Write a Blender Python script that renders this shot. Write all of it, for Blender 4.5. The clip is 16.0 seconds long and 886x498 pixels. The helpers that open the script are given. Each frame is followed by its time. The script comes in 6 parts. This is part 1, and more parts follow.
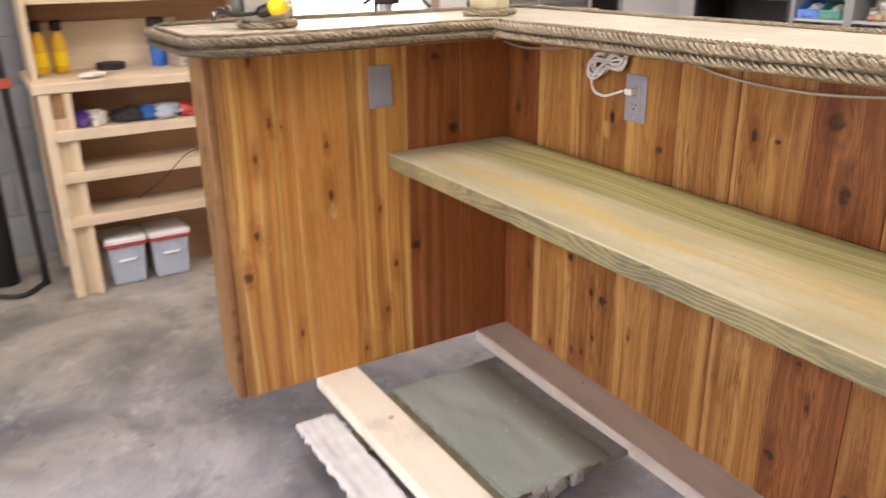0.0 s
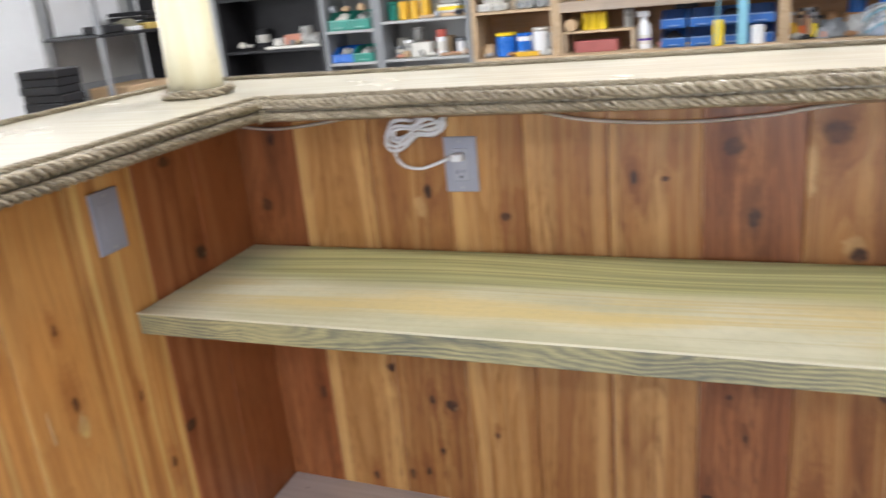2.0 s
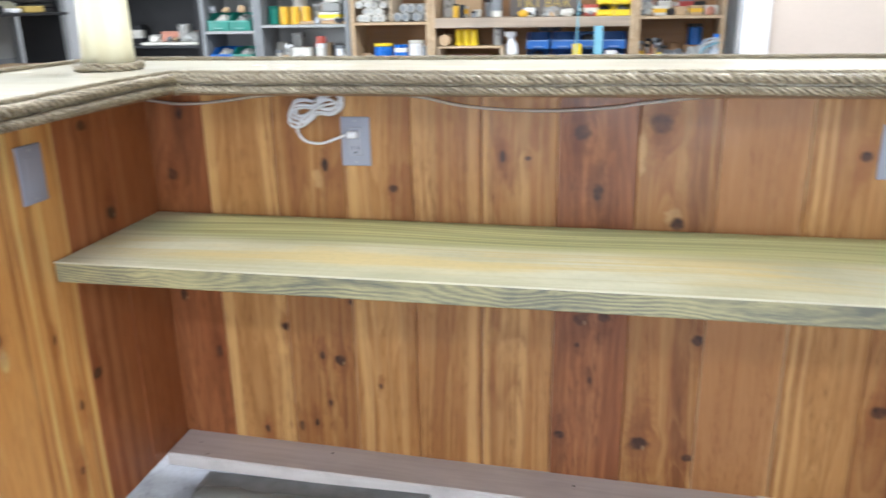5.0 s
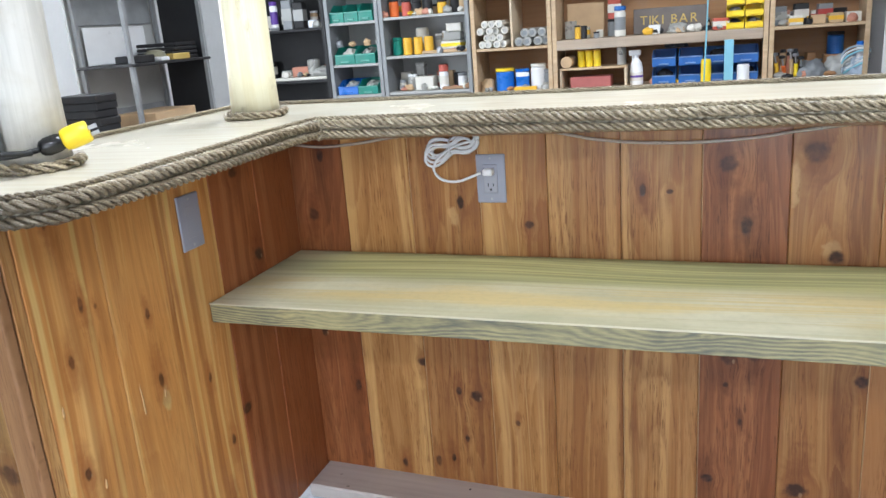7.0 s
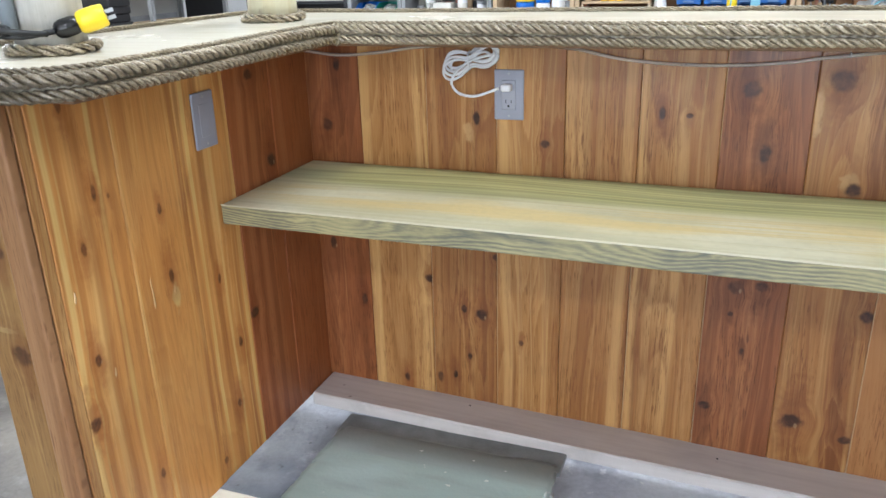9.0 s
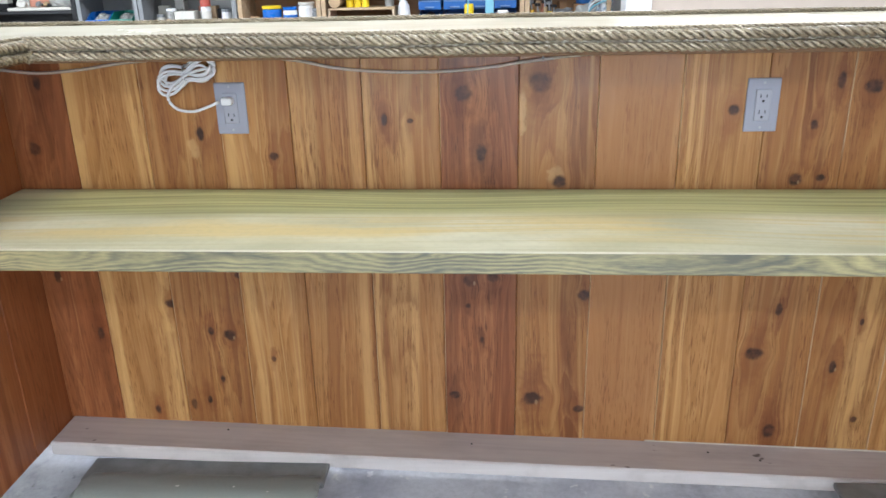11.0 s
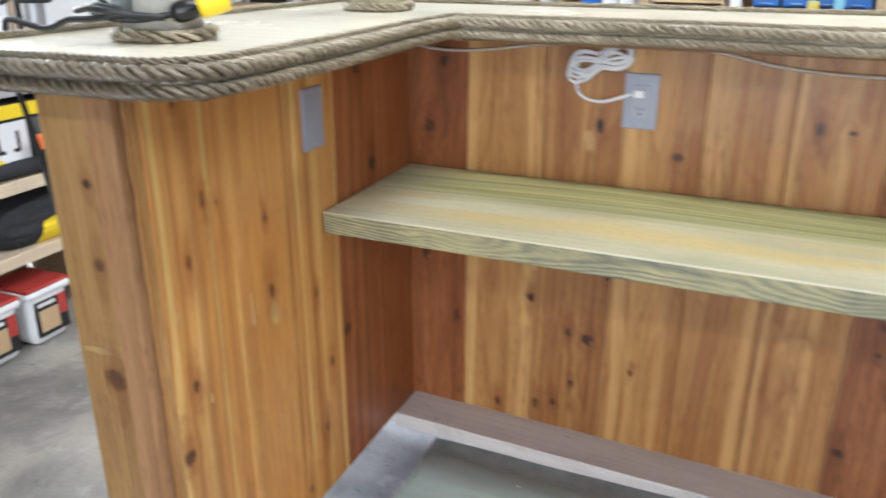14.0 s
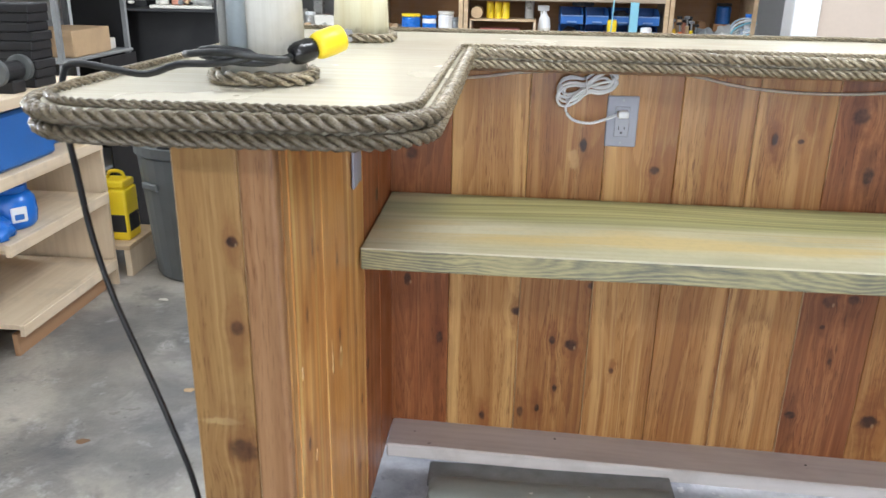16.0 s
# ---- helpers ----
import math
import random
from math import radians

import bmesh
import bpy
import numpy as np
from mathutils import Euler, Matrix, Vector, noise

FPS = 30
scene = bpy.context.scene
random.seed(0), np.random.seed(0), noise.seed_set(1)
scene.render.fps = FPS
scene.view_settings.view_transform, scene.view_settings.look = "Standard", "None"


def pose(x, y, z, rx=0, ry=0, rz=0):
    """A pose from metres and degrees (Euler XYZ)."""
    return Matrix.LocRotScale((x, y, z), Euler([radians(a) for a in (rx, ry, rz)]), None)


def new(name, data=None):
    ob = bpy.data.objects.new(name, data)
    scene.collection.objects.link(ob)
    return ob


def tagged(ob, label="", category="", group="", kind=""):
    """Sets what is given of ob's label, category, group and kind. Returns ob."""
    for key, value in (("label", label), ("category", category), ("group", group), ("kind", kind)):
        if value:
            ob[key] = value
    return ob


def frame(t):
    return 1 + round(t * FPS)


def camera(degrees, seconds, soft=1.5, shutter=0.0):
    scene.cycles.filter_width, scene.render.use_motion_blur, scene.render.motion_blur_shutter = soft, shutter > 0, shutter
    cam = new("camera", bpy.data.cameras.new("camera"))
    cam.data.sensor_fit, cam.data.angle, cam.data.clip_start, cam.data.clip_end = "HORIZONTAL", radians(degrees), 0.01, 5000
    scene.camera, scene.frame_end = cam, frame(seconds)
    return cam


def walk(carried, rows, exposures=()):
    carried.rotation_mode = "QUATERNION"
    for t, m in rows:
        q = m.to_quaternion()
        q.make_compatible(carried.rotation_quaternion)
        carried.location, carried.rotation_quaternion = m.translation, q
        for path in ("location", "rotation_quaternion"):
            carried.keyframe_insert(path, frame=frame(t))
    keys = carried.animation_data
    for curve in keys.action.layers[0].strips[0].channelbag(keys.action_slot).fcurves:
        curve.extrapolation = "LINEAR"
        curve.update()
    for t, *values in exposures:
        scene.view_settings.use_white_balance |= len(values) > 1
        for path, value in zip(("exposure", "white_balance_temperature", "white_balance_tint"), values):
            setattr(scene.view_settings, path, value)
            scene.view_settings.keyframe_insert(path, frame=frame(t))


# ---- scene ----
cam = camera(59.3, 16.0, 1.5, 0.5)
PATH = [
    (0, -0.014, -0.010, 1.194, 69.42, 0.70, 58.64),
    (0.5, -0.308, -0.028, 1.185, 70.26, 1.93, 49.32),
    (1, -0.586, 0.011, 1.197, 70.77, 2.40, 41.10),
    (1.5, -0.815, -0.049, 1.192, 71.29, 4.05, 31.72),
    (2, -0.875, -0.098, 1.208, 71.49, 5.08, 19.62),
    (2.5, -0.733, -0.187, 1.185, 70.84, 4.27, 8.53),
    (3, -0.634, -0.253, 1.168, 68.84, 3.08, -1.86),
    (3.5, -0.634, -0.311, 1.157, 68.80, 1.81, -13.15),
    (4, -0.696, -0.357, 1.165, 70.06, 0.71, -10.94),
    (4.5, -0.790, -0.359, 1.170, 71.41, 0.81, 0.49),
    (5, -0.852, -0.361, 1.178, 72.21, 0.97, 10.70),
    (5.2, -0.854, -0.357, 1.185, 72.23, 0.50, 13.43),
    (7.3, -0.900, -0.349, 1.218, 74.02, 4.35, 18.89),
    (7.5, -0.892, -0.352, 1.218, 73.92, 4.67, 17.80),
    (8, -0.875, -0.360, 1.203, 72.77, 2.45, 16.80),
    (8.5, -0.890, -0.370, 1.182, 70.47, 1.46, 18.44),
    (9, -0.908, -0.366, 1.164, 69.52, 1.53, 20.13),
    (9.5, -0.870, -0.350, 1.155, 69.84, 1.19, 11.98),
    (10, -0.827, -0.351, 1.157, 69.95, 1.29, 6.50),
    (10.2, -0.820, -0.345, 1.168, 69.52, 1.29, 5.73),
    (12.3, -0.797, -0.337, 1.174, 69.51, 1.36, 1.99),
    (12.5, -0.797, -0.344, 1.170, 69.96, 1.30, 2.29),
    (13, -0.840, -0.364, 1.177, 70.46, 1.60, 5.59),
    (13.5, -0.977, -0.356, 1.173, 69.09, 0.64, 12.94),
    (14, -1.150, -0.272, 1.156, 69.03, -0.17, 22.64),
    (14.5, -1.294, -0.221, 1.155, 70.24, -1.42, 26.45),
    (15, -1.494, -0.229, 1.165, 69.08, -0.56, 14.33),
    (15.5, -1.608, -0.305, 1.185, 69.93, -1.66, 6.12),
    (16, -1.647, -0.410, 1.185, 70.17, -0.98, 5.01),
]
EXPOSURES = [(0, -0.34, 7750, 24), (0.5, -0.30, 7700, 24), (1.0, -0.28, 7200, 24), (1.5, -0.32, 6850, 20), (2.0, -0.33, 6500, 14), (2.5, -0.32, 6470, 12),
             (3.0, -0.25, 6220, 10), (3.5, -0.2, 6120, 10), (5.2, -0.05, 6070, 10), (7.3, -0.30, 6070, 10), (7.5, -0.30, 6070, 10), (8.5, -0.29, 6040, 9),
             (9.5, -0.16, 6040, 10), (12.5, -0.17, 6040, 10), (13.5, -0.20, 6150, 10), (14.5, -0.15, 6190, 10), (16, -0.27, 6280, 10)]
walk(cam, [(t, pose(x, y, z, rx, ry, rz)) for t, x, y, z, rx, ry, rz in PATH], EXPOSURES)

# ---- world, lamps, exposure ----
world = bpy.data.worlds.new("world")
scene.world = world
world.use_nodes = True
wn = world.node_tree
sky = wn.nodes.new("ShaderNodeTexSky")
sky.sky_type, sky.sun_disc = "NISHITA", False
sky.sun_elevation, sky.sun_rotation = radians(35), radians(200)
wn.links.new(sky.outputs[0], wn.nodes["Background"].inputs[0])
wn.nodes["Background"].inputs[1].default_value = 0.12

FLOOR, CEIL = -0.13, 2.95
TOP = 1.032            # bar top surface
BACK, LEFT, RIGHT = 1.377, -1.921, 0.41   # inner faces of the bar walls
ROOM = (-5.3, 3.6, -4.2, 5.75)


def area_lamp(name, m, sx, sy, watts, colour):
    d = bpy.data.lights.new(name, "AREA")
    d.shape, d.size, d.size_y, d.energy, d.color = "RECTANGLE", sx, sy, watts, colour
    ob = new(name, d)
    ob.matrix_world = m
    return ob


TUBES = [(-1.05, 0.32, 51), (-1.0, -2.4, 84), (1.6, -2.4, 12), (-0.9, 3.0, 78), (-3.7, 0.5, 30), (-3.7, 3.6, 44), (2.6, 0.3, 10), (0.9, 3.3, 78)]   # x, y, watts; the last is an added fill for the north shelves
for cx, cy, watts in TUBES:
    area_lamp("tube_lamp", pose(cx, cy, CEIL - 0.14), 1.3, 0.26, watts, (0.95, 0.98, 1.0))
area_lamp("door_daylight", pose(-0.4, ROOM[2] + 0.08, 1.15, 90, 0, 0), 3.4, 2.3, 82, (0.96, 0.98, 1.0))
area_lamp("window_daylight", pose(ROOM[0] + 0.06, 2.55, 1.4, 0, -90, 0), 1.5, 1.05, 120, (0.92, 0.96, 1.0))


# ---- node helpers and materials ----
class Nodes:
    """Short hand for building one material's nodes."""

    def __init__(self, name):
        self.m = bpy.data.materials.new(name)
        self.m.use_nodes = True
        self.t = self.m.node_tree
        self.bsdf = self.t.nodes["Principled BSDF"]

    def put(self, kind, operation="", interpolation="", blend=""):
        n = self.t.nodes.new(kind)
        if operation:
            n.operation = operation
        if interpolation:
            n.interpolation_type = interpolation
        if blend:
            n.data_type, n.blend_type = "RGBA", blend
        return n

    def wire(self, socket, value):
        if isinstance(value, bpy.types.NodeSocket):
            self.t.links.new(value, socket)
        elif value is not None:
            socket.default_value = value

    def math(self, op, a, b=None, c=None):
        n = self.put("ShaderNodeMath", operation=op)
        for s, v in zip(n.inputs, (a, b, c)):
            self.wire(s, v)
        return n.outputs[0]

    def vmath(self, op, a, b=None, scale=None):
        n = self.put("ShaderNodeVectorMath", operation=op)
        self.wire(n.inputs[0], a)
        if b is not None:
            self.wire(n.inputs[1], b)
        if scale is not None:
            self.wire(n.inputs["Scale"], scale)
        return n.outputs["Value"] if op in ("LENGTH", "DISTANCE", "DOT_PRODUCT") else n.outputs[0]

    def noise(self, vec, scale, detail=3.0, rough=0.55, distort=0.0):
        n = self.put("ShaderNodeTexNoise")
        self.wire(n.inputs["Vector"], vec)
        n.inputs["Scale"].default_value, n.inputs["Detail"].default_value = scale, detail
        n.inputs["Roughness"].default_value, n.inputs["Distortion"].default_value = rough, distort
        return n.outputs[0]

    def remap(self, v, a, b, c=0.0, d=1.0, smooth=False):
        n = self.put("ShaderNodeMapRange", interpolation="SMOOTHSTEP" if smooth else "LINEAR")
        self.wire(n.inputs[0], v)
        for s, x in zip(n.inputs[1:5], (a, b, c, d)):
            self.wire(s, x)
        return n.outputs[0]

    def mix(self, f, a, b, blend="MIX"):
        n = self.put("ShaderNodeMix", blend=blend)
        self.wire(n.inputs[0], f)
        for s, v in ((n.inputs[6], a), (n.inputs[7], b)):
            self.wire(s, (*v, 1.0) if isinstance(v, tuple) and len(v) == 3 else v)
        return n.outputs[2]

    def ramp(self, f, stops):
        n = self.put("ShaderNodeValToRGB")
        el = n.color_ramp.elements
        while len(el) < len(stops):
            el.new(0.5)
        for e, (p, c) in zip(el, stops):
            e.position, e.color = p, (*c, 1.0)
        self.wire(n.inputs[0], f)
        return n.outputs[0]

    def position(self):
        return self.put("ShaderNodeNewGeometry").outputs["Position"]

    def local(self):
        return self.put("ShaderNodeTexCoord").outputs["Object"]

    def rnd(self):
        return self.put("ShaderNodeObjectInfo").outputs["Random"]

    def scaled(self, vec, s):
        return self.vmath("MULTIPLY", vec, s)

    def done(self, colour=None, rough=0.5, metal=0.0, bump=None, bump_m=0.001, coat=0.0, spec=None):
        b = self.bsdf
        if colour is not None:
            self.wire(b.inputs["Base Color"], (*colour, 1.0) if isinstance(colour, tuple) and len(colour) == 3 else colour)
        self.wire(b.inputs["Roughness"], rough)
        b.inputs["Metallic"].default_value = metal
        b.inputs["Coat Weight"].default_value = coat
        b.inputs["Coat Roughness"].default_value = 0.15
        if spec is not None:
            b.inputs["Specular IOR Level"].default_value = spec
        if bump is not None:
            n = self.put("ShaderNodeBump")
            n.inputs["Strength"].default_value, n.inputs["Distance"].default_value = 1.0, bump_m
            self.wire(n.inputs["Height"], bump)
            self.t.links.new(n.outputs[0], b.inputs["Normal"])
        return self.m


def plain(name, colour, rough=0.5, metal=0.0, vary=0.12, scale=9.0, coat=0.0):
    """Paint, plastic or metal with faint blotches and fine grain."""
    k = Nodes(name)
    p = k.local()
    big, fine = k.noise(p, scale, 4), k.noise(p, scale * 22, 2)
    v = k.math("ADD", k.remap(big, 0.3, 0.7, 1 - vary, 1 + vary), k.remap(fine, 0.3, 0.7, -vary * 0.3, vary * 0.3))
    col = k.vmath("SCALE", (colour[0], colour[1], colour[2]), scale=v)
    return k.done(col, k.remap(big, 0.3, 0.7, max(rough - 0.08, 0.03), min(rough + 0.1, 1.0)), metal, fine, 0.0003, coat)


CEDAR = {   # pale streak, body, dark streak
    "light": ((0.577, 0.352, 0.138), (0.407, 0.204, 0.067), (0.237, 0.092, 0.027)),
    "honey": ((0.74, 0.462, 0.172), (0.585, 0.276, 0.078), (0.35, 0.136, 0.034)),
    "mid": ((0.474, 0.266, 0.099), (0.314, 0.139, 0.044), (0.170, 0.060, 0.019)),
    "plain": ((0.422, 0.224, 0.088), (0.350, 0.161, 0.057), (0.258, 0.105, 0.035)),
    "dark": ((0.34, 0.142, 0.056), (0.210, 0.070, 0.025), (0.105, 0.031, 0.011)),
    "red": ((0.29, 0.104, 0.038), (0.200, 0.060, 0.020), (0.110, 0.030, 0.010)),
    "russet": ((0.37, 0.152, 0.057), (0.258, 0.087, 0.029), (0.140, 0.041, 0.013)),
    "cherry": ((0.40, 0.156, 0.060), (0.305, 0.101, 0.034), (0.190, 0.054, 0.018)),
    "olive": ((0.41, 0.255, 0.098), (0.315, 0.178, 0.064), (0.19, 0.088, 0.032)),
    "umber": ((0.36, 0.198, 0.094), (0.285, 0.140, 0.060), (0.175, 0.074, 0.029)),
}


def cedar(tone, axis, knots, seed, span=None, streaks=(), patches=()):
    """Varnished knotty cedar whose grain runs up the board and bends round its knots. axis: 0 or 1, the way across the board; span: the board's two edges;
    streaks: (place across, half width, strength: pale above 0, dark below); patches: pale scuffs (across, up, half width, half height)."""
    k = Nodes("cedar_" + tone)
    pale, body, dark = CEDAR[tone]
    rng = random.Random(int(seed * 7))
    pos = k.position()
    sep = k.put("ShaderNodeSeparateXYZ")
    k.wire(sep.inputs[0], pos)
    comb = k.put("ShaderNodeCombineXYZ")
    k.wire(comb.inputs[0], sep.outputs[axis])
    k.wire(comb.inputs[1], k.math("MULTIPLY", sep.outputs[2], 0.9))
    flat = comb.outputs[0]
    warped, mask, halo, chip = flat, None, None, None
    smudge = k.noise(flat, 46.0, 3, 0.65)
    for i, (u, z, r) in enumerate(knots):
        r *= 1.05 if tone == "honey" else 1.30
        wide, lean, depth = rng.choice((0.7, 0.9, 1.1, 1.3)), rng.uniform(-0.5, 0.5), rng.choice((0.75, 0.9, 0.97, 0.97))
        if tone == "honey":
            wide, depth = 0.6 + 0.1 * (i % 4), depth * 0.9
        off = k.vmath("SUBTRACT", flat, (u, z * 0.9, 0.0))
        sx = k.put("ShaderNodeSeparateXYZ")
        k.wire(sx.inputs[0], off)
        far = k.vmath("LENGTH", k.vmath("MULTIPLY", off, (1.0 / wide, wide ** 0.5, 1.0)))
        wob = k.math("ADD", far, k.math("MULTIPLY", k.math("SUBTRACT", smudge, 0.5), r * 0.75))
        core = k.math("MULTIPLY", k.remap(wob, r * 0.55, r * 1.15, 1.0, 0.0, True), depth)
        # the stain round a knot runs along the grain, to one side more than the other
        tail = k.math("ADD", sx.outputs[0], k.math("MULTIPLY", sx.outputs[1], lean * 0.35))
        comb2 = k.put("ShaderNodeCombineXYZ")
        k.wire(comb2.inputs[0], k.math("MULTIPLY", tail, 1.15))
        k.wire(comb2.inputs[1], k.math("MULTIPLY", k.math("SUBTRACT", sx.outputs[1], r * rng.uniform(-0.9, 0.9)), 0.36))
        smear = k.math("ADD", k.vmath("LENGTH", comb2.outputs[0]), k.math("MULTIPLY", k.math("SUBTRACT", smudge, 0.5), r * 2.4))
        ring = k.math("MULTIPLY", k.remap(smear, r * 0.5, r * (1.9 + 1.1 * rng.random()), 1.0, 0.0, True), rng.uniform(0.6, 1.0))
        push = k.vmath("SCALE", off, scale=k.remap(far, r * 0.5, r * 3.4, -0.40, 0.0, True))
        warped = k.vmath("ADD", warped, push)
        mask = core if mask is None else k.math("MAXIMUM", mask, core)
        halo = ring if halo is None else k.math("MAXIMUM", halo, ring)
        if i % 5 == 2 and r > 0.0075:   # a bright chip where the knot's rim has torn out
            nick = k.vmath("LENGTH", k.vmath("MULTIPLY", k.vmath("SUBTRACT", flat, (u + r * 0.55, z * 0.9 - r * 0.45, 0.0)), (1.6, 1.0, 1.0)))
            nick = k.remap(nick, r * 0.20, r * 0.38, 1.0, 0.0, True)
            chip = nick if chip is None else k.math("MAXIMUM", chip, nick)
    shift = k.vmath("ADD", warped, (seed * 3.7, seed * 1.3, seed * 0.9))
    wave = k.noise(k.scaled(shift, (5.0, 1.4, 1.0)), 1.0, 2, 0.5)
    bent = k.vmath("ADD", shift, k.vmath("SCALE", (0.06, 0.0, 0.0), scale=wave))
    streak = k.noise(k.scaled(bent, (30.0, 0.5, 1.0)), 1.0, 4, 0.6)
    broad = k.noise(k.scaled(bent, (9.0, 0.5, 1.0)), 1.0, 2)
    cloud = k.noise(k.scaled(shift, (8.0, 2.6, 1.0)), 1.0, 4, 0.6)
    fibre = k.noise(k.scaled(bent, (230.0, 5.0, 1.0)), 1.0, 3, 0.6)
    pores = k.noise(k.scaled(shift, (430.0, 26.0, 1.0)), 1.0, 2, 0.55)
    calm = {"plain": 0.5, "honey": 0.45, "cherry": 0.5, "olive": 0.6, "umber": 0.4}.get(tone, 1.0)
    f = k.math("ADD", k.math("MULTIPLY", streak, 0.55), k.math("MULTIPLY", broad, 0.45))
    col = k.ramp(f, [(0.375, dark), (0.455, body), (0.535, body), (0.62, pale)])
    # growth rings cut lengthwise: nested lines that run up the board and close over in arches
    hill = k.noise(k.scaled(bent, (7.5, 0.85, 1.0)), 1.0, 1, 0.4)
    rings = k.math("FRACT", k.math("ADD", k.math("MULTIPLY", hill, 17.0), k.math("MULTIPLY", fibre, 0.55)))
    late = k.math("MULTIPLY", k.remap(rings, 0.55, 0.93, 0.0, 1.0), k.remap(rings, 1.0, 0.94, 0.0, 1.0))
    col = k.mix(k.math("MULTIPLY", late, 0.42 * calm), col, dark)
    col = k.mix(k.remap(rings, 0.30, 0.0, 0.0, 0.26 * calm), col, pale)
    col = k.mix(k.remap(cloud, 0.50, 0.74, 0.0, 0.50 * calm), col, dark)
    col = k.mix(k.remap(cloud, 0.44, 0.28, 0.0, 0.25), col, pale)
    bunch = k.remap(k.noise(k.scaled(bent, (15.0, 0.22, 1.0)), 1.0, 2), 0.48, 0.60)   # where the growth lines stand close
    col = k.mix(k.math("MULTIPLY", k.remap(fibre, 0.51, 0.67), k.remap(bunch, 0.0, 1.0, 0.14 * calm, 0.40 * calm)), col, dark)
    col = k.mix(k.math("MULTIPLY", k.remap(fibre, 0.46, 0.32), k.remap(bunch, 0.0, 1.0, 0.12, 0.40)), col, pale)
    where = k.remap(k.noise(k.scaled(shift, (22.0, 3.0, 1.0)), 1.0, 3), 0.40, 0.58)
    col = k.mix(k.math("MULTIPLY", where, k.remap(pores, 0.55, 0.64, 0.0, 0.30 if tone == "honey" else 0.66)), col, (dark[0] * 0.62, dark[1] * 0.55, dark[2] * 0.5))
    bright = (min(pale[0] * 1.12, 0.72), pale[1] * 1.16, pale[2] * 1.2)
    deep = (dark[0] * 0.82, dark[1] * 0.75, dark[2] * 0.72)
    sep2 = k.put("ShaderNodeSeparateXYZ")
    k.wire(sep2.inputs[0], warped)
    across = k.math("ADD", sep2.outputs[0], k.math("MULTIPLY", k.math("SUBTRACT", wave, 0.5), 0.040))
    if span is not None:
        a0, a1 = span
        own = [(rng.uniform(a0 + 0.01, a1 - 0.01), rng.uniform(0.0012, 0.004), rng.choice((-0.4, -0.3, 0.35, 0.5))) for _ in range(3)]
        for u, w, how in list(streaks) + own:
            if tone == "plain" and w < 0.005:
                how *= 0.5
            band = k.remap(k.math("ABSOLUTE", k.math("SUBTRACT", across, u)), w * 0.45, w * 1.25, 1.0, 0.0, True)
            patchy = k.remap(streak if w > 0.006 else cloud, 0.38, 0.58, 0.25, 1.0)
            col = k.mix(k.math("MULTIPLY", k.math("MULTIPLY", band, abs(how) * 0.85), patchy), col, bright if how > 0 else deep)
        raw = k.remap(sep.outputs[axis], a0 + 0.0015, a0 + 0.0026, 1.0, 0.0)   # bare unvarnished tongue
        part_way = k.noise(k.scaled(pos, (0.0, 0.0, 2.2)), 1.0, 2)
        lo = 0.38 if int(seed) % 3 else 0.55
        raw = k.math("MULTIPLY", raw, k.remap(part_way, lo, lo + 0.1, 0.0, 0.62))
        if axis == 0:
            col = k.mix(raw, col, (0.66, 0.50, 0.32))
    for u, z, w, h in patches:
        off = k.vmath("MULTIPLY", k.vmath("SUBTRACT", flat, (u, z * 0.9, 0.0)), (1.0 / w, 1.0 / h, 1.0))
        d = k.math("ADD", k.vmath("LENGTH", off), k.math("MULTIPLY", k.math("SUBTRACT", smudge, 0.5), 1.6))
        col = k.mix(k.remap(d, 0.55, 1.1, 0.62, 0.0, True), col, (min(pale[0] * 1.15, 0.74), pale[1] * 1.3, pale[2] * 1.55))
    if mask is not None:
        col = k.mix(k.math("MULTIPLY", halo, 0.60), col, (dark[0] * 0.75, dark[1] * 0.50, dark[2] * 0.45))
        centre = k.mix(k.remap(smudge, 0.40, 0.62), *(((0.050, 0.016, 0.008), (0.17, 0.062, 0.022)) if tone == "honey" else ((0.026, 0.010, 0.007), (0.085, 0.032, 0.016))))
        col = k.mix(mask, col, centre)
    if chip is not None:
        col = k.mix(k.math("MULTIPLY", chip, 0.28), col, (0.55, 0.38, 0.22))
    rough = k.remap(k.noise(pos, 7.0, 3), 0.3, 0.7, 0.30, 0.50)
    rise = k.math("SUBTRACT", fibre, mask) if mask is not None else fibre
    return k.done(col, rough, 0.0, rise, 0.0004, 0.04, 0.34)


def lumber(name, pale, dark, along, rough=0.6, scale=1.0, grey=0.0):
    """Sawn or planed softwood. along: 0, 1 or 2, the way of the grain."""
    k = Nodes(name)
    p = k.vmath("ADD", k.position(), k.vmath("SCALE", (7.0, 3.0, 5.0), scale=k.rnd()))
    s = [38.0 * scale] * 3
    s[along] = 1.6 * scale
    grain = k.noise(k.scaled(p, tuple(s)), 1.0, 4, 0.6, 0.4)
    s2 = [9.0 * scale] * 3
    s2[along] = 0.7 * scale
    broad = k.noise(k.scaled(p, tuple(s2)), 1.0, 3)
    f = k.math("ADD", k.math("MULTIPLY", grain, 0.6), k.math("MULTIPLY", broad, 0.4))
    col = k.ramp(f, [(0.34, dark), (0.66, pale)])
    dirt = k.noise(k.position(), 5.5, 5, 0.65)
    col = k.mix(k.remap(dirt, 0.52, 0.75, 0.0, 0.35 + grey), col, (0.22, 0.20, 0.18))
    return k.done(col, k.remap(broad, 0.3, 0.7, rough - 0.06, rough + 0.1), 0.0, grain, 0.0006)


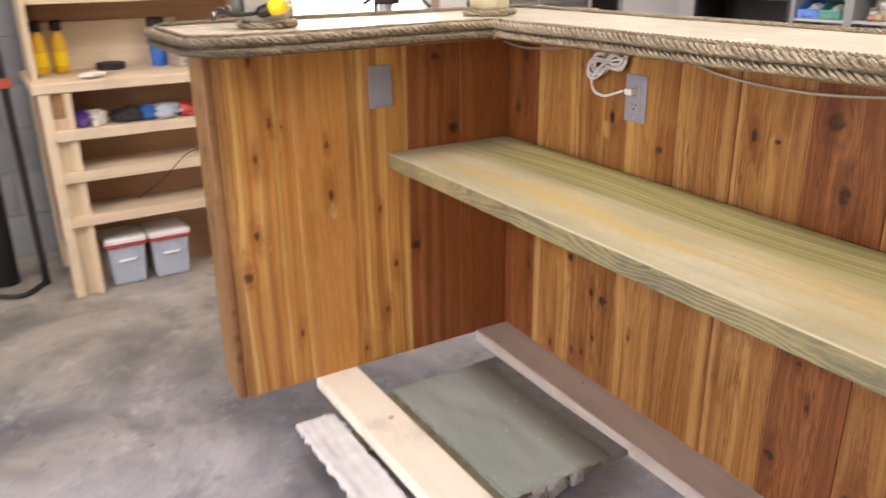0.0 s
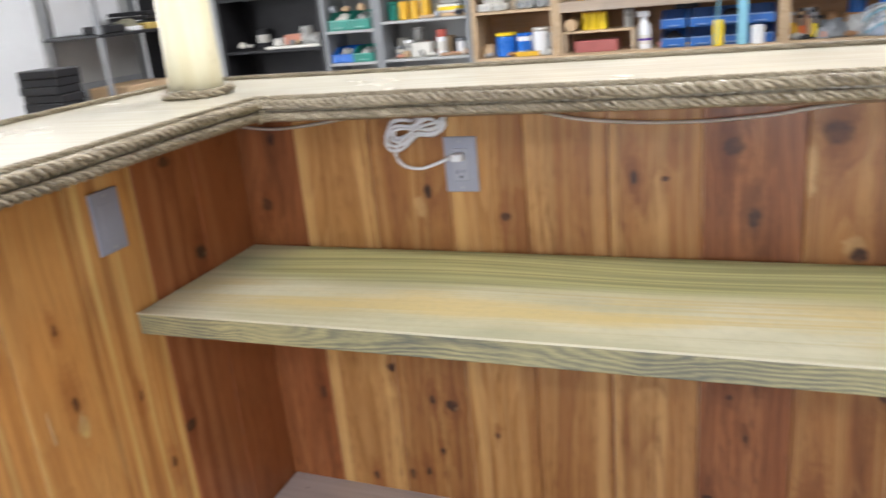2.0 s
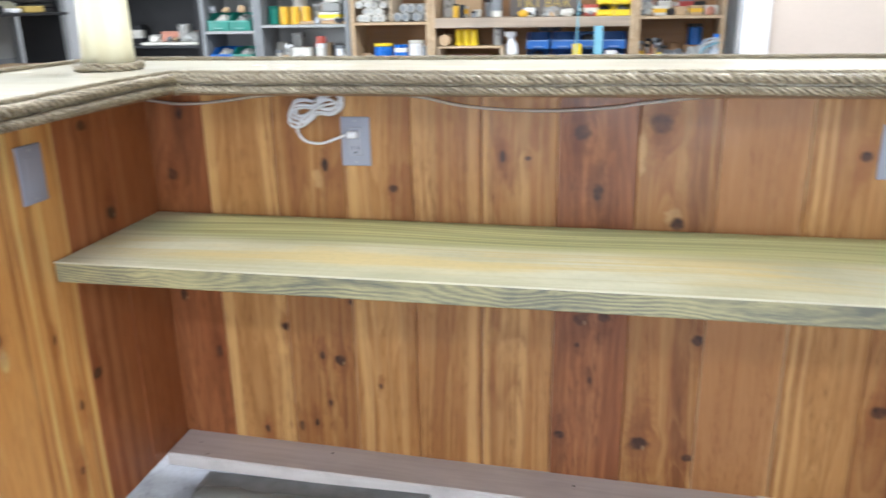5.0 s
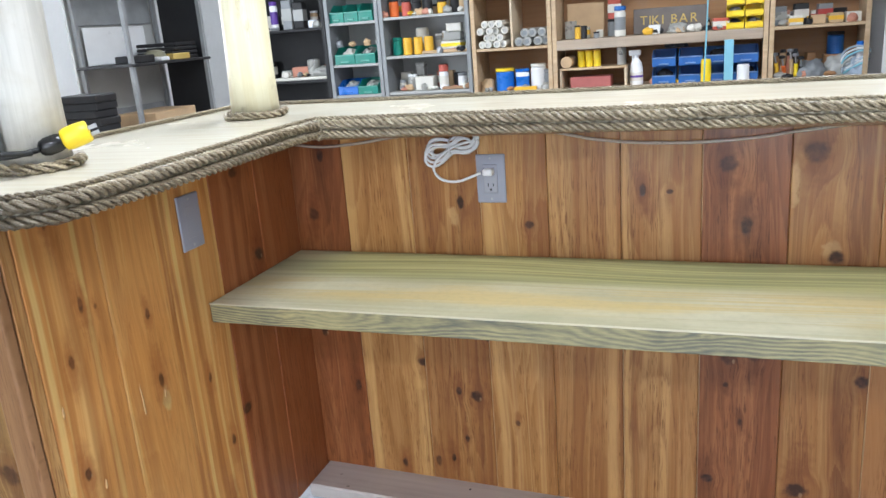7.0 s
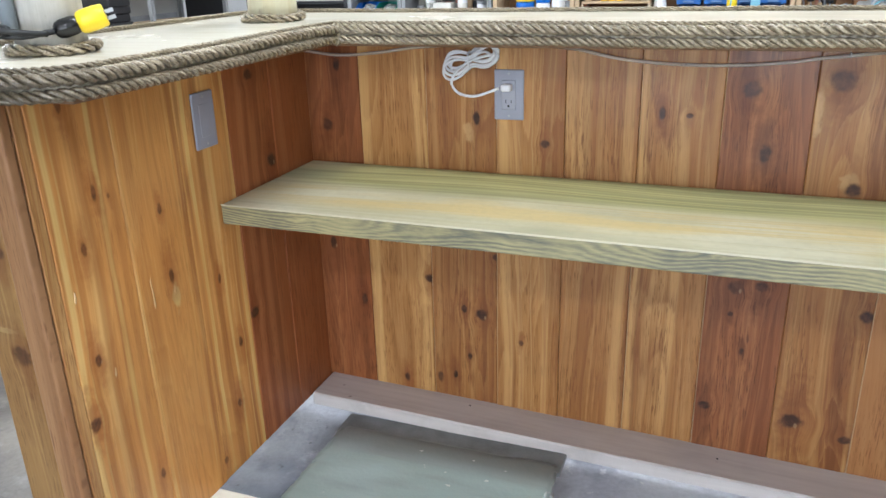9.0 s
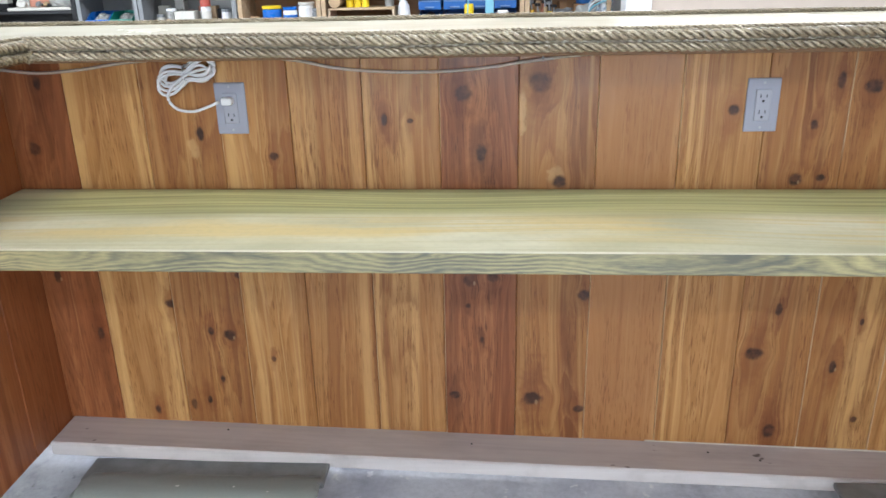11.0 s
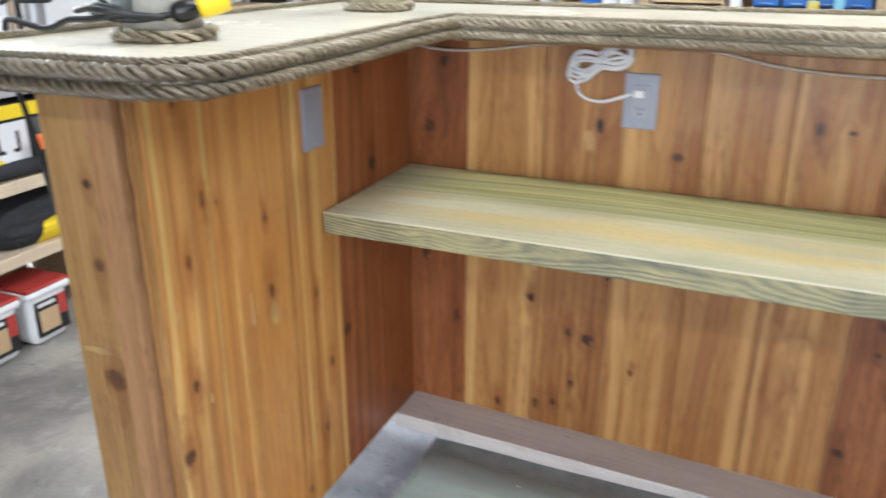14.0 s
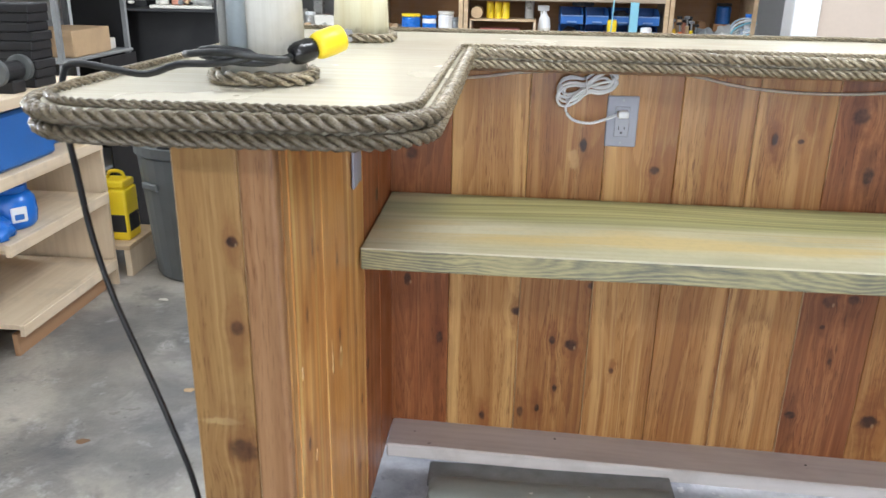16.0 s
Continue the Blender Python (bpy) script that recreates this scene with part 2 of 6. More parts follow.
def treated_top(name):
    """Pressure-treated pine seen on its face: green along the back, pale tan along the front, yellow streaks between."""
    k = Nodes(name)
    p = k.position()
    sep = k.put("ShaderNodeSeparateXYZ")
    k.wire(sep.inputs[0], p)
    wav = k.noise(k.scaled(p, (1.3, 1.6, 0.0)), 1.0, 0)
    bend = k.vmath("ADD", k.scaled(p, (1.0, 1.0, 0.0)), k.vmath("SCALE", (0.0, 0.12, 0.0), scale=wav))
    lines = k.noise(k.scaled(bend, (0.8, 75.0, 0.0)), 1.0, 3, 0.6)
    broad = k.noise(k.scaled(bend, (0.9, 16.0, 0.0)), 1.0, 2, 0.5)
    patch = k.noise(k.scaled(p, (3.0, 6.0, 0.0)), 1.0, 2, 0.45)
    fuzz = k.noise(p, 60.0, 3, 0.6)
    across = k.math("ADD", sep.outputs[1], k.math("MULTIPLY", k.math("SUBTRACT", broad, 0.5), 0.05))
    back = k.remap(across, 1.135, 1.215, 0.0, 1.0, True)
    green = k.mix(k.remap(lines, 0.42, 0.60), (0.430, 0.400, 0.180), (0.215, 0.210, 0.080))
    green = k.mix(k.remap(broad, 0.42, 0.64, 0.0, 0.4), green, (0.315, 0.320, 0.170))
    tan = k.ramp(patch, [(0.36, (0.385, 0.370, 0.248)), (0.50, (0.490, 0.460, 0.315)), (0.64, (0.575, 0.545, 0.405))])
    tan = k.mix(k.remap(lines, 0.48, 0.62, 0.0, 0.34), tan, (0.36, 0.335, 0.20))
    yellow = k.noise(k.scaled(bend, (2.2, 10.0, 0.0)), 1.0, 2, 0.5)
    near = k.math("MULTIPLY", k.remap(across, 0.99, 1.06, 0.0, 1.0, True), k.remap(across, 1.19, 1.12, 0.0, 1.0, True))
    tan = k.mix(k.math("MULTIPLY", near, k.remap(k.math("ADD", yellow, k.math("MULTIPLY", k.math("SUBTRACT", lines, 0.5), 0.5)), 0.42, 0.60, 0.0, 0.80)), tan, (0.57, 0.43, 0.175))
    col = k.mix(back, tan, green)
    col = k.mix(k.remap(fuzz, 0.45, 0.70, 0.0, 0.16), col, (0.27, 0.27, 0.19))
    far_end = k.remap(k.math("ADD", sep.outputs[0], k.math("MULTIPLY", patch, 0.3)), -1.58, -1.80, 0.0, 0.6, True)   # bleached left end
    col = k.mix(far_end, col, k.mix(k.remap(broad, 0.40, 0.60), (0.42, 0.42, 0.315), (0.27, 0.305, 0.225)))
    return k.done(col, k.remap(patch, 0.3, 0.7, 0.40, 0.56), 0.0, lines, 0.0005, 0.0, 0.4)


def treated_edge(name):
    """The stained front edge of the shelf: long pale growth rings that swirl round a few knots, on blue-grey."""
    k = Nodes(name)
    p = k.position()
    sep = k.put("ShaderNodeSeparateXYZ")
    k.wire(sep.inputs[0], p)
    hill = k.noise(k.scaled(p, (2.6, 1.0, 9.0)), 1.0, 1, 0.4, 0.25)
    ripple = k.noise(k.scaled(p, (14.0, 1.0, 46.0)), 1.0, 2, 0.5)
    field = k.math("ADD", k.math("MULTIPLY", hill, 15.0), k.math("MULTIPLY", ripple, 1.5))
    field = k.math("ADD", field, k.math("MULTIPLY", sep.outputs[2], 85.0))
    for x in (-1.79, -1.62, -1.03, -0.80, 0.16):   # knots cut at the edge
        off = k.vmath("MULTIPLY", k.vmath("SUBTRACT", p, (x, 0.0, 0.676)), (6.0, 0.0, 15.0))
        field = k.math("ADD", field, k.remap(k.math("ADD", k.vmath("LENGTH", off), k.math("MULTIPLY", k.math("SUBTRACT", ripple, 0.5), 0.8)), 0.0, 0.9, 2.2, 0.0, True))
    band = k.math("ABSOLUTE", k.math("SUBTRACT", k.math("FRACT", field), 0.5))
    fine = k.noise(k.scaled(p, (40.0, 1.0, 330.0)), 1.0, 4)
    area = k.noise(k.scaled(p, (4.0, 1.0, 6.0)), 1.0, 3)
    calm = k.remap(k.noise(k.scaled(p, (3.1, 1.0, 8.0)), 1.0, 2), 0.38, 0.56, 0.45, 1.0)   # long stretches where the rings hardly show
    v = k.math("ADD", k.math("MULTIPLY", k.math("MULTIPLY", k.math("SUBTRACT", band, 0.22), calm), 1.15), k.math("MULTIPLY", k.math("SUBTRACT", fine, 0.5), 0.8))
    v = k.math("ADD", v, 0.42)
    v = k.math("ADD", v, k.math("MULTIPLY", k.math("SUBTRACT", area, 0.5), 1.5))
    col = k.ramp(v, [(0.08, (0.115, 0.113, 0.085)), (0.36, (0.198, 0.184, 0.112)), (0.60, (0.292, 0.262, 0.138)), (0.95, (0.42, 0.365, 0.180))])
    return k.done(col, 0.42, 0.0, fine, 0.0005, 0.1)


def concrete():
    """Old workshop slab: cloudy grey with dark damp stains, chalky drips and oil spots."""
    k = Nodes("concrete_floor")
    p = k.position()
    big, mid, fine = k.noise(p, 1.3, 5, 0.6, 0.5), k.noise(p, 5.5, 5, 0.65, 0.3), k.noise(p, 80.0, 3)
    col = k.ramp(big, [(0.36, (0.112, 0.116, 0.132)), (0.46, (0.200, 0.203, 0.212)), (0.54, (0.318, 0.315, 0.312)), (0.65, (0.430, 0.422, 0.410))])
    col = k.mix(k.remap(mid, 0.53, 0.66, 0.0, 0.62), col, (0.138, 0.140, 0.152))
    col = k.mix(k.remap(mid, 0.44, 0.32, 0.0, 0.45), col, (0.43, 0.435, 0.45))
    warm = k.noise(k.vmath("ADD", p, (3.0, 8.0, 0.0)), 1.9, 4, 0.6)
    col = k.mix(k.remap(warm, 0.52, 0.70, 0.0, 0.35), col, (0.34, 0.315, 0.285))
    sx = k.put("ShaderNodeSeparateXYZ")
    k.wire(sx.inputs[0], p)
    cold = k.math("ADD", sx.outputs[0], k.math("MULTIPLY", k.math("SUBTRACT", warm, 0.5), 1.6))   # bluish light round the bar, put into the floor's colour
    col = k.mix(k.remap(cold, -2.95, -1.75, 0.0, 1.0, True), k.vmath("MULTIPLY", col, (1.00, 0.945, 0.845)), k.vmath("MULTIPLY", col, (0.97, 1.01, 1.17)))
    spots = k.noise(p, 15.0, 4, 0.7)
    col = k.mix(k.remap(spots, 0.64, 0.71, 0.0, 0.75), col, (0.07, 0.066, 0.064))
    chalk = k.noise(k.vmath("ADD", p, (9.0, 4.0, 0.0)), 7.0, 6, 0.72)
    col = k.mix(k.remap(chalk, 0.58, 0.74, 0.0, 0.6), col, (0.60, 0.60, 0.61))
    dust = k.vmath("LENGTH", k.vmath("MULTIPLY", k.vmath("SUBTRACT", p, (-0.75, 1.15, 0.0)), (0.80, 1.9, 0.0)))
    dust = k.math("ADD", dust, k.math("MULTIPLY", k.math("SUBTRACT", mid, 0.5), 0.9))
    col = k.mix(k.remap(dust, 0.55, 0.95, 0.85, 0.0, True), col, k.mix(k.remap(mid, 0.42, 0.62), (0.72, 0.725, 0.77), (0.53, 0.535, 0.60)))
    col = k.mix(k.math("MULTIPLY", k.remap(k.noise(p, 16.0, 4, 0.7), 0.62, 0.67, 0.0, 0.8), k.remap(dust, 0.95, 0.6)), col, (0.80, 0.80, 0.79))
    col = k.mix(k.remap(fine, 0.4, 0.7, 0.0, 0.16), col, (0.13, 0.13, 0.13))
    return k.done(col, k.remap(mid, 0.3, 0.7, 0.26, 0.48), 0.0, k.math("ADD", fine, k.math("MULTIPLY", mid, 2.0)), 0.0016)


def rope_mat():
    """Weathered manila: straw-coloured yarns running along each strand, brown dirt, one stained corner."""
    k = Nodes("manila_rope")
    p = k.position()
    along = k.put("ShaderNodeUVMap").outputs[0]
    yarn = k.noise(k.scaled(along, (0.22, 13.0, 1.0)), 1.0, 3, 0.65)
    fuzz, blot, stain = k.noise(p, 300.0, 3, 0.7), k.noise(p, 38.0, 4, 0.65), k.noise(p, 2.6, 3, 0.5)
    f = k.math("ADD", k.math("MULTIPLY", yarn, 0.7), k.math("MULTIPLY", fuzz, 0.3))
    col = k.ramp(f, [(0.36, (0.050, 0.037, 0.020)), (0.47, (0.175, 0.140, 0.084)), (0.60, (0.57, 0.49, 0.35))])
    col = k.mix(k.remap(blot, 0.50, 0.70, 0.0, 0.4), col, (0.13, 0.098, 0.060))
    col = k.mix(k.remap(stain, 0.50, 0.62, 0.0, 0.40), col, (0.11, 0.080, 0.046))
    spill = k.vmath("LENGTH", k.vmath("MULTIPLY", k.vmath("SUBTRACT", p, (-2.06, 0.40, 1.00)), (0.7, 2.2, 2.2)))
    spill = k.math("ADD", spill, k.math("MULTIPLY", k.math("SUBTRACT", stain, 0.5), 0.4))
    col = k.mix(k.remap(spill, 0.14, 0.42, 0.72, 0.0, True), col, (0.052, 0.037, 0.020))
    return k.done(col, k.remap(fuzz, 0.35, 0.65, 0.22, 0.42), 0.0, f, 0.0014, 0.0, 0.6)


def peeled_log(name, base, stain, low):
    """A debarked pole: long checks and streaks, knots' bruises, drips of old varnish."""
    k = Nodes(name)
    p = k.position()
    streak = k.noise(k.scaled(p, (40.0, 40.0, 1.8)), 1.0, 4, 0.6)
    blot, spot = k.noise(p, 9.0, 5, 0.6, 0.4), k.noise(k.scaled(p, (22.0, 22.0, 9.0)), 1.0, 4, 0.7)
    col = k.mix(k.remap(streak, 0.42, 0.66, 0.0, 0.65), base, stain)
    col = k.mix(k.remap(blot, 0.46, 0.68, 0.0, 0.55), col, low)
    col = k.mix(k.remap(spot, 0.60, 0.72, 0.0, 0.6), col, (stain[0] * 0.6, stain[1] * 0.55, stain[2] * 0.5))
    return k.done(col, 0.5, 0.0, k.math("ADD", streak, blot), 0.003, 0.1)


M = {}
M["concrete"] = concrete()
M["rope"] = rope_mat()
M["wall_white"] = plain("white_wall_paint", (0.74, 0.75, 0.76), 0.7, vary=0.05, scale=2.0)
M["wall_beige"] = plain("beige_wall_paint", (0.52, 0.44, 0.37), 0.7, vary=0.05, scale=2.0)
M["block"] = plain("grey_block_paint", (0.23, 0.255, 0.27), 0.75, vary=0.18, scale=3.0)
M["ceiling"] = plain("ceiling_board", (0.70, 0.70, 0.68), 0.8, vary=0.05, scale=2.0)
M["pine_y"] = lumber("shelf_pine_y", (0.72, 0.605, 0.455), (0.60, 0.475, 0.33), 1)
M["pine_x"] = lumber("shelf_pine_x", (0.62, 0.47, 0.30), (0.44, 0.30, 0.17), 0)
M["pine_z"] = lumber("shelf_pine_z", (0.72, 0.60, 0.44), (0.60, 0.475, 0.325), 2)
M["ply_brown"] = lumber("brown_plywood", (0.41, 0.245, 0.135), (0.29, 0.155, 0.078), 1, 0.6, 0.5)
M["ply_brown_x"] = lumber("brown_plywood_x", (0.40, 0.22, 0.10), (0.27, 0.13, 0.05), 0, 0.6, 0.5)
M["beam"] = lumber("weathered_beam", (0.47, 0.38, 0.29), (0.33, 0.255, 0.19), 0, 0.65, 0.8, 0.1)
M["salmon"] = plain("salmon_plastic", (0.50, 0.22, 0.15), 0.5, 0.0, 0.15)
M["underlay_pale"] = plain("tan_knot", (0.50, 0.40, 0.27), 0.6, vary=0.25, scale=60)
M["underlay"] = plain("brown_underlay", (0.20, 0.115, 0.062), 0.7)
M["stud"] = lumber("fresh_stud", (0.90, 0.88, 0.79), (0.85, 0.80, 0.69), 0, 0.55)
k = Nodes("stained_plank")
pp = k.position()
gr = k.noise(k.scaled(pp, (1.6, 40.0, 40.0)), 1.0, 4, 0.6, 0.4)
bl = k.noise(k.scaled(pp, (2.0, 5.0, 1.0)), 1.0, 5, 0.65)
cc = k.ramp(gr, [(0.3, (0.47, 0.415, 0.405)), (0.7, (0.56, 0.505, 0.49))])
cc = k.mix(k.remap(bl, 0.5, 0.72, 0.0, 0.5), cc, (0.31, 0.265, 0.26))
cc = k.mix(k.remap(bl, 0.44, 0.30, 0.0, 0.5), cc, (0.56, 0.51, 0.50))
sp_ = k.noise(k.scaled(pp, (9.0, 14.0, 1.0)), 1.0, 3, 0.6)
cc = k.mix(k.remap(sp_, 0.665, 0.70, 0.0, 0.9), cc, (0.05, 0.035, 0.03))
M["plank"] = k.done(cc, k.remap(bl, 0.3, 0.7, 0.5, 0.75), 0.0, gr, 0.0006)
M["plank_edge"] = lumber("pale_plank_edge", (0.66, 0.62, 0.60), (0.52, 0.48, 0.465), 0, 0.65, 1.0, 0.1)
M["shelf_top"] = treated_top("treated_pine_face")
M["shelf_edge"] = treated_edge("treated_pine_edge")
# paler pine: the highlight on the shelf's eased edge, as colour
M["arris"] = lumber("pine_edge_highlight", (0.62, 0.58, 0.43), (0.45, 0.42, 0.30), 0, 0.5)
M["log_white"] = peeled_log("weathered_log", (0.60, 0.59, 0.55), (0.33, 0.33, 0.30), (0.42, 0.38, 0.30))
M["log_yellow"] = peeled_log("varnished_log", (0.82, 0.79, 0.60), (0.68, 0.60, 0.36), (0.72, 0.66, 0.46))
M["conduit"] = plain("grey_conduit", (0.36, 0.42, 0.47), 0.4, vary=0.06)
M["steel"] = plain("galvanised_steel", (0.40, 0.42, 0.45), 0.4, 0.6, 0.1)
M["grey_paint"] = plain("grey_steel_paint", (0.25, 0.262, 0.27), 0.5, 0.0, 0.15)
M["light_grey"] = plain("light_grey_paint", (0.38, 0.385, 0.375), 0.55, 0.0, 0.07)
M["plate"] = plain("grey_plate", (0.29, 0.305, 0.37), 0.38, 0.0, 0.05)
M["outlet"] = plain("grey_outlet", (0.33, 0.34, 0.40), 0.35, 0.0, 0.03)
M["slot"] = plain("dark_slot", (0.015, 0.015, 0.018), 0.5, 0.0, 0.05)
M["black"] = plain("black_paint", (0.012, 0.012, 0.014), 0.62, 0.0, 0.15)
M["drip"] = plain("dried_varnish", (0.58, 0.37, 0.17), 0.15, 0.0, 0.08, coat=0.6)
M["collar"] = plain("glossy_black", (0.008, 0.008, 0.009), 0.2, 0.0, 0.1)
M["rubber"] = plain("black_rubber", (0.010, 0.011, 0.013), 0.45, 0.0, 0.15)
M["white"] = plain("white_plastic", (0.76, 0.77, 0.78), 0.35, 0.0, 0.04)
M["cord_white"] = plain("white_cord", (0.72, 0.73, 0.76), 0.4, 0.0, 0.05)
M["wire_grey"] = plain("cloudy_wire_jacket", (0.62, 0.58, 0.54), 0.35, 0.0, 0.08)
M["wire_grey"].node_tree.nodes["Principled BSDF"].inputs["Transmission Weight"].default_value = 0.6
M["yellow"] = plain("yellow_plastic", (0.86, 0.64, 0.02), 0.4, 0.0, 0.06)
M["yellow_dk"] = plain("amber_plastic", (0.72, 0.42, 0.03), 0.45, 0.0, 0.08)
M["blue"] = plain("blue_plastic", (0.022, 0.125, 0.41), 0.4, 0.0, 0.1)
M["blue_br"] = plain("bright_blue_plastic", (0.01, 0.14, 0.55), 0.3, 0.0, 0.1)
M["teal"] = plain("light_blue_paint", (0.22, 0.50, 0.62), 0.45, 0.0, 0.06)
M["green"] = plain("green_plastic", (0.008, 0.21, 0.16), 0.4, 0.0, 0.1)
M["bin_rim_blue"] = plain("worn_blue_rim", (0.16, 0.27, 0.50), 0.4, 0.0, 0.15)
M["bin_rim_green"] = plain("worn_green_rim", (0.10, 0.36, 0.29), 0.4, 0.0, 0.15)
M["red"] = plain("red_plastic", (0.43, 0.045, 0.037), 0.4, 0.0, 0.08)
M["red_paint"] = plain("red_box", (0.50, 0.10, 0.07), 0.5, 0.0, 0.12)
M["orange"] = plain("orange_plastic", (0.75, 0.16, 0.03), 0.45, 0.0, 0.08)
M["purple"] = plain("purple_plastic", (0.10, 0.04, 0.28), 0.4, 0.0, 0.08)
M["red_case"] = plain("faded_red_case", (0.36, 0.11, 0.10), 0.5, 0.0, 0.12)
M["card"] = plain("cardboard", (0.50, 0.35, 0.205), 0.8, 0.0, 0.1)
M["paper"] = plain("paper", (0.66, 0.64, 0.58), 0.7, 0.0, 0.06)
M["can_grey"] = plain("dark_grey_plastic", (0.090, 0.098, 0.098), 0.5, 0.0, 0.12)
M["grey"] = plain("grey_plastic", (0.22, 0.235, 0.25), 0.45, 0.0, 0.1)
M["clearish"] = plain("cloudy_plastic", (0.56, 0.56, 0.53), 0.3, 0.0, 0.08)
M["clearish"].node_tree.nodes["Principled BSDF"].inputs["Transmission Weight"].default_value = 0.45
M["cream_tub"] = plain("cloudy_cream_plastic", (0.80, 0.77, 0.69), 0.3, 0.0, 0.06)
M["cream_tub"].node_tree.nodes["Principled BSDF"].inputs["Transmission Weight"].default_value = 0.35
M["pale_cord"] = plain("pale_blue_cord", (0.42, 0.55, 0.80), 0.4, 0.0, 0.08)
M["tub"] = plain("translucent_tub", (0.38, 0.45, 0.55), 0.3, 0.0, 0.08)
M["canvas"] = plain("black_canvas", (0.02, 0.021, 0.026), 0.8, 0.0, 0.25, 20)
k = Nodes("dusty_green_sheet")
pp = k.position()
bl, fi = k.noise(pp, 2.6, 1, 0.4), k.noise(pp, 90.0, 3)
cc = k.ramp(bl, [(0.30, (0.250, 0.312, 0.292)), (0.70, (0.330, 0.392, 0.378))])
cc = k.mix(k.remap(k.noise(k.scaled(pp, (4.0, 26.0, 1.0)), 1.0, 3, 0.5), 0.50, 0.72, 0.0, 0.30), cc, (0.17, 0.185, 0.165))
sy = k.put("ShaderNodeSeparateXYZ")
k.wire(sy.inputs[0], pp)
far_shade = k.math("ADD", sy.outputs[1], k.math("MULTIPLY", bl, 0.05))
cc = k.mix(k.remap(far_shade, 1.095, 1.185, 0.0, 0.68, True), cc, (0.125, 0.118, 0.118))   # the shelf's shade on the far side, painted into the sheet
cc = k.mix(k.remap(k.noise(pp, 38.0, 2), 0.73, 0.76, 0.0, 0.8), cc, (0.55, 0.55, 0.52))
M["tarp"] = k.done(cc, k.remap(bl, 0.3, 0.7, 0.40, 0.48), 0.0, fi, 0.0010)
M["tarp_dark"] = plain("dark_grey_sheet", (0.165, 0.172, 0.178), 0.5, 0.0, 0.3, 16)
M["padding"] = plain("olive_padding", (0.20, 0.19, 0.13), 0.9, 0.0, 0.25, 24)
M["carpet"] = plain("dusty_carpet", (0.66, 0.68, 0.72), 0.95, 0.0, 0.10, 22)
M["tuft"] = plain("dusty_fibre", (0.33, 0.34, 0.34), 0.95, 0.0, 0.2, 40)
M["gold"] = plain("gold_paint", (0.55, 0.40, 0.12), 0.4, 0.3, 0.1)
M["sign"] = plain("dark_sign_board", (0.145, 0.125, 0.115), 0.6, 0.0, 0.15)
k = Nodes("pale_varnished_top")
pp = k.position()
gr = k.noise(k.scaled(pp, (2.2, 60.0, 1.0)), 1.0, 3, 0.6, 0.3)
bl = k.noise(pp, 3.0, 4)
cc = k.ramp(gr, [(0.3, (0.58, 0.53, 0.415)), (0.7, (0.68, 0.64, 0.53))])
cc = k.mix(k.remap(bl, 0.5, 0.75, 0.0, 0.35), cc, (0.44, 0.39, 0.285))
M["bar_top"] = k.done(cc, k.remap(bl, 0.3, 0.7, 0.18, 0.30), 0.0, gr, 0.0001, 0.0, 0.4)
k = Nodes("daylight_outside")
k.bsdf.inputs["Emission Color"].default_value, k.bsdf.inputs["Emission Strength"].default_value = (0.93, 0.97, 1.0, 1.0), 3.2
M["daylight"] = k.done((0.8, 0.85, 0.9), 0.9)
k = Nodes("lit_tube")
k.bsdf.inputs["Emission Color"].default_value, k.bsdf.inputs["Emission Strength"].default_value = (0.95, 0.98, 1.0, 1.0), 5.0
M["lit_tube"] = k.done((0.9, 0.9, 0.9), 0.4)
k = Nodes("window_glass")
k.bsdf.inputs["Transmission Weight"].default_value = 1.0
M["glass"] = k.done((0.95, 0.97, 0.97), 0.03)


# ---- mesh helpers ----
def mesh_of(name, bm, material, smooth=False):
    me = bpy.data.meshes.new(name)
    bmesh.ops.recalc_face_normals(bm, faces=bm.faces)
    bm.to_mesh(me)
    bm.free()
    for m in (material if isinstance(material, (list, tuple)) else [material]):
        me.materials.append(m)
    if smooth:
        me.polygons.foreach_set("use_smooth", [True] * len(me.polygons))
    return me


def part(name, bm, material, parent=None, label="", smooth=False):
    ob = new(name, mesh_of(name, bm, material, smooth))
    if parent is not None:
        ob.parent = parent
    if label:
        ob["label"] = label
    return ob


def thing(name, label, category, at=(0, 0, 0), turn=0.0, group="", kind=""):
    e = new(name)
    e.empty_display_size = 0.05
    e.matrix_world = pose(*at, 0, 0, turn)
    return tagged(e, label, category, group, kind)


def solo(name, bm, material, label, category, at=(0, 0, 0), turn=0.0, group="", kind="", smooth=False):
    ob = part(name, bm, material, None, "", smooth)
    ob.matrix_world = pose(*at, 0, 0, turn)
    return tagged(ob, label, category, group, kind)


def box(x0, x1, y0, y1, z0, z1, bevel=0.003, bm=None, segs=1):
    bm = bm or bmesh.new()
    m = Matrix.LocRotScale(((x0 + x1) / 2, (y0 + y1) / 2, (z0 + z1) / 2), None, (abs(x1 - x0), abs(y1 - y0), abs(z1 - z0)))
    vs = bmesh.ops.create_cube(bm, size=1.0, matrix=m)["verts"]
    if bevel > 0:
        es = list({e for v in vs for e in v.link_edges})
        bmesh.ops.bevel(bm, geom=es, offset=bevel, segments=segs, affect="EDGES", profile=0.5)
    return bm


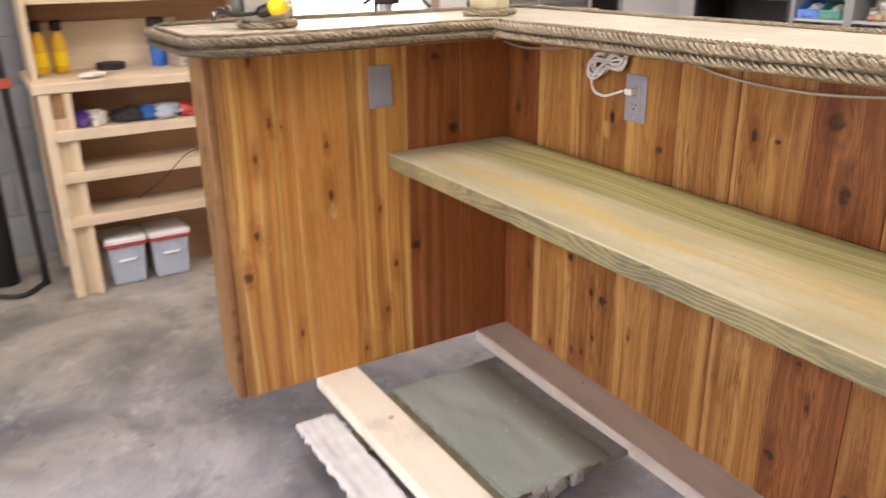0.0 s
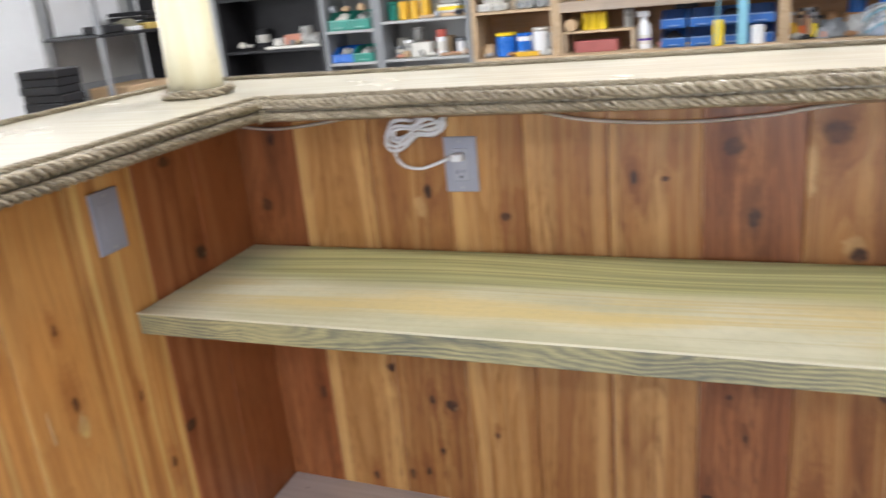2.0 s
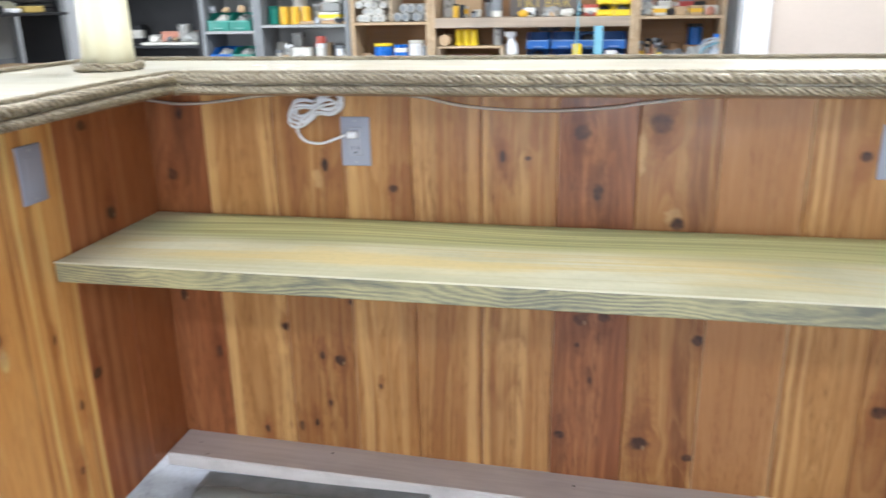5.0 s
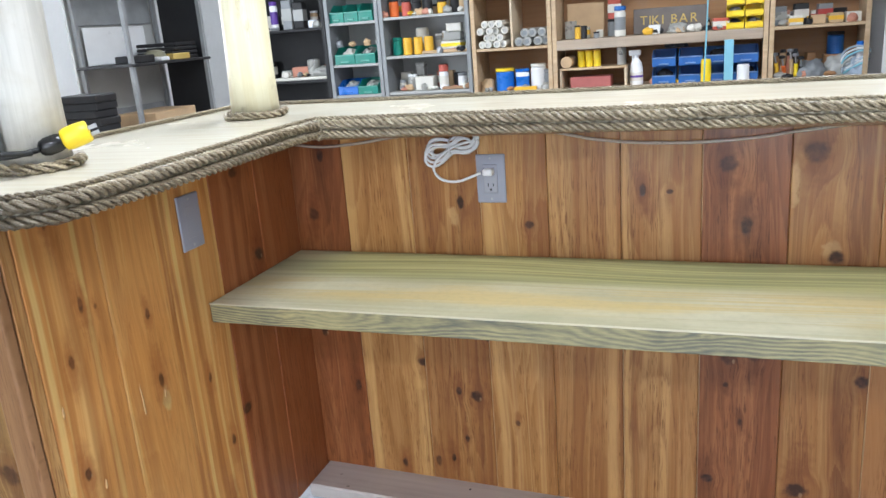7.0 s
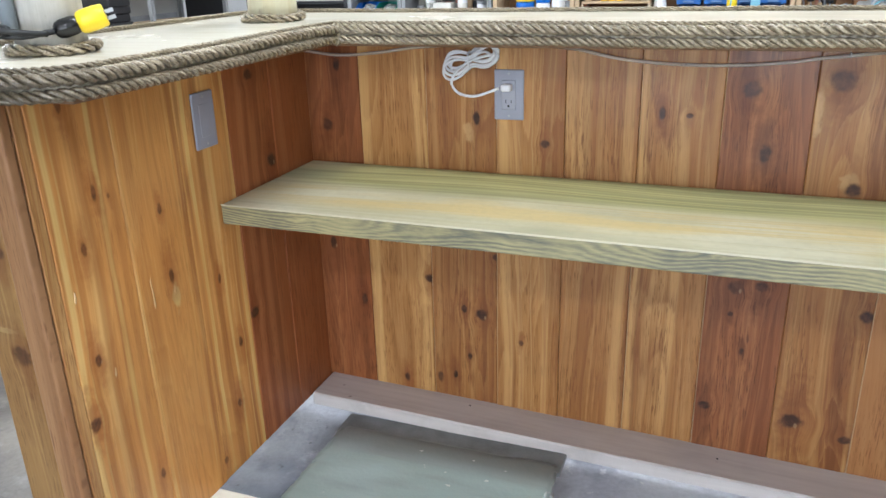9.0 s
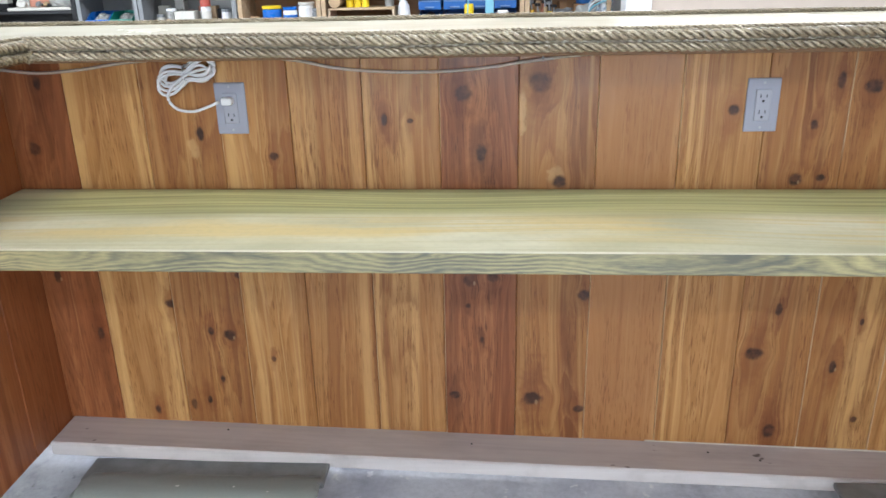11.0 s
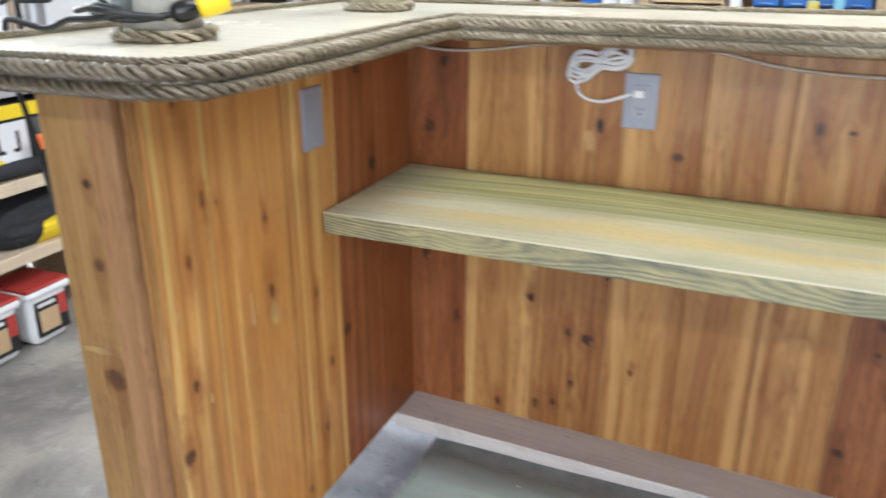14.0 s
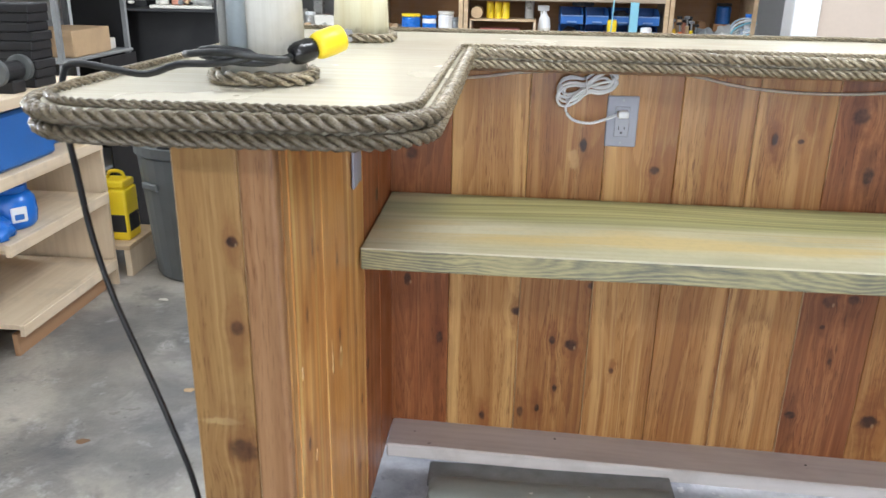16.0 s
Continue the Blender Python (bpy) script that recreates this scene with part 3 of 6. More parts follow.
def lathe(profile, n=24, bm=None, at=(0, 0, 0)):
    """A turned body from (radius, height) pairs, closed at both ends."""
    bm = bm or bmesh.new()
    rings = []
    for r, z in profile:
        rings.append([bm.verts.new((at[0] + r * math.cos(2 * math.pi * i / n), at[1] + r * math.sin(2 * math.pi * i / n), at[2] + z)) for i in range(n)])
    for a, b in zip(rings, rings[1:]):
        for i in range(n):
            bm.faces.new((a[i], a[(i + 1) % n], b[(i + 1) % n], b[i]))
    bm.faces.new(rings[0][::-1])
    bm.faces.new(rings[-1])
    return bm


def spline(points, step=0.01, closed=False):
    """Evenly spaced points along a smooth line through the given points."""
    P = np.array(points, float)
    out = []
    n = len(P)
    for i in range(n if closed else n - 1):
        p0 = P[(i - 1) % n] if closed or i > 0 else 2 * P[0] - P[1]
        p1, p2 = P[i], P[(i + 1) % n]
        p3 = P[(i + 2) % n] if closed or i + 2 < n else 2 * P[-1] - P[-2]
        k = max(2, int(np.linalg.norm(p2 - p1) / step))
        for j in range(k):
            t = j / k
            out.append(0.5 * (2 * p1 + (p2 - p0) * t + (2 * p0 - 5 * p1 + 4 * p2 - p3) * t * t + (3 * p1 - p0 - 3 * p2 + p3) * t ** 3))
    if not closed:
        out.append(P[-1])
    return np.array(out)


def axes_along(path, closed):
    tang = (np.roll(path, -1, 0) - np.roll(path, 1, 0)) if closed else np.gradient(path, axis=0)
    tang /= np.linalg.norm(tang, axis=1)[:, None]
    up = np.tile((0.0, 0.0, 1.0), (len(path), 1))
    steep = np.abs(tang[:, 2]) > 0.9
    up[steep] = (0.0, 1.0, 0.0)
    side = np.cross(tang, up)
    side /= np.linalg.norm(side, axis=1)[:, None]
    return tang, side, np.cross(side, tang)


def tube_data(path, radius, n=8, closed=False, verts=None, faces=None, cap=True):
    verts, faces = ([], []) if verts is None else (verts, faces)
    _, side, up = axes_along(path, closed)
    base, m = len(verts), len(path)
    rad = np.broadcast_to(radius, (m,))
    for i in range(m):
        for j in range(n):
            a = 2 * math.pi * j / n
            verts.append(path[i] + rad[i] * (math.cos(a) * side[i] + math.sin(a) * up[i]))
    for i in range(m if closed else m - 1):
        i2 = (i + 1) % m
        for j in range(n):
            j2 = (j + 1) % n
            faces.append((base + i * n + j, base + i * n + j2, base + i2 * n + j2, base + i2 * n + j))
    if not closed and cap:
        faces.append(tuple(base + j for j in range(n))[::-1])
        faces.append(tuple(base + (m - 1) * n + j for j in range(n)))
    return verts, faces


def data_part(name, verts, faces, material, parent=None, label="", smooth=True):
    me = bpy.data.meshes.new(name)
    me.from_pydata([tuple(v) for v in verts], [], faces)
    me.materials.append(material)
    if smooth:
        me.polygons.foreach_set("use_smooth", [True] * len(me.polygons))
    ob = new(name, me)
    if parent is not None:
        ob.parent = parent
    if label:
        ob["label"] = label
    return ob


def tube(name, points, radius, material, parent=None, label="", n=8, step=0.01, closed=False):
    v, f = tube_data(spline(points, step, closed), radius, n, closed)
    return data_part(name, v, f, material, parent, label)


def rope_part(name, path, d, lay, closed=False, parent=None, label=""):
    """Three strands laid round each other along the path, with a thin heart between; the map runs along each strand."""
    verts, faces, uv = [], [], []
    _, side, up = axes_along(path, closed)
    seg = np.linalg.norm(np.diff(path, axis=0), axis=1)
    s = np.concatenate([[0], np.cumsum(seg)])
    total = s[-1] + (np.linalg.norm(path[0] - path[-1]) if closed else 0)
    turns = total / lay
    if closed:
        turns = round(turns)
    m = len(path)
    for strand in range(4):
        n = 9 if strand < 3 else 6
        a = -2 * math.pi * (turns * s / total) + strand * 2 * math.pi / 3
        wob = np.random.normal(0, 0.00015, (m, 3))
        c = path + (d * 0.300 * (np.cos(a)[:, None] * side + np.sin(a)[:, None] * up) + wob if strand < 3 else 0)
        tube_data(c, d * (0.202 if strand < 3 else 0.06), n, closed, verts, faces)
        for i in range(m if closed else m - 1):
            for j in range(n):
                t0, t1 = j / n, (j + 1) / n
                uv += [i, t0 + strand * 7, i, t1 + strand * 7, i + 1, t1 + strand * 7, i + 1, t0 + strand * 7]
        if not closed:
            uv += [0.0] * (4 * n)
    ob = data_part(name, verts, faces, M["rope"], parent, label)
    layer = ob.data.uv_layers.new(name="along")
    layer.data.foreach_set("uv", uv)
    return ob


def rounded(points, radii, step=0.008):
    """A level line through corner points, each rounded by its radius; returns xy points at even steps."""
    P = [Vector(p) for p in points]
    out = [P[0]]
    for a, b, c, r in zip(P, P[1:], P[2:], radii):
        u, v = (a - b).normalized(), (c - b).normalized()
        if r <= 0:
            out.append(b)
            continue
        ang = u.angle(v)
        t = r / math.tan(ang / 2)
        p, q = b + u * t, b + v * t
        mid = b + (u + v).normalized() * (r / math.sin(ang / 2))
        for i in range(9):
            w = (p - mid).lerp(q - mid, i / 8)
            out.append(mid + w.normalized() * r)
    out.append(P[-1])
    dense = [np.array(out[0])]
    for a, b in zip(out, out[1:]):
        n = max(1, int((b - a).length / step))
        for i in range(1, n + 1):
            dense.append(np.array(a.lerp(b, i / n)))
    return np.array(dense)


# ---- the room ----
X0, X1, Y0, Y1 = ROOM
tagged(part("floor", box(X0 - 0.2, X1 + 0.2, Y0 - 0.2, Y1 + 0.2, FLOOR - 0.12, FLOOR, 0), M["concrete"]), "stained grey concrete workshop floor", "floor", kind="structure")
tagged(part("ceiling", box(X0 - 0.2, X1 + 0.2, Y0 - 0.2, Y1 + 0.2, CEIL, CEIL + 0.1, 0), M["ceiling"]), "pale board ceiling", "ceiling", kind="structure")
WIN = (2.0, 3.1, 0.55, 2.2)   # y0 y1 z0 z1 of the bright window in the west wall
west = bmesh.new()
for y0, y1, z0, z1 in ((Y0, WIN[0], FLOOR, CEIL), (WIN[1], Y1, FLOOR, CEIL), (WIN[0], WIN[1], FLOOR, WIN[2]), (WIN[0], WIN[1], WIN[3], CEIL)):
    box(X0 - 0.15, X0, y0, y1, z0, z1, 0, west)
tagged(part("wall_west", west, M["wall_white"]), "white painted wall with a bright window", "wall", kind="structure")
tagged(part("wall_north", box(X0, X1, Y1, Y1 + 0.15, FLOOR, CEIL, 0), M["wall_white"]), "pale wall behind the storage shelves", "wall", kind="structure")
tagged(part("wall_east", box(X1, X1 + 0.15, Y0, Y1, FLOOR, CEIL, 0), M["wall_beige"]), "plain beige wall", "wall", kind="structure")
south = bmesh.new()
for x0, x1, z0, z1 in ((X0, -2.1, FLOOR, CEIL), (1.3, X1, FLOOR, CEIL), (-2.1, 1.3, 2.32, CEIL)):
    box(x0, x1, Y0 - 0.15, Y0, z0, z1, 0, south)
tagged(part("wall_south", south, M["wall_white"]), "white wall with a wide open doorway", "wall", kind="structure")
tagged(part("backdrop", box(-4.5, 3.7, Y0 - 1.3, Y0 - 1.25, -0.3, 3.6, 0), M["daylight"]), "bright daylight outside the open doorway", "backdrop", kind="structure")
part_wall = thing("wall_partition", "beige partition wall with white corner trim", "wall", kind="structure")
part("wall_panel", box(0.08, X1, 4.46, 4.56, FLOOR, CEIL, 0), M["wall_beige"], part_wall)
part("corner_trim", box(-0.05, 0.10, 4.40, 4.58, FLOOR, CEIL, 0.006), M["wall_white"], part_wall, "white painted corner post")
part("panel_seam", box(1.52, 1.56, 4.452, 4.462, FLOOR, CEIL, 0.002), M["wall_white"], part_wall, "thin white seam strip")
block_wall = thing("wall_block", "grey painted concrete block wall", "wall", kind="structure")
part("wall_core", box(X0 + 0.9, -4.06, Y0, 0.9, FLOOR, CEIL, 0), M["block"], block_wall)
blk = [mesh_of("block", box(-4.0615, -4.052, -w / 2 + 0.004, w / 2 - 0.004, 0.004, 0.199, 0.003), M["block"]) for w in (0.4, 0.2)]
for row in range(15):
    ys = [(-1.5 + 0.4 * i + (0.2 if row % 2 else 0.0), 0) for i in range(6)] + ([] if row % 2 else [(0.8, 1)])
    for y, short in ys:
        ob = new("block", blk[short])
        ob.parent = block_wall
        ob.location = (0, y, FLOOR + 0.203 * row)
win = thing("window_1", "bright daylit window with brown wooden trim", "window", kind="structure")
for nm, b in (("window_trim", (X0, X0 + 0.03, WIN[0] - 0.06, WIN[0], WIN[2] - 0.1, WIN[3] + 0.1)), ("window_trim", (X0, X0 + 0.03, WIN[1], WIN[1] + 0.06, WIN[2] - 0.1, WIN[3] + 0.1)),
              ("window_trim", (X0, X0 + 0.03, WIN[0], WIN[1], WIN[3], WIN[3] + 0.1)), ("window_sill", (X0, X0 + 0.07, WIN[0], WIN[1], WIN[2] - 0.04, WIN[2]))):
    part(nm, box(*b), M["beam"], win)
pane = part("pane", box(X0 - 0.08, X0 - 0.075, WIN[0], WIN[1], WIN[2], WIN[3], 0), M["glass"], win)
pane.visible_shadow = False
tagged(part("backdrop", box(X0 - 1.1, X0 - 1.05, 0.6, 4.6, -0.5, 3.2, 0), M["daylight"]), "overexposed daylight outside the window", "backdrop", kind="structure")
for cx, cy, watts in TUBES:
    fx = thing("ceiling_light", "white shop light with lit tubes on the ceiling", "light", (cx, cy, CEIL), group="ceiling lights")
    part("housing", box(-0.64, 0.64, -0.13, 0.13, -0.06, 0.0, 0.01), M["white"], fx)
    for dy in (-0.06, 0.06):
        v, f = tube_data(np.array([(-0.6, dy, -0.085), (0.6, dy, -0.085)]), 0.016, 10)
        data_part("tube", v, f, M["lit_tube"], fx, "lit fluorescent tube")

# ---- the bar: walls of tongue-and-groove cedar ----
def wall_board(a0, a1, z0, z1, axis, face, out, mat, parent):
    """One upright board with eased edges. axis: the way the wall runs; face: its visible plane; out: the way the board's body lies."""
    g = 0.0003
    lo, hi = sorted((face, face + out * 0.018))
    if axis == 0:
        bm = box(a0 + g, a1 - g, lo, hi, z0, z1, 0.0018)
    else:
        bm = box(lo, hi, a0 + g, a1 - g, z0, z1, 0.0018)
    return part("board", bm, mat, parent)


def bar_wall(label, axis, face, out, edges, tones, knots, bottom, low_end, streaks={}, patches={}):
    w = thing("bar_wall", label, "bar wall", group="bar walls")
    for i, (a0, a1) in enumerate(zip(edges, edges[1:])):
        mat = cedar(tones[i], axis, knots.get(i, []), i + 1 + axis * 20 + (face > 0) * 7, (a0, a1), streaks.get(i, ()), patches.get(i, ()))
        b = bottom + (low_end - bottom) * (i + 0.5) / (len(edges) - 1)
        wall_board(a0, a1, b, TOP - 0.047, axis, face + 0.0007 * (i % 3 - 1), out, mat, w)
    lo, hi = sorted((face + out * 0.024, face + out * 0.108))
    b = max(bottom, low_end) + 0.002
    for nm, z0, z1 in (("bottom_plate", b, b + 0.038), ("top_plate", TOP - 0.088, TOP - 0.050)):
        part(nm, box(*((edges[0], edges[-1], lo, hi) if axis == 0 else (lo, hi, edges[0], edges[-1])), z0, z1), M["stud"], w)
    lo, hi = sorted((face + out * 0.112, face + out * 0.128))
    part("outer_panel", box(*((edges[0] - 0.12, edges[-1] + 0.12, lo, hi) if axis == 0 else (lo, hi, edges[0], edges[-1] + 0.1)), b, TOP - 0.049), cedar("mid", axis, [], 40 + axis), w)
    return w


BACK_EDGES = (-1.938, -1.776, -1.600, -1.424, -1.261, -1.096, -0.925, -0.750, -0.577, -0.398, -0.220, -0.045, 0.130, 0.300, 0.427)
BACK_TONES = ("russet", "light", "mid", "light", "mid", "mid", "dark", "mid", "plain", "light", "mid", "mid", "light", "dark")
KNOTS = {
    0: [(-1.834, 0.928, 0.010), (-1.871, 0.776, 0.012), (-1.880, 0.455, 0.011), (-1.798, 0.300, 0.010)],
    1: [(-1.604, 0.382, 0.010), (-1.682, 0.079, 0.009)],
    2: [(-1.473, 0.808, 0.010), (-1.512, 0.308, 0.008), (-1.464, 0.297, 0.012), (-1.498, 0.171, 0.007), (-1.583, 0.096, 0.010), (-1.540, 0.110, 0.007), (-1.426, 0.460, 0.007)],
    3: [(-1.307, 0.755, 0.008), (-1.359, 0.231, 0.006)],
    5: [(-1.049, 0.837, 0.009), (-0.992, 0.833, 0.005)],
    6: [(-0.873, 0.894, 0.014), (-0.833, 0.760, 0.014), (-0.860, 0.449, 0.013), (-0.806, 0.456, 0.010), (-0.866, 0.382, 0.005), (-0.833, 0.290, 0.006), (-0.902, 0.134, 0.009)],
}
KNOTS.update({
    7: [(-0.706, 0.915, 0.018), (-0.656, 0.692, 0.012), (-0.709, 0.126, 0.016), (-0.590, 0.098, 0.009), (-0.590, 0.411, 0.011)],
    9: [(-0.288, 0.850, 0.009)],
    10: [(-0.069, 0.911, 0.011), (-0.113, 0.816, 0.008), (-0.138, 0.695, 0.011), (-0.085, 0.698, 0.007), (-0.132, 0.376, 0.010), (-0.178, 0.258, 0.014), (-0.116, 0.041, 0.014)],
    11: [(-0.001, 0.898, 0.013), (0.083, 0.817, 0.012), (0.013, 0.224, 0.011), (0.063, 0.345, 0.006), (0.084, 0.078, 0.007)],
    12: [(0.195, 0.844, 0.007), (0.197, 0.710, 0.008), (0.251, 0.109, 0.007), (0.247, 0.170, 0.006), (0.243, 0.240, 0.005), (0.203, 0.387, 0.009)],
    13: [(0.36, 0.20, 0.01)],
})
STREAKS = {
    0: [(-1.905, 0.020, -0.4), (-1.800, 0.012, -0.3)],
    1: [(-1.757, 0.014, 0.7), (-1.700, 0.020, -0.25), (-1.628, 0.007, 0.6), (-1.610, 0.004, 0.6)],
    2: [(-1.580, 0.008, 0.4), (-1.545, 0.022, -0.35), (-1.440, 0.010, -0.5)],
    3: [(-1.400, 0.012, 0.5), (-1.365, 0.008, 0.6), (-1.335, 0.005, -0.5), (-1.300, 0.009, 0.6)],
    4: [(-1.245, 0.006, 0.5), (-1.205, 0.020, -0.3), (-1.122, 0.014, 0.75), (-1.100, 0.003, -0.6)],
    5: [(-1.088, 0.005, 0.7), (-1.073, 0.004, -0.5), (-0.945, 0.012, 0.3)],
    6: [(-0.900, 0.020, -0.4), (-0.762, 0.006, 0.25)],
    7: [(-0.732, 0.018, 0.5), (-0.655, 0.010, 0.3), (-0.598, 0.016, -0.45)],
}
STREAKS.update({
    8: [(-0.408, 0.006, 0.3)],
    9: [(-0.390, 0.005, -0.6), (-0.377, 0.004, 0.6), (-0.365, 0.003, -0.5), (-0.232, 0.005, -0.5)],
    10: [(-0.170, 0.022, -0.3), (-0.090, 0.012, 0.3)],
    11: [(0.000, 0.012, -0.3), (0.045, 0.006, 0.6), (0.060, 0.004, -0.5), (0.075, 0.008, 0.55)],
    12: [(0.145, 0.006, -0.5), (0.166, 0.006, 0.6), (0.180, 0.004, -0.5), (0.235, 0.030, 0.4)],
})
bar_wall("long inner bar wall of varnished knotty cedar boards", 0, BACK, 1, BACK_EDGES, BACK_TONES, KNOTS, 0.036, -0.05, STREAKS,
         {2: [(-1.492, 0.775, 0.014, 0.026)], 7: [(-0.742, 0.850, 0.010, 0.048), (-0.664, 0.708, 0.024, 0.018)]})

WING_EDGES = (0.498, 0.522, 0.690, 0.862, 1.030, 1.205, 1.376)
WING_KNOTS = {
    1: [(0.629, 0.804, 0.011), (0.585, 0.715, 0.010), (0.569, 0.510, 0.010), (0.535, 0.398, 0.014), (0.589, 0.965, 0.012), (0.672, 0.200, 0.010), (0.660, 0.790, 0.005)],
    2: [(0.785, 0.588, 0.012), (0.781, 0.730, 0.009)],
    3: [(0.933, 0.523, 0.009), (0.978, 0.347, 0.011), (0.945, 0.204, 0.010), (0.870, 0.094, 0.009)],
    4: [(1.045, 0.392, 0.011), (1.123, 0.935, 0.010), (1.182, 0.729, 0.013), (1.10, 0.62, 0.008)],
    5: [(1.30, 0.55, 0.009)],
}
left_wing = bar_wall("short bar end wall of bright orange knotty cedar boards", 1, LEFT, -1, WING_EDGES,
                     ("light", "honey", "honey", "honey", "cherry", "cherry"), WING_KNOTS, 0.044, 0.044,
                     {1: [(0.535, 0.008, 0.9), (0.560, 0.010, -0.6), (0.605, 0.014, -0.6), (0.640, 0.006, 0.7), (0.668, 0.008, -0.5)], 2: [(0.700, 0.006, 0.7), (0.725, 0.014, -0.5), (0.850, 0.006, -0.5)],
                      3: [(0.875, 0.005, -0.6), (0.890, 0.006, 0.8), (0.925, 0.012, -0.7), (0.955, 0.005, 0.7), (1.000, 0.006, -0.5), (1.018, 0.007, 0.9)], 4: [(1.070, 0.006, 0.5), (1.095, 0.010, -0.5), (1.140, 0.014, -0.6)], 5: [(1.230, 0.004, 0.4)]},
                     {2: [(0.790, 0.540, 0.012, 0.030)], 1: [(0.515, 0.500, 0.008, 0.060)]})
# boards that cap the free end of the short wall
for x0, x1, tone, kn, proud in ((-2.052, -1.9695, "olive", [(-1.988, 0.556, 0.015), (-1.985, 0.742, 0.008), (-1.983, 0.86, 0.006)], 0.0), (-1.9695, -1.922, "umber", [], 0.003)):
    part("end_board", box(x0 + 0.0002, x1 - 0.0002, 0.478 - proud, 0.4975, 0.045, TOP - 0.048, 0.006 if proud else 0.003, segs=3), cedar(tone, 0, kn, 61 + x0, (x0, x1), [((x0 + x1) / 2 + 0.012, 0.012, -0.35)], [] if proud else [(-2.018, 0.600, 0.030, 0.006)]), left_wing)
part("end_backing", box(-2.048, -1.924, 0.489, 0.4973, 0.047, TOP - 0.050, 0.001), M["underlay"], left_wing)

RIGHT_EDGES = (0.498, 0.590, 0.760, 0.932, 1.095, 1.260, 1.376)
bar_wall("short bar end wall of darker knotty cedar boards", 1, RIGHT, 1, RIGHT_EDGES, ("honey", "honey", "honey", "russet", "dark", "red"),
         {2: [(0.80, 0.575, 0.012), (0.875, 0.67, 0.013), (0.83, 0.30, 0.010)], 3: [(0.99, 0.86, 0.007), (0.96, 0.33, 0.012)], 1: [(0.70, 0.45, 0.011)]}, -0.03, -0.03)

for y, z, h in ((0.727, 0.542, 0.066), (0.545, 0.63, 0.022), (0.788, 0.548, 0.018), (0.600, 0.46, 0.020)):
    bm = lathe([(0.0008, 0), (0.0030, 0.006), (0.0024, h * 0.5), (0.0016, h * 0.85), (0.0006, h)], 10)
    for vv in bm.verts:
        vv.co = Vector((LEFT + 0.0005 + vv.co.x * 0.6, y + vv.co.y + 0.002 * math.sin(vv.co.z * 90), z + vv.co.z))
    part("varnish_drip", bm, M["drip"], left_wing, "pale dried varnish drip", True)

# ---- bar top ----
W_OUT, W_IN, S_END, B_IN, B_OUT, E_IN, E_OUT = -2.214, -1.740, 0.415, 1.205, 1.640, 0.285, 0.740
OUTLINE = [(W_OUT, B_OUT - 0.3), (W_OUT, S_END), (W_IN, S_END), (W_IN, B_IN), (E_IN, B_IN), (E_IN, S_END), (E_OUT, S_END), (E_OUT, B_OUT), (W_OUT, B_OUT), (W_OUT, B_OUT - 0.3)]
RADII = [0.11, 0.085, 0.015, 0.015, 0.085, 0.10, 0.02, 0.02]
line = rounded(OUTLINE, RADII, 0.02)[:-1]
bar_top = thing("bar_counter", "pale varnished U-shaped bar top with rope edging", "bar top")
bm = bmesh.new()
lowv = [bm.verts.new((x, y, TOP - 0.033)) for x, y in line]
bm.faces.new(lowv)
top_faces = bmesh.ops.extrude_face_region(bm, geom=bm.faces[:])
bmesh.ops.translate(bm, vec=(0, 0, 0.033), verts=[v for v in top_faces["geom"] if isinstance(v, bmesh.types.BMVert)])
part("countertop", bm, M["bar_top"], bar_top)
for b in ((W_OUT + 0.04, W_IN - 0.03, S_END + 0.06, 1.30), (E_IN + 0.03, E_OUT - 0.04, S_END + 0.06, 1.30), (W_OUT + 0.04, E_OUT - 0.04, B_IN + 0.03, B_OUT - 0.04)):
    z_low = TOP - 0.0455 if b[3] < 1.5 else TOP - 0.0457
    part("underlay", box(b[0], b[1], b[2], b[3], z_low, TOP - 0.0335, 0.002), M["underlay"], bar_top, "brown plywood under the top")


def offset_line(xy, d):
    t = np.gradient(xy, axis=0)
    t /= np.linalg.norm(t, axis=1)[:, None]
    return xy + d * np.stack([-t[:, 1], t[:, 0]], 1)


def level(xy, z, wob=0.0012):
    n = len(xy)
    s = np.arange(n) * 0.008
    return np.column_stack([xy, z + wob * np.sin(s * 3.1) + wob * np.sin(s * 7.7 + 1.0)])


ring = rounded(OUTLINE, RADII, 0.006)
fine_ring = ring[:-1]
for z, d, off, lay in ((TOP - 0.0050, 0.0225, -0.0108, 0.052), (TOP - 0.0268, 0.0205, -0.0075, 0.048)):
    tagged(rope_part("edge_rope", level(offset_line(fine_ring, off), z), d, lay, True), "thick twisted manila rope nailed round the bar edge", "rope", "bar edge ropes")
tagged(rope_part("edge_rope", level(offset_line(fine_ring, 0.009), TOP + 0.0058, 0.0004), 0.0120, 0.038, True), "thinner twisted rope lying on the rim of the bar top", "rope", "bar edge ropes")
knot = np.array([(W_IN + 0.012, B_IN - 0.012, TOP - 0.036 + 0.0040 * i) for i in range(12)]) + np.random.normal(0, 0.001, (12, 3))
tagged(rope_part("rope_knot", knot, 0.020, 0.05), "frayed rope end bound at the inner corner", "rope")

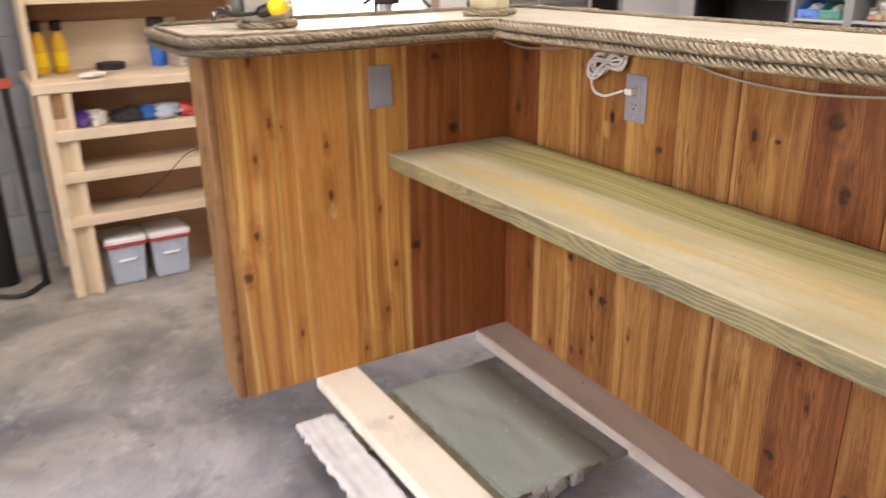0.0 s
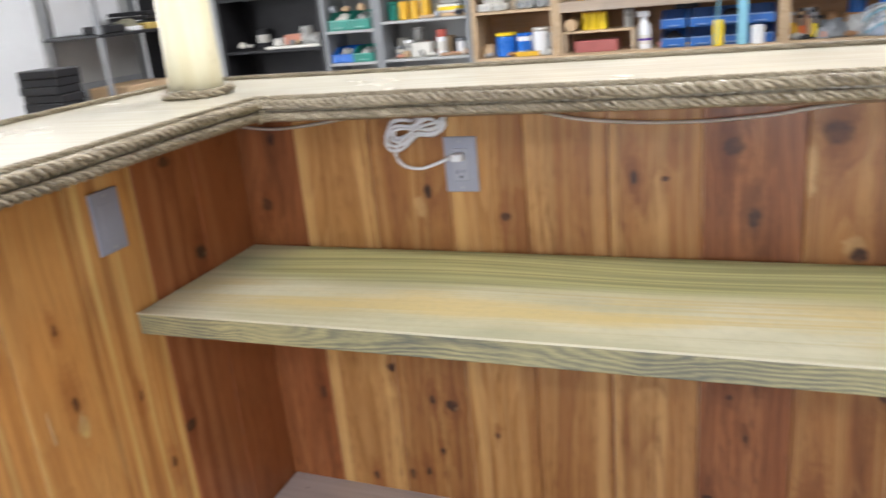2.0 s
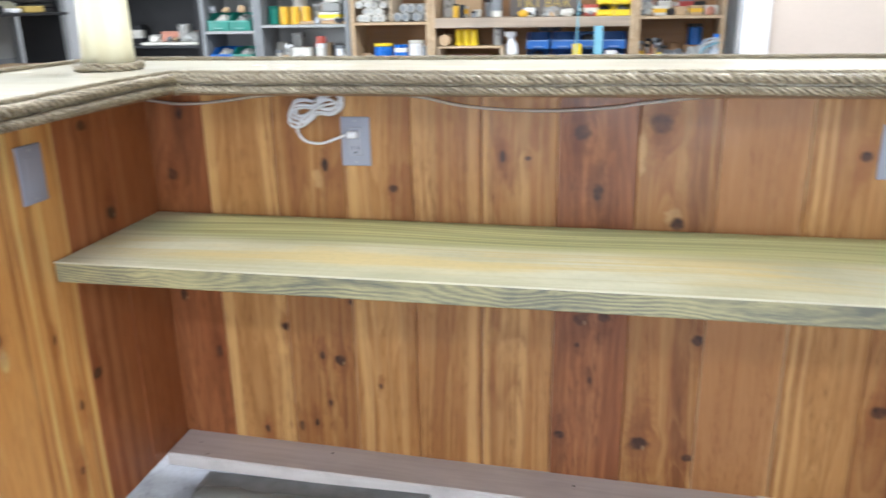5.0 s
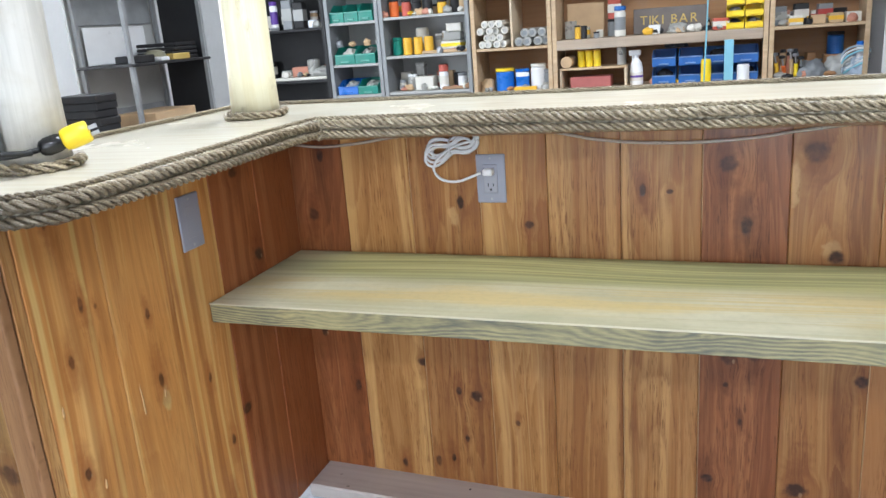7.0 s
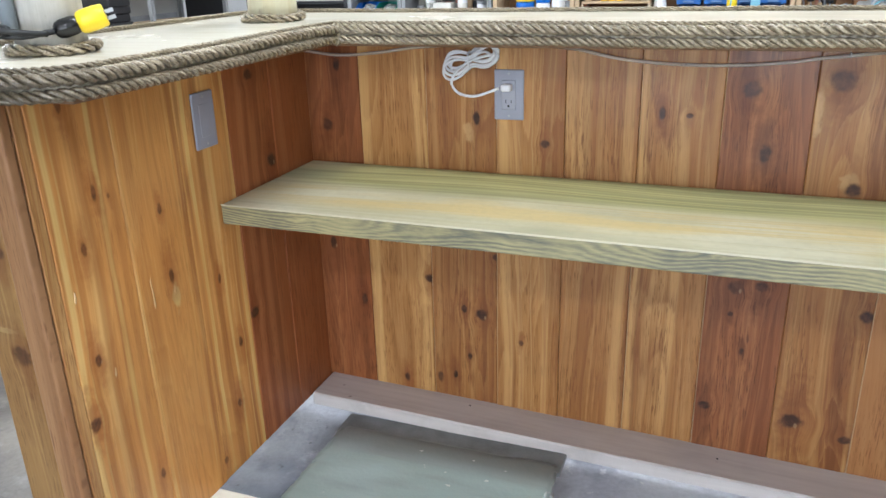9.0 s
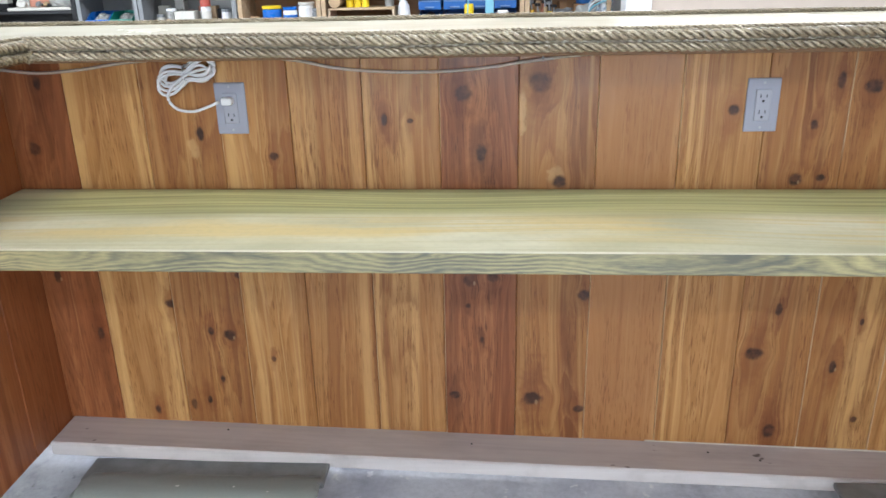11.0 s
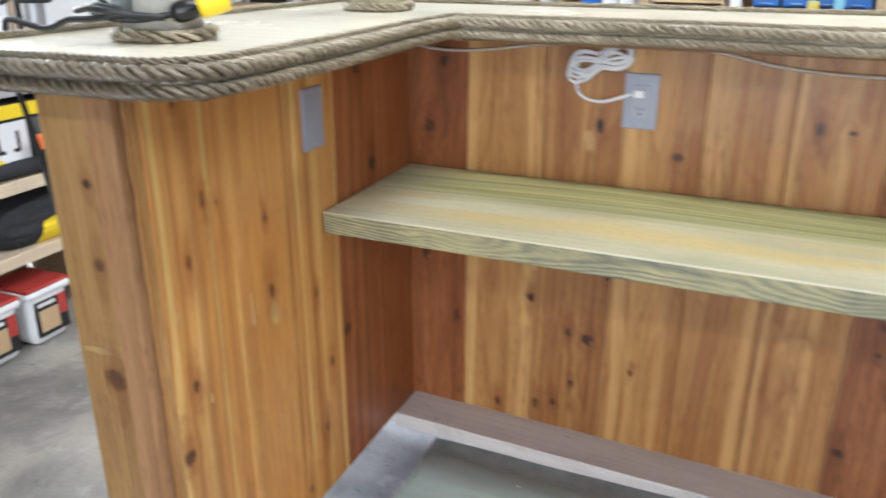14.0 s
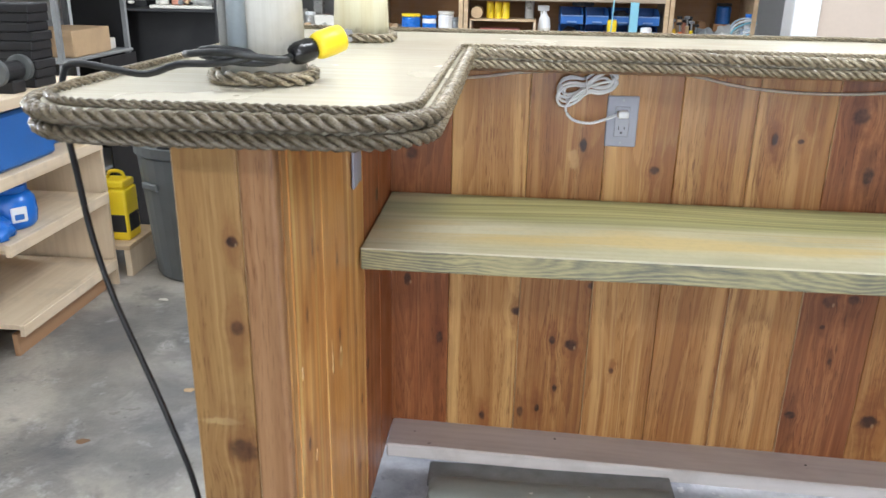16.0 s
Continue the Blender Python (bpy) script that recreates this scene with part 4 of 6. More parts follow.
# ---- posts with rope collars ----
def log_post(x, y, r, height, mat, label, turns, conduit=False):
    p = thing("bar_post", label, "post", (x, y, TOP), group="bar posts")
    n = 28
    prof = [(r * (1.0 + 0.05 * math.sin(i * 0.9 + x * 5) - 0.05 * i / 12), height * i / 12) for i in range(13)]
    bm = lathe(prof, n)
    for vv in bm.verts:
        vv.co += Vector((noise.noise(vv.co * 9), noise.noise(vv.co * 9 + Vector((5, 1, 2))), 0)) * 0.005
    part("log", bm, mat, p, smooth=True)
    for i in range(turns):
        rr = r + 0.012
        a = np.linspace(0, 2 * math.pi, 90, endpoint=False)
        path = np.column_stack([rr * np.cos(a), rr * np.sin(a), 0.0102 + 0.0016 * np.sin(3 * a)])
        rope_part("rope_collar", path, 0.0205, 0.066, True, p, "twisted rope wrapped round the foot")
    if conduit:
        v, f = tube_data(np.array([(-0.012, -r - 0.012, 0.03), (-0.012, -r - 0.012, height)]), 0.0125, 14)
        data_part("conduit", v, f, M["conduit"], p, "grey electrical conduit")
        v, f = tube_data(np.array([(-0.036, -r + 0.004, 0.03), (-0.036, -r + 0.004, height)]), 0.006, 10)
        data_part("cable", v, f, M["light_grey"], p, "thin pale cable")
    return p


log_post(-1.990, 0.672, 0.056, 1.7, M["log_white"], "pale weathered log post with a grey conduit", 1, True)
log_post(-1.979, 1.345, 0.058, 1.7, M["log_yellow"], "yellowish peeled log post on the bar top", 1)
log_post(0.500, 1.400, 0.058, 1.7, M["log_yellow"], "yellowish peeled log post on the bar top", 1)

# ---- shelf under the bar top ----
sh = thing("bar_shelf", "thick green-tinged treated pine shelf with a dark grained edge", "shelf")
SZ, SF = 0.683, 0.963
bm = box(LEFT + 0.004, RIGHT - 0.004, SF, BACK - 0.010, SZ - 0.0445, SZ, 0.004, segs=2)
for vv in bm.verts:
    vv.co.z -= 0.010 * (vv.co.x - LEFT) / (RIGHT - LEFT)
bmesh.ops.recalc_face_normals(bm, faces=bm.faces)
for fc in bm.faces:
    fc.material_index = 1 if fc.normal.y < -0.8 else 0
part("plank", bm, [M["shelf_top"], M["shelf_edge"]], sh)
# thin pale strip that paints the light caught by the front edge
bm = box(LEFT + 0.0045, RIGHT - 0.0045, SF - 0.0008, SF + 0.0034, SZ - 0.0028, SZ + 0.0006, 0.0010, segs=2)
for vv in bm.verts:
    vv.co.z -= 0.010 * (vv.co.x - LEFT) / (RIGHT - LEFT)
part("front_arris", bm, M["arris"], sh, "pale front edge of the shelf with a painted highlight")



# ---- base plank and what the bar stands on ----
def sloped(x0, x1, y0, y1, z0a, z0b, thick, bevel=0.004):
    bm = box(x0, x1, y0, y1, 0, thick, bevel)
    for vv in bm.verts:
        vv.co.z += z0a + (z0b - z0a) * (vv.co.x - x0) / (x1 - x0)
    return bm


bm = sloped(LEFT + 0.003, RIGHT - 0.003, 1.256, BACK + 0.016, 0.016, -0.060, 0.038)
bmesh.ops.recalc_face_normals(bm, faces=bm.faces)
for fc in bm.faces:
    fc.material_index = 1 if fc.normal.y < -0.5 else 0
base = thing("base_plank", "weathered grey-brown plank along the foot of the bar", "plank")
part("plank", bm, [M["plank"], M["plank_edge"]], base)
for x, y in ((-1.49, 1.345), (-0.86, 1.33), (-0.27, 1.34), (-0.15, 1.315), (0.31, 1.335)):
    z = 0.054 - 0.076 * (x - LEFT) / (RIGHT - LEFT)
    part("nail_head", lathe([(0.0030, z - 0.001), (0.0030, z + 0.0006), (0.002, z + 0.0010)], 10, at=(x, y, 0)), M["slot"], base)
bead = sloped(-0.42, RIGHT - 0.02, BACK - 0.0035, BACK + 0.004, 0.0065, -0.0210, 0.0022, 0.0005)
solo("caulk_bead", bead, M["paper"], "thin white bead of caulk at the foot of the boards", "caulk")
stud = thing("loose_stud", "pale fresh pine board lying across the dollies", "board")
part("board", box(-1.935, 0.30, 0.705, 0.835, 0.006, 0.044, 0.006, segs=2), M["stud"], stud)
for x, y in ((-1.62, 0.79), (-1.05, 0.74), (-0.42, 0.80)):
    part("knot", lathe([(0.0085, 0.0425), (0.0085, 0.0442), (0.006, 0.0446)], 14, at=(x, y, 0)), M["underlay_pale"], stud, "small tan knot")


def dolly(x, y, label, hw):
    d = thing("moving_dolly", label, "dolly", (x, y, FLOOR), group="moving dollies")
    for dy in (-0.27, 0.27):
        part("rail", box(-hw, hw, dy - 0.03, dy + 0.03, 0.082, 0.112, 0.004), M["pine_x"], d)
    for dx in (-hw + 0.05, hw - 0.05):
        part("crossbar", box(dx - 0.04, dx + 0.04, -0.29, 0.29, 0.062, 0.081, 0.004), M["pine_y"], d)
    for dx in (-hw + 0.05, hw - 0.05):
        for dy in (-0.22, 0.22):
            bm = lathe([(0.006, -0.012), (0.024, -0.012), (0.026, -0.006), (0.026, 0.006), (0.024, 0.012), (0.006, 0.012)], 16)
            bmesh.ops.rotate(bm, cent=(0, 0, 0), matrix=Matrix.Rotation(radians(90), 3, "X"), verts=bm.verts)
            bmesh.ops.translate(bm, vec=(dx, dy, 0.0262), verts=bm.verts)
            part("caster", bm, M["blue_br"], d, "small blue caster wheel", True)
            part("caster_fork", box(dx - 0.012, dx + 0.012, dy - 0.018, dy + 0.018, 0.05, 0.064, 0.002), M["steel"], d)
    return d


def ragged_pad(x0, x1, y0, y1, z0, z1, amp, seed):
    """A padded mat with uneven, frayed rim."""
    bm = bmesh.new()
    n, m = 34, 22
    rows = []
    for j in range(m + 1):
        row = []
        for i in range(n + 1):
            u, w = i / n, j / m
            edge = min(u, 1 - u) * (x1 - x0), min(w, 1 - w) * (y1 - y0)
            e = min(edge)
            dz = 0.006 * noise.noise(Vector((u * 5, w * 5, seed))) - (0.006 if e < 0.001 else 0.0)
            px = x0 + u * (x1 - x0) + (amp * noise.noise(Vector((w * 30, seed, 1))) if u in (0, 1) else 0)
            py = y0 + w * (y1 - y0) + (amp * noise.noise(Vector((u * 30, seed, 7))) if w in (0, 1) else 0)
            row.append(bm.verts.new((px, py, z1 + dz)))
        rows.append(row)
    for a, b in zip(rows, rows[1:]):
        for i in range(n):
            bm.faces.new((a[i], a[i + 1], b[i + 1], b[i]))
    top = bm.faces[:]
    low = bmesh.ops.extrude_face_region(bm, geom=top)
    for g in low["geom"]:
        if isinstance(g, bmesh.types.BMVert):
            g.co.z = z0
    return bm


dolly(-1.51, 0.93, "wooden moving dolly with blue casters under the bar", 0.24)
dolly(0.20, 0.93, "wooden moving dolly with blue casters under the bar", 0.17)
for x0, x1, y1, z1, seed in ((-1.800, -1.215, 1.205, 0.012, 3), (-0.005, 0.380, 1.170, 0.008, 8)):
    pad = thing("dolly_pad", "dusty grey-green folded sheet on the dolly, its rim torn", "pad", group="dolly pads")
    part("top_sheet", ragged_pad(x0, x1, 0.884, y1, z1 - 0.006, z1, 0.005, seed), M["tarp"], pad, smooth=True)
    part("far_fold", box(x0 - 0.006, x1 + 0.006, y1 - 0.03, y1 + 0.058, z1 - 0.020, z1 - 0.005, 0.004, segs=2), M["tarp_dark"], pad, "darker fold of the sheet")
    part("padding", ragged_pad(x0 + 0.012, x1 - 0.006, 0.846, y1 - 0.010, -0.017, z1 - 0.0105, 0.014, seed + 20), M["padding"], pad, "dusty olive padding under the sheet", True)
    for i in range(7):   # shreds hanging from the torn rim
        u = x0 + (x1 - x0) * (0.12 + 0.13 * i)
        part("shred", box(u, u + 0.012 + 0.004 * (i % 3), 0.842, 0.846, -0.045 - 0.012 * (i % 4), z1 - 0.012, 0.001), M["padding"], pad)
    for yc, w in ((0.975, 0.026), (1.028, 0.034), (1.090, 0.022)):   # torn wadding hanging out at the end
        bm = bmesh.new()
        bmesh.ops.create_icosphere(bm, subdivisions=3, radius=1.0)
        for q in bm.verts:
            g = 1 + 0.7 * noise.noise(q.co * 2.3 + Vector((yc * 40, x1, 0))) + 0.25 * noise.noise(q.co * 6)
            q.co = Vector((x1 - 0.002 + q.co.x * 0.011 * g, yc + q.co.y * w * g, -0.012 + q.co.z * 0.022 * g))
        part("torn_wadding", bm, M["tuft"], pad, "grey torn wadding", True)
strip = thing("carpet_strip", "frayed pale grey carpet strip along the dolly edge", "carpet")
part("carpet", ragged_pad(-1.80, -1.22, 0.585, 0.700, -0.017, -0.002, 0.014, 5), M["carpet"], strip, smooth=True)
rng = random.Random(12)
for i in range(6):   # loose yarn along the cut end
    a = Vector((-1.794, 0.596 + 0.018 * i, -0.008))
    b = a + Vector((-0.008 - 0.010 * rng.random(), rng.uniform(-0.008, 0.008), -0.012 - 0.01 * rng.random()))
    m = (a + b) / 2 + Vector((rng.uniform(-0.004, 0.004), rng.uniform(-0.004, 0.004), 0.004))
    tube("yarn", [tuple(a), tuple(m), tuple(b)], 0.0050 + 0.003 * rng.random(), M["carpet"], strip, n=6, step=0.006)

for x, y, sx, sy, sz, mm, word in ((-2.842, 1.438, 0.020, 0.013, 0.004, "underlay", "dark"), (-2.649, 1.753, 0.018, 0.012, 0.006, "card", "tan"), (-3.041, 2.45, 0.020, 0.010, 0.006, "paper", "pale")):
    bm = bmesh.new()
    bmesh.ops.create_icosphere(bm, subdivisions=2, radius=1.0)
    for q in bm.verts:
        g = 1 + 0.6 * noise.noise(q.co * 2.1 + Vector((x * 30, y * 30, 0)))
        q.co = Vector((q.co.x * sx * g, q.co.y * sy * g, max(q.co.z, 0.0) * sz))
    solo("wood_scrap", bm, M[mm], "small %s splinter of scrap on the concrete" % word, "scrap", (x, y, FLOOR), group="floor scraps")

# crumbs of plaster and sawdust on the floor behind the stud
np.random.seed(5)
dv, df = [], []
for i in range(70):
    cx, cy, r = np.random.uniform(-1.15, -0.05), np.random.uniform(0.86, 1.24), np.random.uniform(0.0015, 0.006)
    b0 = len(dv)
    for j in range(5):
        a = j * 2 * math.pi / 5 + np.random.uniform(-0.4, 0.4)
        dv.append((cx + r * math.cos(a) * np.random.uniform(0.6, 1.3), cy + r * math.sin(a), FLOOR))
    dv.append((cx, cy, FLOOR + r * 0.6))
    df += [(b0 + j, b0 + (j + 1) % 5, b0 + 5) for j in range(5)]
crumbs = data_part("floor_debris", dv, df, M["paper"], None, "", False)
tagged(crumbs, "pale crumbs of plaster on the concrete", "debris", kind="stuff")


# ---- electric fittings on the bar walls ----
def wall_plate(at, turn, outlet, label):
    """Seen from the front with its back on the wall; local x across, y out of the wall."""
    p = thing("outlet_plate" if outlet else "blank_plate", label, "wall plate", at, turn, group="wall plates")
    part("plate", box(-0.035, 0.035, -0.005, 0, -0.0575, 0.0575, 0.0025, segs=2), M["plate"], p)
    if outlet:
        part("receptacle", box(-0.0165, 0.0165, -0.008, -0.004, -0.034, 0.034, 0.0015), M["outlet"], p)
        for z in (-0.017, 0.017):
            for dx, w, h in ((-0.0062, 0.0018, 0.008), (0.0062, 0.0018, 0.0065)):
                part("slot", box(dx - w / 2, dx + w / 2, -0.0087, -0.0077, z + 0.003 - h / 2, z + 0.003 + h / 2, 0), M["slot"], p)
            part("ground_hole", box(-0.0024, 0.0024, -0.0087, -0.0077, z - 0.0105, z - 0.0055, 0.0006), M["slot"], p)
    else:
        part("rocker", box(-0.0165, 0.0165, -0.0054, -0.004, -0.034, 0.034, 0.001), M["plate"], p)
    for z in (-0.048, 0.048):
        bm = lathe([(0.0028, 0), (0.0028, 0.0008), (0.002, 0.0012)], 10)
        bmesh.ops.rotate(bm, cent=(0, 0, 0), matrix=Matrix.Rotation(radians(90), 3, "X"), verts=bm.verts)
        bmesh.ops.translate(bm, vec=(0, -0.005, z), verts=bm.verts)
        part("screw", bm, M["steel"], p)
    return p


wall_plate((-1.392, BACK - 0.0012, 0.866), 0, True, "grey double outlet plate with a white plug in it")
wall_plate((-0.230, BACK - 0.0012, 0.861), 0, True, "grey double outlet plate on the cedar wall")
wall_plate((LEFT + 0.0012, 0.947, 0.868), 90, False, "blank grey switch plate on the orange cedar")

cord = thing("coiled_cord", "white power cord in a loose coil, plugged in", "power cord", (-1.392, BACK - 0.012, 0.866))
loops = []
for i in range(150):   # a hank of five loops, pinched in its middle
    a = i / 150 * 2 * math.pi * 5
    turn = int(a / (2 * math.pi))
    g = 1 + 0.16 * math.sin(turn * 2.3 + 0.5)
    lx = 0.060 * g * math.cos(a)
    open_ = (0.012 + 0.017 * g) * abs(math.cos(a)) ** 0.8 + 0.004
    lz = open_ * math.sin(a) + 0.009 * math.sin(turn * 1.9) + 0.10 * lx * math.sin(turn * 2.9)
    loops.append((-0.086 + lx * 0.96 - 0.25 * lz, -0.010 - 0.007 * math.sin(a * 0.5 + turn), 0.078 + lz + 0.30 * lx))
tail = [(-0.075, -0.022, 0.082), (-0.112, -0.022, 0.058), (-0.130, -0.020, 0.030), (-0.112, -0.024, 0.006), (-0.075, -0.026, 0.000), (-0.040, -0.026, 0.010), (-0.016, -0.022, 0.0195)]
tube("cord", loops + tail, 0.0032, M["cord_white"], cord, n=7, step=0.006)
tube("tie", [(-0.090, -0.004, 0.098), (-0.088, -0.024, 0.092), (-0.086, -0.026, 0.070), (-0.088, -0.006, 0.060)], 0.0022, M["cord_white"], cord, "white twist tie", n=6)
part("plug", box(-0.013, 0.011, -0.022, 0.002, 0.011, 0.027, 0.004, segs=2), M["cord_white"], cord, "white moulded plug")

wire = thing("stapled_wire", "grey cable sagging along the wall under the bar top", "cable")
tube("wire", [(-1.91, 1.352, 0.962), (-1.82, 1.362, 0.951), (-1.72, 1.366, 0.957), (-1.60, 1.366, 0.972), (-1.40, 1.368, 0.982), (-1.25, 1.368, 0.972), (-1.15, 1.366, 0.953), (-1.04, 1.366, 0.943), (-0.92, 1.366, 0.942), (-0.81, 1.366, 0.950), (-0.73, 1.367, 0.961),
              (-0.55, 1.368, 0.976), (-0.13, 1.368, 0.978), (0.15, 1.366, 0.972), (0.40, 1.36, 0.975)], 0.0038, M["wire_grey"], wire, n=7)
for x, z in ((-1.27, 0.978), (-0.70, 0.966), (-0.13, 0.981)):
    part("staple", box(x - 0.0012, x + 0.0012, 1.362, 1.378, z - 0.005, z + 0.005, 0.0005), M["steel"], wire)

# ---- extension lead over the bar top ----
lead = thing("extension_lead", "black extension lead with a yellow twist-lock connector", "power cord", (-1.965, 0.645, TOP))
hang = [(0.030, -0.008, 0.040), (0.000, -0.055, 0.034), (-0.045, -0.070, 0.038), (-0.090, -0.045, 0.044), (-0.060, -0.062, 0.052), (-0.005, -0.072, 0.046), (-0.050, -0.085, 0.036), (-0.105, -0.075, 0.032), (-0.150, -0.070, 0.018), (-0.20, -0.060, 0.022),
        (-0.255, -0.045, 0.026), (-0.286, -0.030, 0.012), (-0.297, -0.025, -0.052), (-0.301, -0.008, -0.132), (-0.300, 0.006, -0.232), (-0.280, 0.006, -0.332), (-0.241, -0.006, -0.432), (-0.202, -0.018, -0.532), (-0.165, -0.020, -0.682), (-0.175, 0.000, -0.882), (-0.235, 0.020, -1.09), (-0.295, 0.06, -1.1565), (-0.340, 0.16, -1.1565), (-0.325, 0.32, -1.1565)]
tube("lead", hang, 0.0047, M["rubber"], lead, n=9, step=0.012)
tube("lead_loop", [(-0.10, -0.062, 0.044), (-0.04, -0.088, 0.050), (0.012, -0.072, 0.042), (0.025, -0.030, 0.036)], 0.0047, M["rubber"], lead, n=9)
conn_axis = pose(0.032, -0.003, 0.042, 0, 74, 40)
bm = lathe([(0.009, -0.012), (0.013, -0.008), (0.0155, 0.0), (0.0155, 0.018), (0.0135, 0.024), (0.0125, 0.028)], 20)
bm.transform(conn_axis)
part("collar", bm, M["collar"], lead, "black ribbed collar", True)
bm = lathe([(0.0135, 0.026), (0.0170, 0.028), (0.0190, 0.036), (0.0190, 0.056), (0.0178, 0.068), (0.0160, 0.070), (0.012, 0.070)], 20)
bm.transform(conn_axis)
part("connector", bm, M["yellow"], lead, "yellow connector body", True)
for dx, dy in ((0.007, 0), (-0.004, 0.006), (-0.004, -0.006)):
    bm = box(dx - 0.003, dx + 0.003, dy - 0.0008, dy + 0.0008, 0.068, 0.084, 0)
    bm.transform(conn_axis)
    part("prong", bm, M["steel"], lead)

# ---- storage along the west side ----
def rack(label, y0, y1, levels, x0=-3.88, x1=-3.37, top=0.757, back=True, ends=(True, True), top_mat="pine_y", back_x=None, stile=False, panels=False):
    r = thing("storage_rack", label, "shelf unit", group="wooden storage racks")
    for on, y in zip(ends, (y0, y1 - 0.038)):
        if on and panels:
            part("end_panel", box(x0, x1, y + 0.019, y + 0.037, FLOOR, top - 0.0385, 0.002), M["pine_z"], r)
        elif on:
            for xa in (x1 - 0.09, x0):
                part("leg", box(xa, xa + 0.09, y, y + 0.038, FLOOR, top - 0.04, 0.003), M["pine_z"], r)
            part("side_panel", box(x0 + 0.088, x1 - 0.088, y + 0.008, y + 0.03, 0.02, top - 0.042, 0.002), M["ply_brown"] if y < 1 else M["pine_z"], r)
    part("top", box(x0, x1 + 0.008, y0 - 0.02, y1, top - 0.038, top, 0.003), M[top_mat], r)
    for z in levels:
        part("shelf", box(x0 + 0.01, x1 - 0.002, y0 + 0.04, y1 - 0.04, z - 0.02, z, 0.002), M["pine_y"], r)
        part("front_lip", box(x1 - 0.0015, x1 + 0.0175, y0 + 0.03, y1 - 0.03, z - 0.040, z + 0.002, 0.002), M["pine_y"], r)
    if back:
        bx_ = x0 if back_x is None else back_x
        part("back_panel", box(bx_ - 0.012, bx_ - 0.001, y0 + 0.039, y1 - 0.039, FLOOR, top - 0.04, 0), M["ply_brown"], r)
    if stile:
        part("stile", box(x1 - 0.019, x1, y0 + 0.085, y0 + 0.112, FLOOR, top - 0.04, 0.002), M["pine_z"], r)
        part("stile_panel", box(x1 - 0.030, x1 - 0.020, y0 + 0.0385, y0 + 0.112, FLOOR, top - 0.14, 0.001), M["pine_z"], r)
        part("stile_panel", box(x1 - 0.030, x1 - 0.020, y0 + 0.0385, y0 + 0.112, top - 0.14, top - 0.04, 0.001), M["ply_brown"], r)
    return r


rack("pine storage rack with plywood back and several shelves", 0.22, 0.96, (0.572, 0.403, 0.218), back_x=-3.575, stile=True)
rack("pine storage rack with deep shelves of tools and buckets below", 0.965, 1.86, (0.455, 0.215), top_mat="light_grey", panels=True)
rack("pale pine storage rack with blue tubs", 1.865, 2.60, (0.512, 0.288, -0.005), -3.82, -3.30, ends=(False, True), panels=True)
# added brown strip in place of the shadow under the rack
solo("toe_kick", box(-3.345, -3.325, 1.91, 2.56, FLOOR, -0.046, 0.002), M["ply_brown"], "brown strip standing in for the shade under the rack", "toe kick")
hut = thing("hutch", "plywood hutch with an upper shelf above the rack", "shelf unit")
part("back_panel", box(-3.80, -3.788, 0.22, 1.12, 0.757, 1.75, 0), M["ply_brown"], hut)
part("back_board", box(-3.787, -3.775, 0.30, 0.86, 0.757, 0.955, 0.001), M["pine_y"], hut)
for y in (0.22, 1.10):
    part("side_panel", box(-3.787, -3.50, y, y + 0.02, 0.757, 1.75, 0.002), M["pine_z"], hut)
for z in (1.06, 1.42):
    part("shelf", box(-3.787, -3.52, 0.241, 1.099, z - 0.02, z, 0.002), M["pine_y"], hut)
rail = thing("dark_pipe_stand", "dark metal pipe standing against the block wall", "pipe")
tube("pipe", [(-3.62, 0.13, FLOOR), (-3.64, 0.12, 0.8), (-3.66, 0.11, 1.6)], 0.016, M["black"], rail, n=10, step=0.1)
tube("hose", [(-3.60, 0.12, FLOOR + 0.012), (-3.50, 0.02, FLOOR + 0.012), (-3.62, -0.12, FLOOR + 0.012), (-3.82, -0.10, FLOOR + 0.012)], 0.011, M["rubber"], rail)
part("pipe_clamp", box(-3.67, -3.61, 0.09, 0.15, 0.72, 0.76, 0.004), M["red_paint"], rail)
solo("covered_pipe", lathe([(0.055, 0), (0.06, 0.5), (0.05, 1.2), (0.055, 1.8)], 10), M["canvas"], "dark covered pipe standing beside the rack", "pipe", (-3.72, -0.02, FLOOR), smooth=True)


def jar(name, label, cat, at, r, h, mat, lid=None, lid_h=0.02, band=None, group=""):
    """A round container: body with rounded foot and shoulder, lid, printed band."""
    j = thing(name, label, cat, at, group=group)
    part("body", lathe([(r * 0.92, 0), (r, h * 0.04), (r, h * 0.9), (r * 0.94, h * 0.96), (r * 0.8, h)], 20), M[mat], j, smooth=False)
    if lid:
        part("lid", lathe([(r * 0.96, h), (r * 1.02, h + lid_h * 0.1), (r * 1.02, h + lid_h * 0.85), (r * 0.95, h + lid_h)], 20), M[lid], j)
    if band:
        part("label_band", lathe([(r * 1.004, h * 0.25), (r * 1.006, h * 0.26), (r * 1.006, h * 0.74), (r * 1.004, h * 0.75)], 20), M[band], j)
    return j


def carton(name, label, cat, at, sx, sy, sz, mat, turn=0.0, band=None, group="", bevel=0.004):
    c = thing(name, label, cat, at, turn, group)
    part("body", box(-sx / 2, sx / 2, -sy / 2, sy / 2, 0, sz, bevel), M[mat], c)
    if band:
        part("label_patch", box(-sx / 2 - 0.0015, sx / 2 + 0.0015, -sy / 2 - 0.0015, sy / 2 + 0.0015, sz * 0.3, sz * 0.72, 0.001), M[band], c)
    return c


